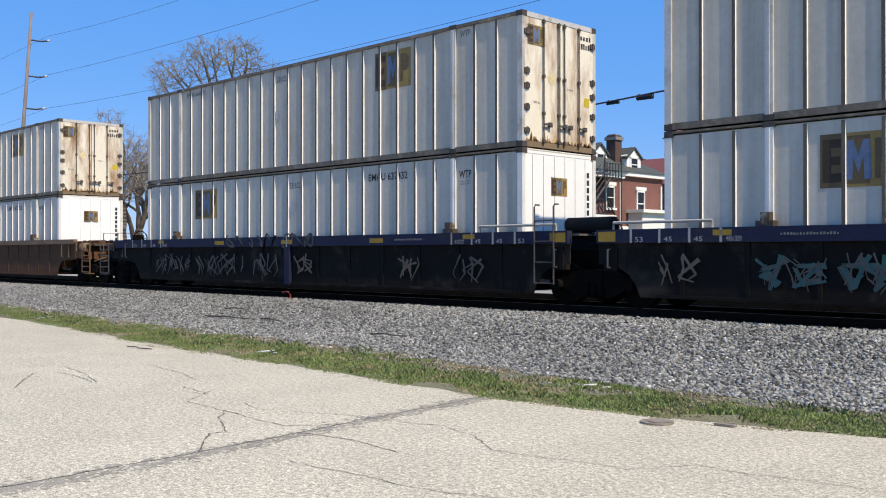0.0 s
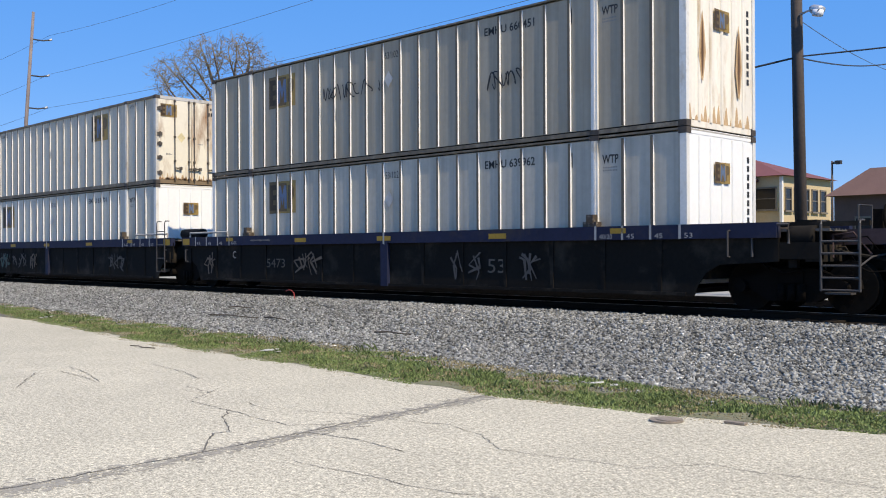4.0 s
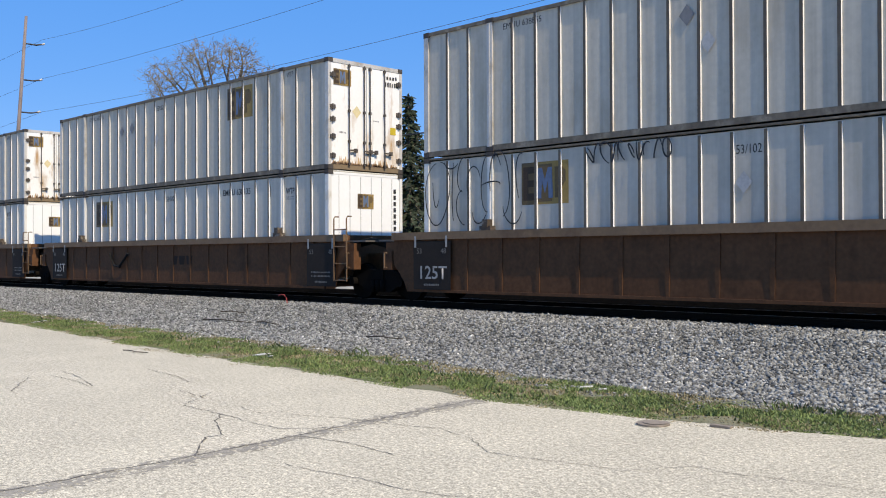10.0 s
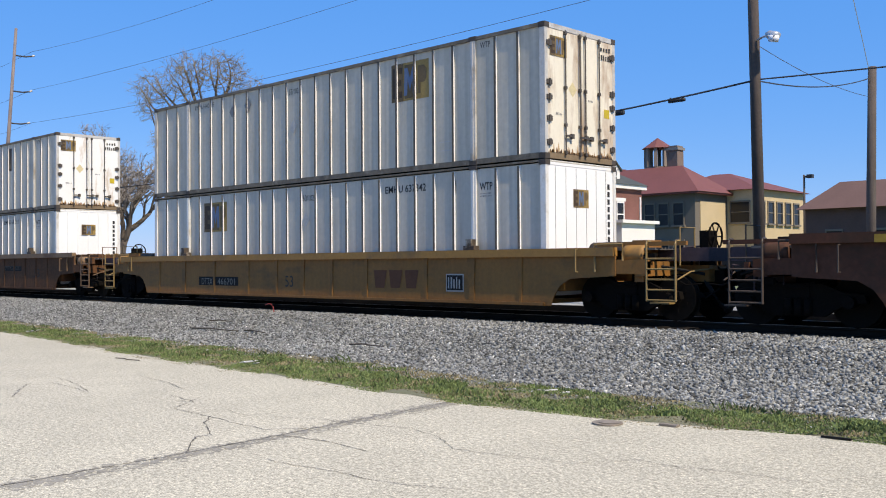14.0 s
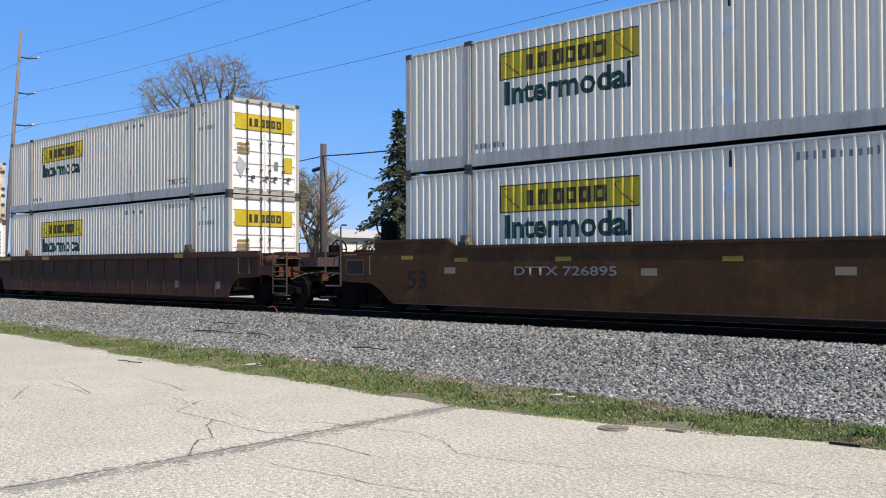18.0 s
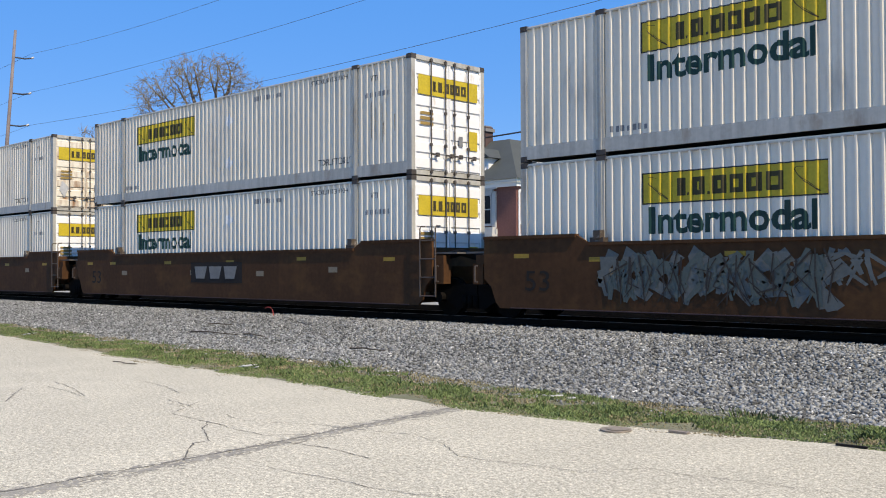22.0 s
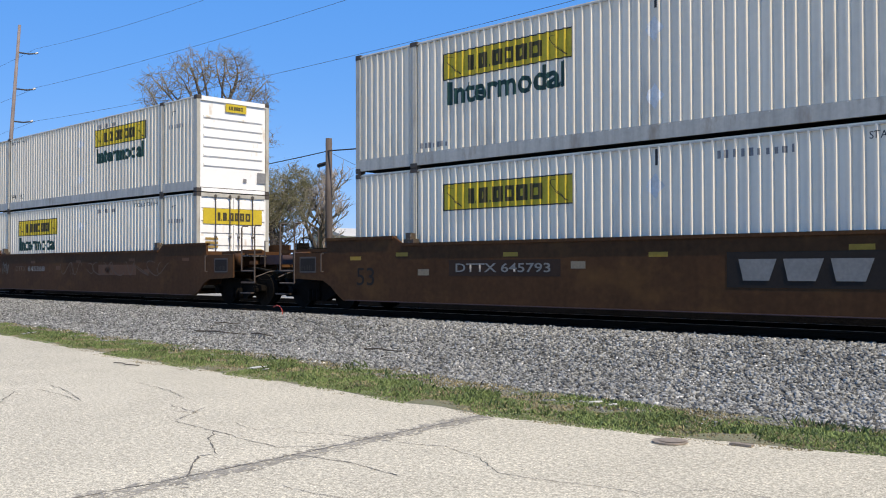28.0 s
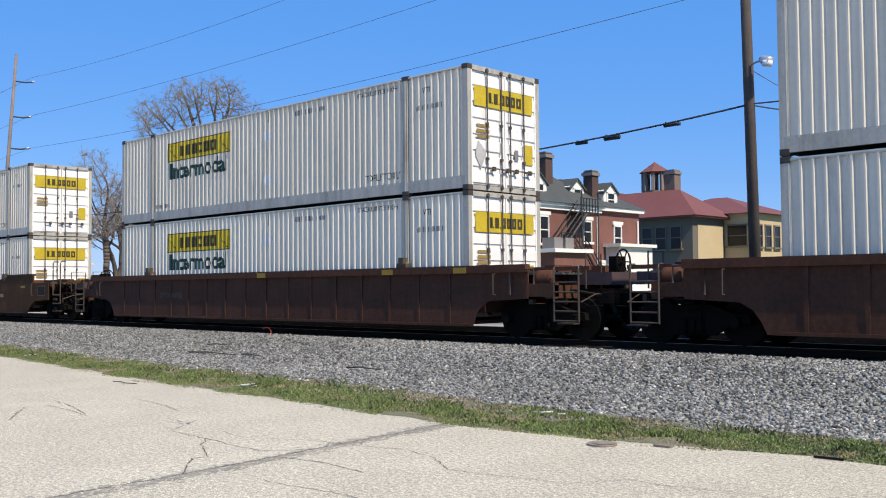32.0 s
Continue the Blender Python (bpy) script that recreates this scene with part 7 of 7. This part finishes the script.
def well_car(label, style, body, chord, top, left, right, along, r):
    """style: ribbed or smooth; left, right: coupler or joint; along: its place on the train."""
    car = empty("well_car", label, "rail car", "well cars of the train")
    low, m = 0.8, M[body]
    ends = {-1: left, 1: right}
    reach = {s: ((9.45 if chord == "navy" else 8.95) if ends[s] == "joint" else 9.9) for s in ends}
    corner = {s: (8.5 if ends[s] == "joint" else 8.3) for s in ends}
    if style == "smooth":
        def tail(s):
            c = corner[s]
            if ends[s] == "joint":
                return [(c, low), (c + 0.12, low + 0.12), (c + 0.25, 1.25), (reach[s], 1.42), (reach[s], top + 0.17)]
            return [(c, low), (c + 0.22, low + 0.12), (c + 0.5, 1.14), (c + 0.8, 1.28), (10.35, 1.33), (10.35, 1.98), (8.95, 1.98), (8.95, top + 0.17)]
        poly = [p for p in tail(1)] + [(6.5, top + 0.17), (6.2, top), (-6.2, top), (-6.5, top + 0.17)] + [(-x, z) for x, z in reversed(tail(-1))]
        for s in (-1, 1):
            if ends[s] == "coupler":
                flag(car, s * 9.72 - 0.34, 1.48, 0.68, 0.4, M["rustbrown_bar"], -1.5, "placard_holder", "framed placard on the car's side")
                flag(car, s * 9.72 - 0.3, 1.52, 0.6, 0.32, M["black_field"], -1.503)
                part("placard", bars(0.48, 0.12, 7, M["grey_blue"], 61, 0.5), None, car, at=pose(s * 9.75 - 0.24, -1.512, 1.54))
        for y0 in (-1.5, 1.44):
            part("side_plate", MB().prism(poly, y0, y0 + 0.06, "y"), m, car)
        # thin paler lip added to draw the light line along the bottom
        part("bottom_lip", MB().box(-8.2, 8.2, -1.535, -1.5, low + 0.005, low + 0.022), M["dust_tan"], car, "pale bottom edge, its line of light put in the colour")
        part("side_lip", MB().box(-6.2, 6.2, -1.53, -1.40, top - 0.05, top + 0.012), m, car)
        for s in (-1, 1):
            a, b = sorted((s * 6.5, s * 8.95))
            part("side_lip", MB().box(a, b, -1.53, -1.38, top + 0.12, top + 0.185), m, car)
    else:
        for y in (-1, 1):
            y0, y1 = sorted((y * 1.53, y * 1.38))
            part("top_chord", MB().box(-reach[-1], reach[1], y0, y1, top - 0.26 if chord == "navy" else top - 0.17, top), M[chord], car)
        def tail(s):
            c = corner[s]
            return [(c, low), (c + 0.1, 1.02), (c + 0.25, 1.22), (min(c + 0.5, reach[s] - 0.05), 1.36), (reach[s], 1.42), (reach[s], top - 0.15)]
        poly = tail(1) + [(-x, z) for x, z in reversed(tail(-1))]
        for y0 in (-1.45, 1.42):
            part("side_plate", MB().prism(poly, y0, y0 + 0.03, "y"), m, car)
        part("bottom_sill", MB().box(-8.15, 8.15, -1.5, -1.36, low, low + 0.06).box(-8.15, 8.15, 1.36, 1.5, low, low + 0.06), m, car)
        n = 16 if chord != "navy" else 13
        places = [-7.6 + k * 15.2 / (n - 1) for k in range(n)]
        if chord == "yellow_chord":
            places = [-7.5, -6.0, -4.3, -2.55, -1.2, 0.0, 1.2, 2.55, 4.65, 6.1, 7.5]
        for x in places:
            wide = 0.09 if abs(abs(x) - 6.1) < 0.4 and chord != "navy" else 0.05
            for y in (-1, 1):
                part("rib", shared(("crib", body, wide, y, top), lambda: stake(wide, y, low + 0.05, top - 0.16).mesh("rib", m)), None, car, at=pose(x, 0, 0))
        if chord == "navy":
            part("middle_post", MB().box(-0.12, 0.12, -1.54, -1.44, low, top - 0.2), M["navy"], car)
    part("well_floor", MB().box(-8.2, 8.2, -1.3, 1.3, 0.84, 0.93), m, car)
    for x in (-LIFT, LIFT):
        g = MB().box(x - 0.16, x + 0.16, -1.47, -1.3, top - 0.02, top + 0.1)
        g.box(x - 0.06, x + 0.1, -1.5, -1.34, top + 0.08, top + 0.24)
        part("container_guide", g, M["guide"], car, "worn steel container guide")
    for s in (-1, 1):
        if ends[s] == "coupler":
            coupler_end(car, s, body, top, style, r, style == "smooth" and s < 0 and ends[1] == "joint")
            truck(car, s * 9.95, along)
        else:
            joint_end(car, s, body, top, r)
            if s > 0:
                truck(car, 9.77, along)
    return car


def blue_marks(car, first, tags, number):
    for x in (-3.6, 3.4):
        flag(car, x, 1.88, 0.5, 0.11, M["ochre_flag"])
    flag(car, -0.25, 1.88, 0.5, 0.11, M["ochre_flag"], -1.54)
    flag(car, -0.03, 1.8, 0.06, 0.28, M["paint_white"], -1.545)
    for s in (-1, 1):
        for k, num in enumerate(("40/20", "45", "45", "53")):
            x = s * (6.5 + 0.62 * k) - 0.2
            flag(car, x - 0.12, 1.82, 0.05, 0.27, M["paint_white"])
            words(car, num, x, 1.84, 0.3 if k == 0 else 0.17, 0.09, M["paint_white"])
        flag(car, s * 6.75 - 0.2, 1.94, 0.36, 0.1, M["ochre_flag"])
    part("lettering", bars(1.0, 0.045, 18, M["stencil_grey"], 21, 0.25), None, car, at=pose(-5.7 if first else 4.3, -1.535, 1.93))
    for x, w, seed, key in tags:
        thick = 0.075 if key == "paint_teal" else 0.04
        part("sprayed_letters", mural(w, 0.66, max(2, int(w / 0.36)), M[key], seed, thick), None, car, "sprayed tag", at=pose(x, -1.522, 0.98))
        if key == "paint_teal":
            part("sprayed_letters", mural(w, 0.66, 3, M["tag_dim"], seed + 40, 0.022), None, car, at=pose(x, -1.53, 0.98))
    if number:
        words(car, number, -5.0, 1.2, 0.85, 0.24, M["grey_ink"], -1.45)
        words(car, "53", 3.3, 1.15, 0.5, 0.3, M["grey_ink"], -1.45)
        words(car, "C", -6.6, 1.45, 0.17, 0.2, M["paint_white"], -1.52)


def plain_sign(car, x, z, w, h, field, shape, y=-1.503):
    """Three plain blocks in place of a company's sign, on a field of their own or on the bare plate."""
    if field:
        flag(car, x, z, w, h, M[field], y, "sign_panel")
    g = MB()
    for k in range(3):
        a = x + w * (0.08 + 0.29 * k)
        g.quad((a + 0.03 * w, 0, z + 0.2 * h), (a + 0.2 * w, 0, z + 0.2 * h), (a + 0.25 * w, 0, z + 0.8 * h), (a + 0.0 * w, 0, z + 0.8 * h))
    part("sign_shape", g, M[shape], car, at=pose(0, y - 0.009, 0))


def smooth_marks(car, number, sign_x, number_x, r, field=True, worn=False):
    y = -1.5
    if number and field:
        flag(car, number_x - 0.1, 1.42, 3.05, 0.34, M["ghost_dark"], y)
    if number:
        words(car, number, number_x + 0.1, 1.5, 2.6, 0.19, M["stencil_light"], y, 0.012)
    if sign_x is not None:
        plain_sign(car, sign_x, 1.25, 2.7, 0.6, "black_field", "stencil_light")
    words(car, "53", -7.8, 1.18, 0.64, 0.42, M["black_field"], y)
    for x in (-8.3, -6.4, -3.2, 0.6, 4.1, 7.6):
        flag(car, x + r.uniform(-0.3, 0.3), 1.82 + r.uniform(-0.05, 0.05), 0.4, 0.09, M["brown_ghost" if worn else "ochre_flag"], y)
    for x in (-6.1, -1.5, 2.3, 5.6):
        flag(car, x + r.uniform(-0.5, 0.5), 1.5 + r.uniform(-0.08, 0.08), 0.35, 0.14, M["brown_ghost" if worn else "tan_patch"], y)


def panel_marks(car, ends):
    """Black stencil panels with the load class at the ends of the brown three-unit car."""
    for s in ends:
        x = 7.45 if s > 0 else -8.2
        flag(car, x, 0.86, 1.2, 1.1, M["black_field"], -1.522, "stencil_panel", "black stencil panel")
        words(car, "53", x + 0.12, 1.68, 0.16, 0.12, M["stencil_grey"], -1.53)
        words(car, "48", x + 0.9, 1.68, 0.16, 0.12, M["stencil_grey"], -1.53)
        if s < 0:
            words(car, "125T", x + 0.24, 1.1, 0.85, 0.3, M["paint_white"], -1.53, 0.01)
        else:
            part("lettering", bars(0.8, 0.04, 14, M["stencil_grey"], 31, 0.2), None, car, at=pose(x + 0.2, -1.532, 1.2))
            part("lettering", bars(0.8, 0.04, 14, M["stencil_grey"], 32, 0.2), None, car, at=pose(x + 0.2, -1.532, 1.1))
        part("lettering", bars(0.5, 0.05, 9, M["stencil_grey"], 33, 0.2), None, car, at=pose(x + 0.35, -1.532, 0.95))
        flag(car, x + 0.05, 1.82, 0.06, 0.26, M["paint_white"], -1.54)
        flag(car, x + 1.05, 1.82, 0.06, 0.26, M["paint_white"], -1.54)


# ---- the train, front to back: where each stack's left end stands at the start ----
V = 8.85
rt = random.Random(7)
riding = []                      # (thing, distance along, height)


def ride(thing, x, z=0.0):
    riding.append((thing, x, z))
    return thing


FLOOR, STACK = 0.985, 2.905
LEFTS = [-52.8, -29.7, -10.1, 9.5, 32.9, 52.4, 72.1, 95.6, 118.95, 142.75, 162.3, 181.8, 205.6, 229.05, 252.8, 276.3]
MID = [x + HL for x in LEFTS]
UP = "silver-grey ribbed container stacked on top, ochre sign"
LOW = "white ribbed container in rail well, ochre sign"
plate = [  # upper: end material, number; lower: ribbed nose, number; marks
    ("door_rust", "EMHU 535271", True, "EMHU 637210", (), ()),
    ("door_rust", "EMHU 636571", False, "EMHU 637432", (), ()),
    ("door_rust", "EMHU 640233", True, "EMHU 635701", (), ()),
    (None, "EMHU 660451", True, "EMHU 639962", (("tag", -2.6, 1.6, 2.2, 9), ("tag", 3.2, 1.2, 1.0, 5)), ()),
    ("door_light", "EMHU 660781", False, "EMHU 637900", (), ()),
    ("door_light", "EMHU 635426", False, "EMHU 638135", (("diamond", -3.2, 2.0, 0.18, 0), ("diamond", -2.5, 2.05, 0.2, 0)), ()),
    ("door_light", "EMHU 638855", True, "EMHU 639311", (("diamond", -1.2, 2.1, 0.2, 0), ("slot", 0, 0, 0, 0)), (("spray", -8.02, 1.27, 3.1, 5), ("tag", -3.45, 2.42, 1.95, 10))),
    ("door_rust", "EMHU 640135", False, "EMHU 637342", (("diamond", -3.6, 2.3, 0.18, 0), ("diamond", -2.8, 2.4, 0.22, 0)), ()),
]
for i, (end, num_up, nose_ribs, num_low, marks_up, marks_low) in enumerate(plate):
    if end is None:
        c = ribbed_container("grimy tan ribbed container stacked nose first, rust-streaked", M["alu_tan"], M["nose_rust"], num_up, False, rt, True, marks_up)
    else:
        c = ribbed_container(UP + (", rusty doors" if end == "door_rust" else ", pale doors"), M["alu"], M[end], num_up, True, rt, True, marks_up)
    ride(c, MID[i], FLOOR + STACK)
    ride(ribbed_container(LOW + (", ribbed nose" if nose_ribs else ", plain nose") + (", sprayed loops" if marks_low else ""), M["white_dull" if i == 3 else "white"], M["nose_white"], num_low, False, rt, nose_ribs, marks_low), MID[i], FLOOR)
J_UP = "white pressed-steel container stacked on top, yellow sign, barred doors"
J_LOW = "white pressed-steel container in a rail car's well, yellow sign"
for i in range(8, 16):
    front = i == 12
    rusty = i == 9
    upper = ride(pressed_container("white pressed-steel container stacked nose first, yellow sign" if front else J_UP + (", rusty" if rusty else ""), M["steel_white"], M["door_rust" if rusty else "door_clean"], rt, front, True, not front), MID[i], FLOOR + STACK)
    if i == 10:
        for k in range(6):
            x, z0, h = 6.6 + 0.17 * k + rt.uniform(-0.04, 0.04), rt.uniform(0.7, 1.3), rt.uniform(0.3, 1.1)
            run = MB().quad((0.012, 0, 0), (0.03, 0, 0.05), (rt.uniform(0.02, 0.035), 0, h), (0.005, 0, h * 0.9)).mesh("rust_run", M["rust_pale" if k % 3 else "rust_mid"])
            part("rust_run", draped(("run", k), run, x, z0), None, upper, "brown rust run down the side")
    ride(pressed_container(J_LOW, M["steel_bright"], M["door_clean"], rt, False, i != 13, True), MID[i], FLOOR)

C, JN = "coupler", "joint"
DARK = "charcoal rail well car with navy top chord and sprayed tags"
car = ride(well_car("brown ribbed rail well car, weathered", "ribbed", "brown", "brown_chord", 2.15, JN, C, MID[0], rt), MID[0])
car = ride(well_car(DARK, "ribbed", "charcoal", "navy", 2.08, C, JN, MID[1], rt), MID[1])
blue_marks(car, False, ((-7.2, 2.2, 3, "tag_dim"), (-4.6, 2.4, 4, "tag_dim"), (-1.6, 1.1, 5, "tag_dim"), (0.4, 0.7, 6, "grey_ink"), (4.5, 0.6, 16, "grey_ink"), (6.3, 0.9, 7, "tag_dim")), "")
spray(car, strokes(4.2, 0.36, 9, M["tag_dim"], 18, 0.07), pose(-3.0, -1.537, 1.8), "sprayed pale strokes on the chord")
car = ride(well_car(DARK, "ribbed", "charcoal", "navy", 2.08, JN, JN, MID[2], rt), MID[2])
blue_marks(car, True, ((-8.0, 0.7, 8, "grey_ink"), (-6.0, 1.0, 9, "paint_teal"), (-4.75, 1.0, 10, "paint_teal"), (-3.3, 1.3, 12, "tag_dim"), (-1.6, 0.6, 13, "grey_ink"), (5.2, 1.1, 14, "tag_dim")), "")
car = ride(well_car(DARK, "ribbed", "charcoal", "navy", 2.08, JN, C, MID[3], rt), MID[3])
blue_marks(car, True, ((-8.2, 0.6, 15, "grey_ink"), (-3.6, 1.1, 17, "grey_ink"), (2.3, 0.9, 19, "tag_dim"), (4.3, 0.5, 20, "tag_dim")), "5473")
BROWN = "brown ribbed rail well car with black stencil panels"
for i, (a, b) in ((4, (C, JN)), (5, (JN, JN)), (6, (JN, C))):
    car = ride(well_car(BROWN, "ribbed", "brown", "brown_chord", 2.17, a, b, MID[i], rt), MID[i])
    panel_marks(car, [s for s, e in ((-1, a), (1, b)) if e == JN])
    if i == 4:
        flag(car, -5.5, 1.52, 1.75, 0.2, M["black_field"], -1.45)
        words(car, "DTTX 786213", -5.4, 1.55, 1.55, 0.15, M["grey_ink"], -1.455)
    if i == 5:
        part("lashing_chain", MB().tube([(-3.6, -1.53, 1.75), (-3.3, -1.53, 1.35), (-2.9, -1.53, 1.3), (-2.3, -1.53, 1.75)], 0.04, 6), M["black"], car, "hanging black chain")
        plain_sign(car, 0.3, 1.3, 1.5, 0.45, "", "ghost_dark", -1.446)
    if i == 6:
        flag(car, 3.5, 1.5, 1.75, 0.2, M["black_field"], -1.45)
        words(car, "DTTX 786213", 3.6, 1.55, 1.55, 0.15, M["grey_ink"], -1.455)
        words(car, "53", 6.45, 1.25, 0.5, 0.34, M["grey_blue"], -1.45)
car = ride(well_car("ochre yellow ribbed rail well car, weathered", "ribbed", "yellowcar", "yellow_chord", 1.98, C, C, MID[7], rt), MID[7])
flag(car, -5.15, 1.08, 2.1, 0.26, M["black_field"], -1.45)
words(car, "DTTX", -4.98, 1.11, 0.58, 0.18, M["stencil_light"], -1.455)
words(car, "466701", -4.12, 1.11, 0.9, 0.18, M["stencil_light"], -1.455)
words(car, "53", -0.8, 1.08, 0.36, 0.3, M["ink"], -1.45)
plain_sign(car, 2.68, 0.96, 1.9, 0.72, "", "faded_red", -1.448)
flag(car, 5.3, 1.05, 0.55, 0.4, M["paint_white"], -1.45)
flag(car, 5.33, 1.08, 0.49, 0.34, M["black_field"], -1.453)
part("lettering", bars(0.42, 0.26, 5, M["paint_white"], 41, 0.4), None, car, at=pose(5.37, -1.462, 1.12))
DK = "dark brown ribbed rail well car with yellow flashes"
for i, b in ((8, C), (14, C), (15, C)):
    car = ride(well_car(DK, "ribbed", "darkbrown", "darkbrown", 2.15, C, b, MID[i], rt), MID[i])
    for x, w in ((-8.5, 1.1), (-4.4, 0.6), (5.4, 0.5)) if i == 8 else ((0.2, 0.4), (5.4, 0.4), (7.8, 0.4)):
        flag(car, x, 1.98, w, 0.13, M["ochre_flag"])
    for x in (5.3, 7.6) if i == 8 else ():
        flag(car, x, 1.05, 0.28, 0.22, M["tan_patch"], -1.45)
    if i == 14:
        words(car, "DTTX 469950", -5.2, 1.42, 1.3, 0.16, M["grey_ink"], -1.452)
SM = "smooth rust-brown rail well car with yellow flashes"
for i, a, b, num, sign_x, num_x in ((9, C, JN, "DTTX 726895", None, -4.6), (10, JN, JN, "", -1.35, 0), (11, JN, C, "DTTX 726895", None, 1.9), (12, C, C, "", None, 0), (13, C, C, "DTTX 645793", 1.9, -4.6)):
    car = ride(well_car(SM + (" and sprayed lettering" if i in (11, 12) else ""), "smooth", "rustbrown", "rustbrown", 2.15, a, b, MID[i], rt), MID[i])
    smooth_marks(car, num, sign_x, num_x, rt, i in (11, 13), i == 12)
    if i == 11:
        part("sprayed_letters", mural(4.7, 1.12, 9, M["paint_silver"], 51, 0.16), None, car, "dense silver sprayed lettering", at=pose(-5.85, -1.506, 0.92))
        part("sprayed_letters", mural(4.3, 1.0, 11, M["paint_sage"], 52, 0.09), None, car, at=pose(-5.7, -1.518, 0.98))
        part("sprayed_letters", mural(4.5, 1.05, 12, M["grey_blue"], 57, 0.022), None, car, at=pose(-5.75, -1.530, 0.95))
        part("sprayed_letters", mural(1.1, 0.7, 3, M["paint_silver"], 53, 0.06), None, car, at=pose(-1.55, -1.508, 1.35))
        spray(car, arcs(2.7, 1.12, BULGE, M["ghost_dark"], 0.42), pose(4.9, -1.503, 0.94), "dark fill of sprayed letters")
        spray(car, arcs(2.7, 1.12, BULGED, M["stencil_grey"], 0.045), pose(4.9, -1.507, 0.94), "silver outline of sprayed letters")
    if i == 12:
        words(car, "DTTX", -4.75, 1.5, 0.95, 0.19, M["faint_spray"], -1.5, 0.012)
        words(car, "645368", -3.6, 1.5, 1.5, 0.19, M["stencil_light"], -1.5, 0.012)
        spray(car, strokes(0.6, 0.5, 5, M["paint_silver"], 55, 0.025), pose(-6.05, -1.504, 1.36))
        spray(car, strokes(7.6, 0.5, 10, M["faint_spray"], 56, 0.04), pose(-0.6, -1.504, 1.35), "faint sprayed loops")
        flag(car, 2.2, 1.38, 2.6, 0.34, M["brown_ghost"], -1.5, "worn_patch")


# ---- what moves ----
def motions():
    for thing, x, z in riding:
        walk(thing, [(t, pose(x - V * t, YC, z)) for t in (0, 8, 16, 24, 32)])
    step, turn = 2 / FPS, math.degrees(V / WHEEL)
    for wheel, dx, x in wheels:
        # a wheel is turning all along; its turns are keyed while it passes
        t0 = max(0.0, (x - 1) / V)
        t1 = min(32.0, (x + 44) / V)
        first, last = int(t0 / step), int(t1 / step)
        rows = [] if first == 0 else [(0.0, pose(dx, 0, RAIL + WHEEL))]
        if last > first:
            rows += [(k * step, pose(dx, 0, RAIL + WHEEL, 0, -turn * (k - first) * step, 0)) for k in range(first, last + 1)]
        if not rows or rows[-1][0] < 31.99:
            rows.append((32.0, rows[-1][1] if rows else pose(dx, 0, RAIL + WHEEL)))
        walk(wheel, rows)


motions()
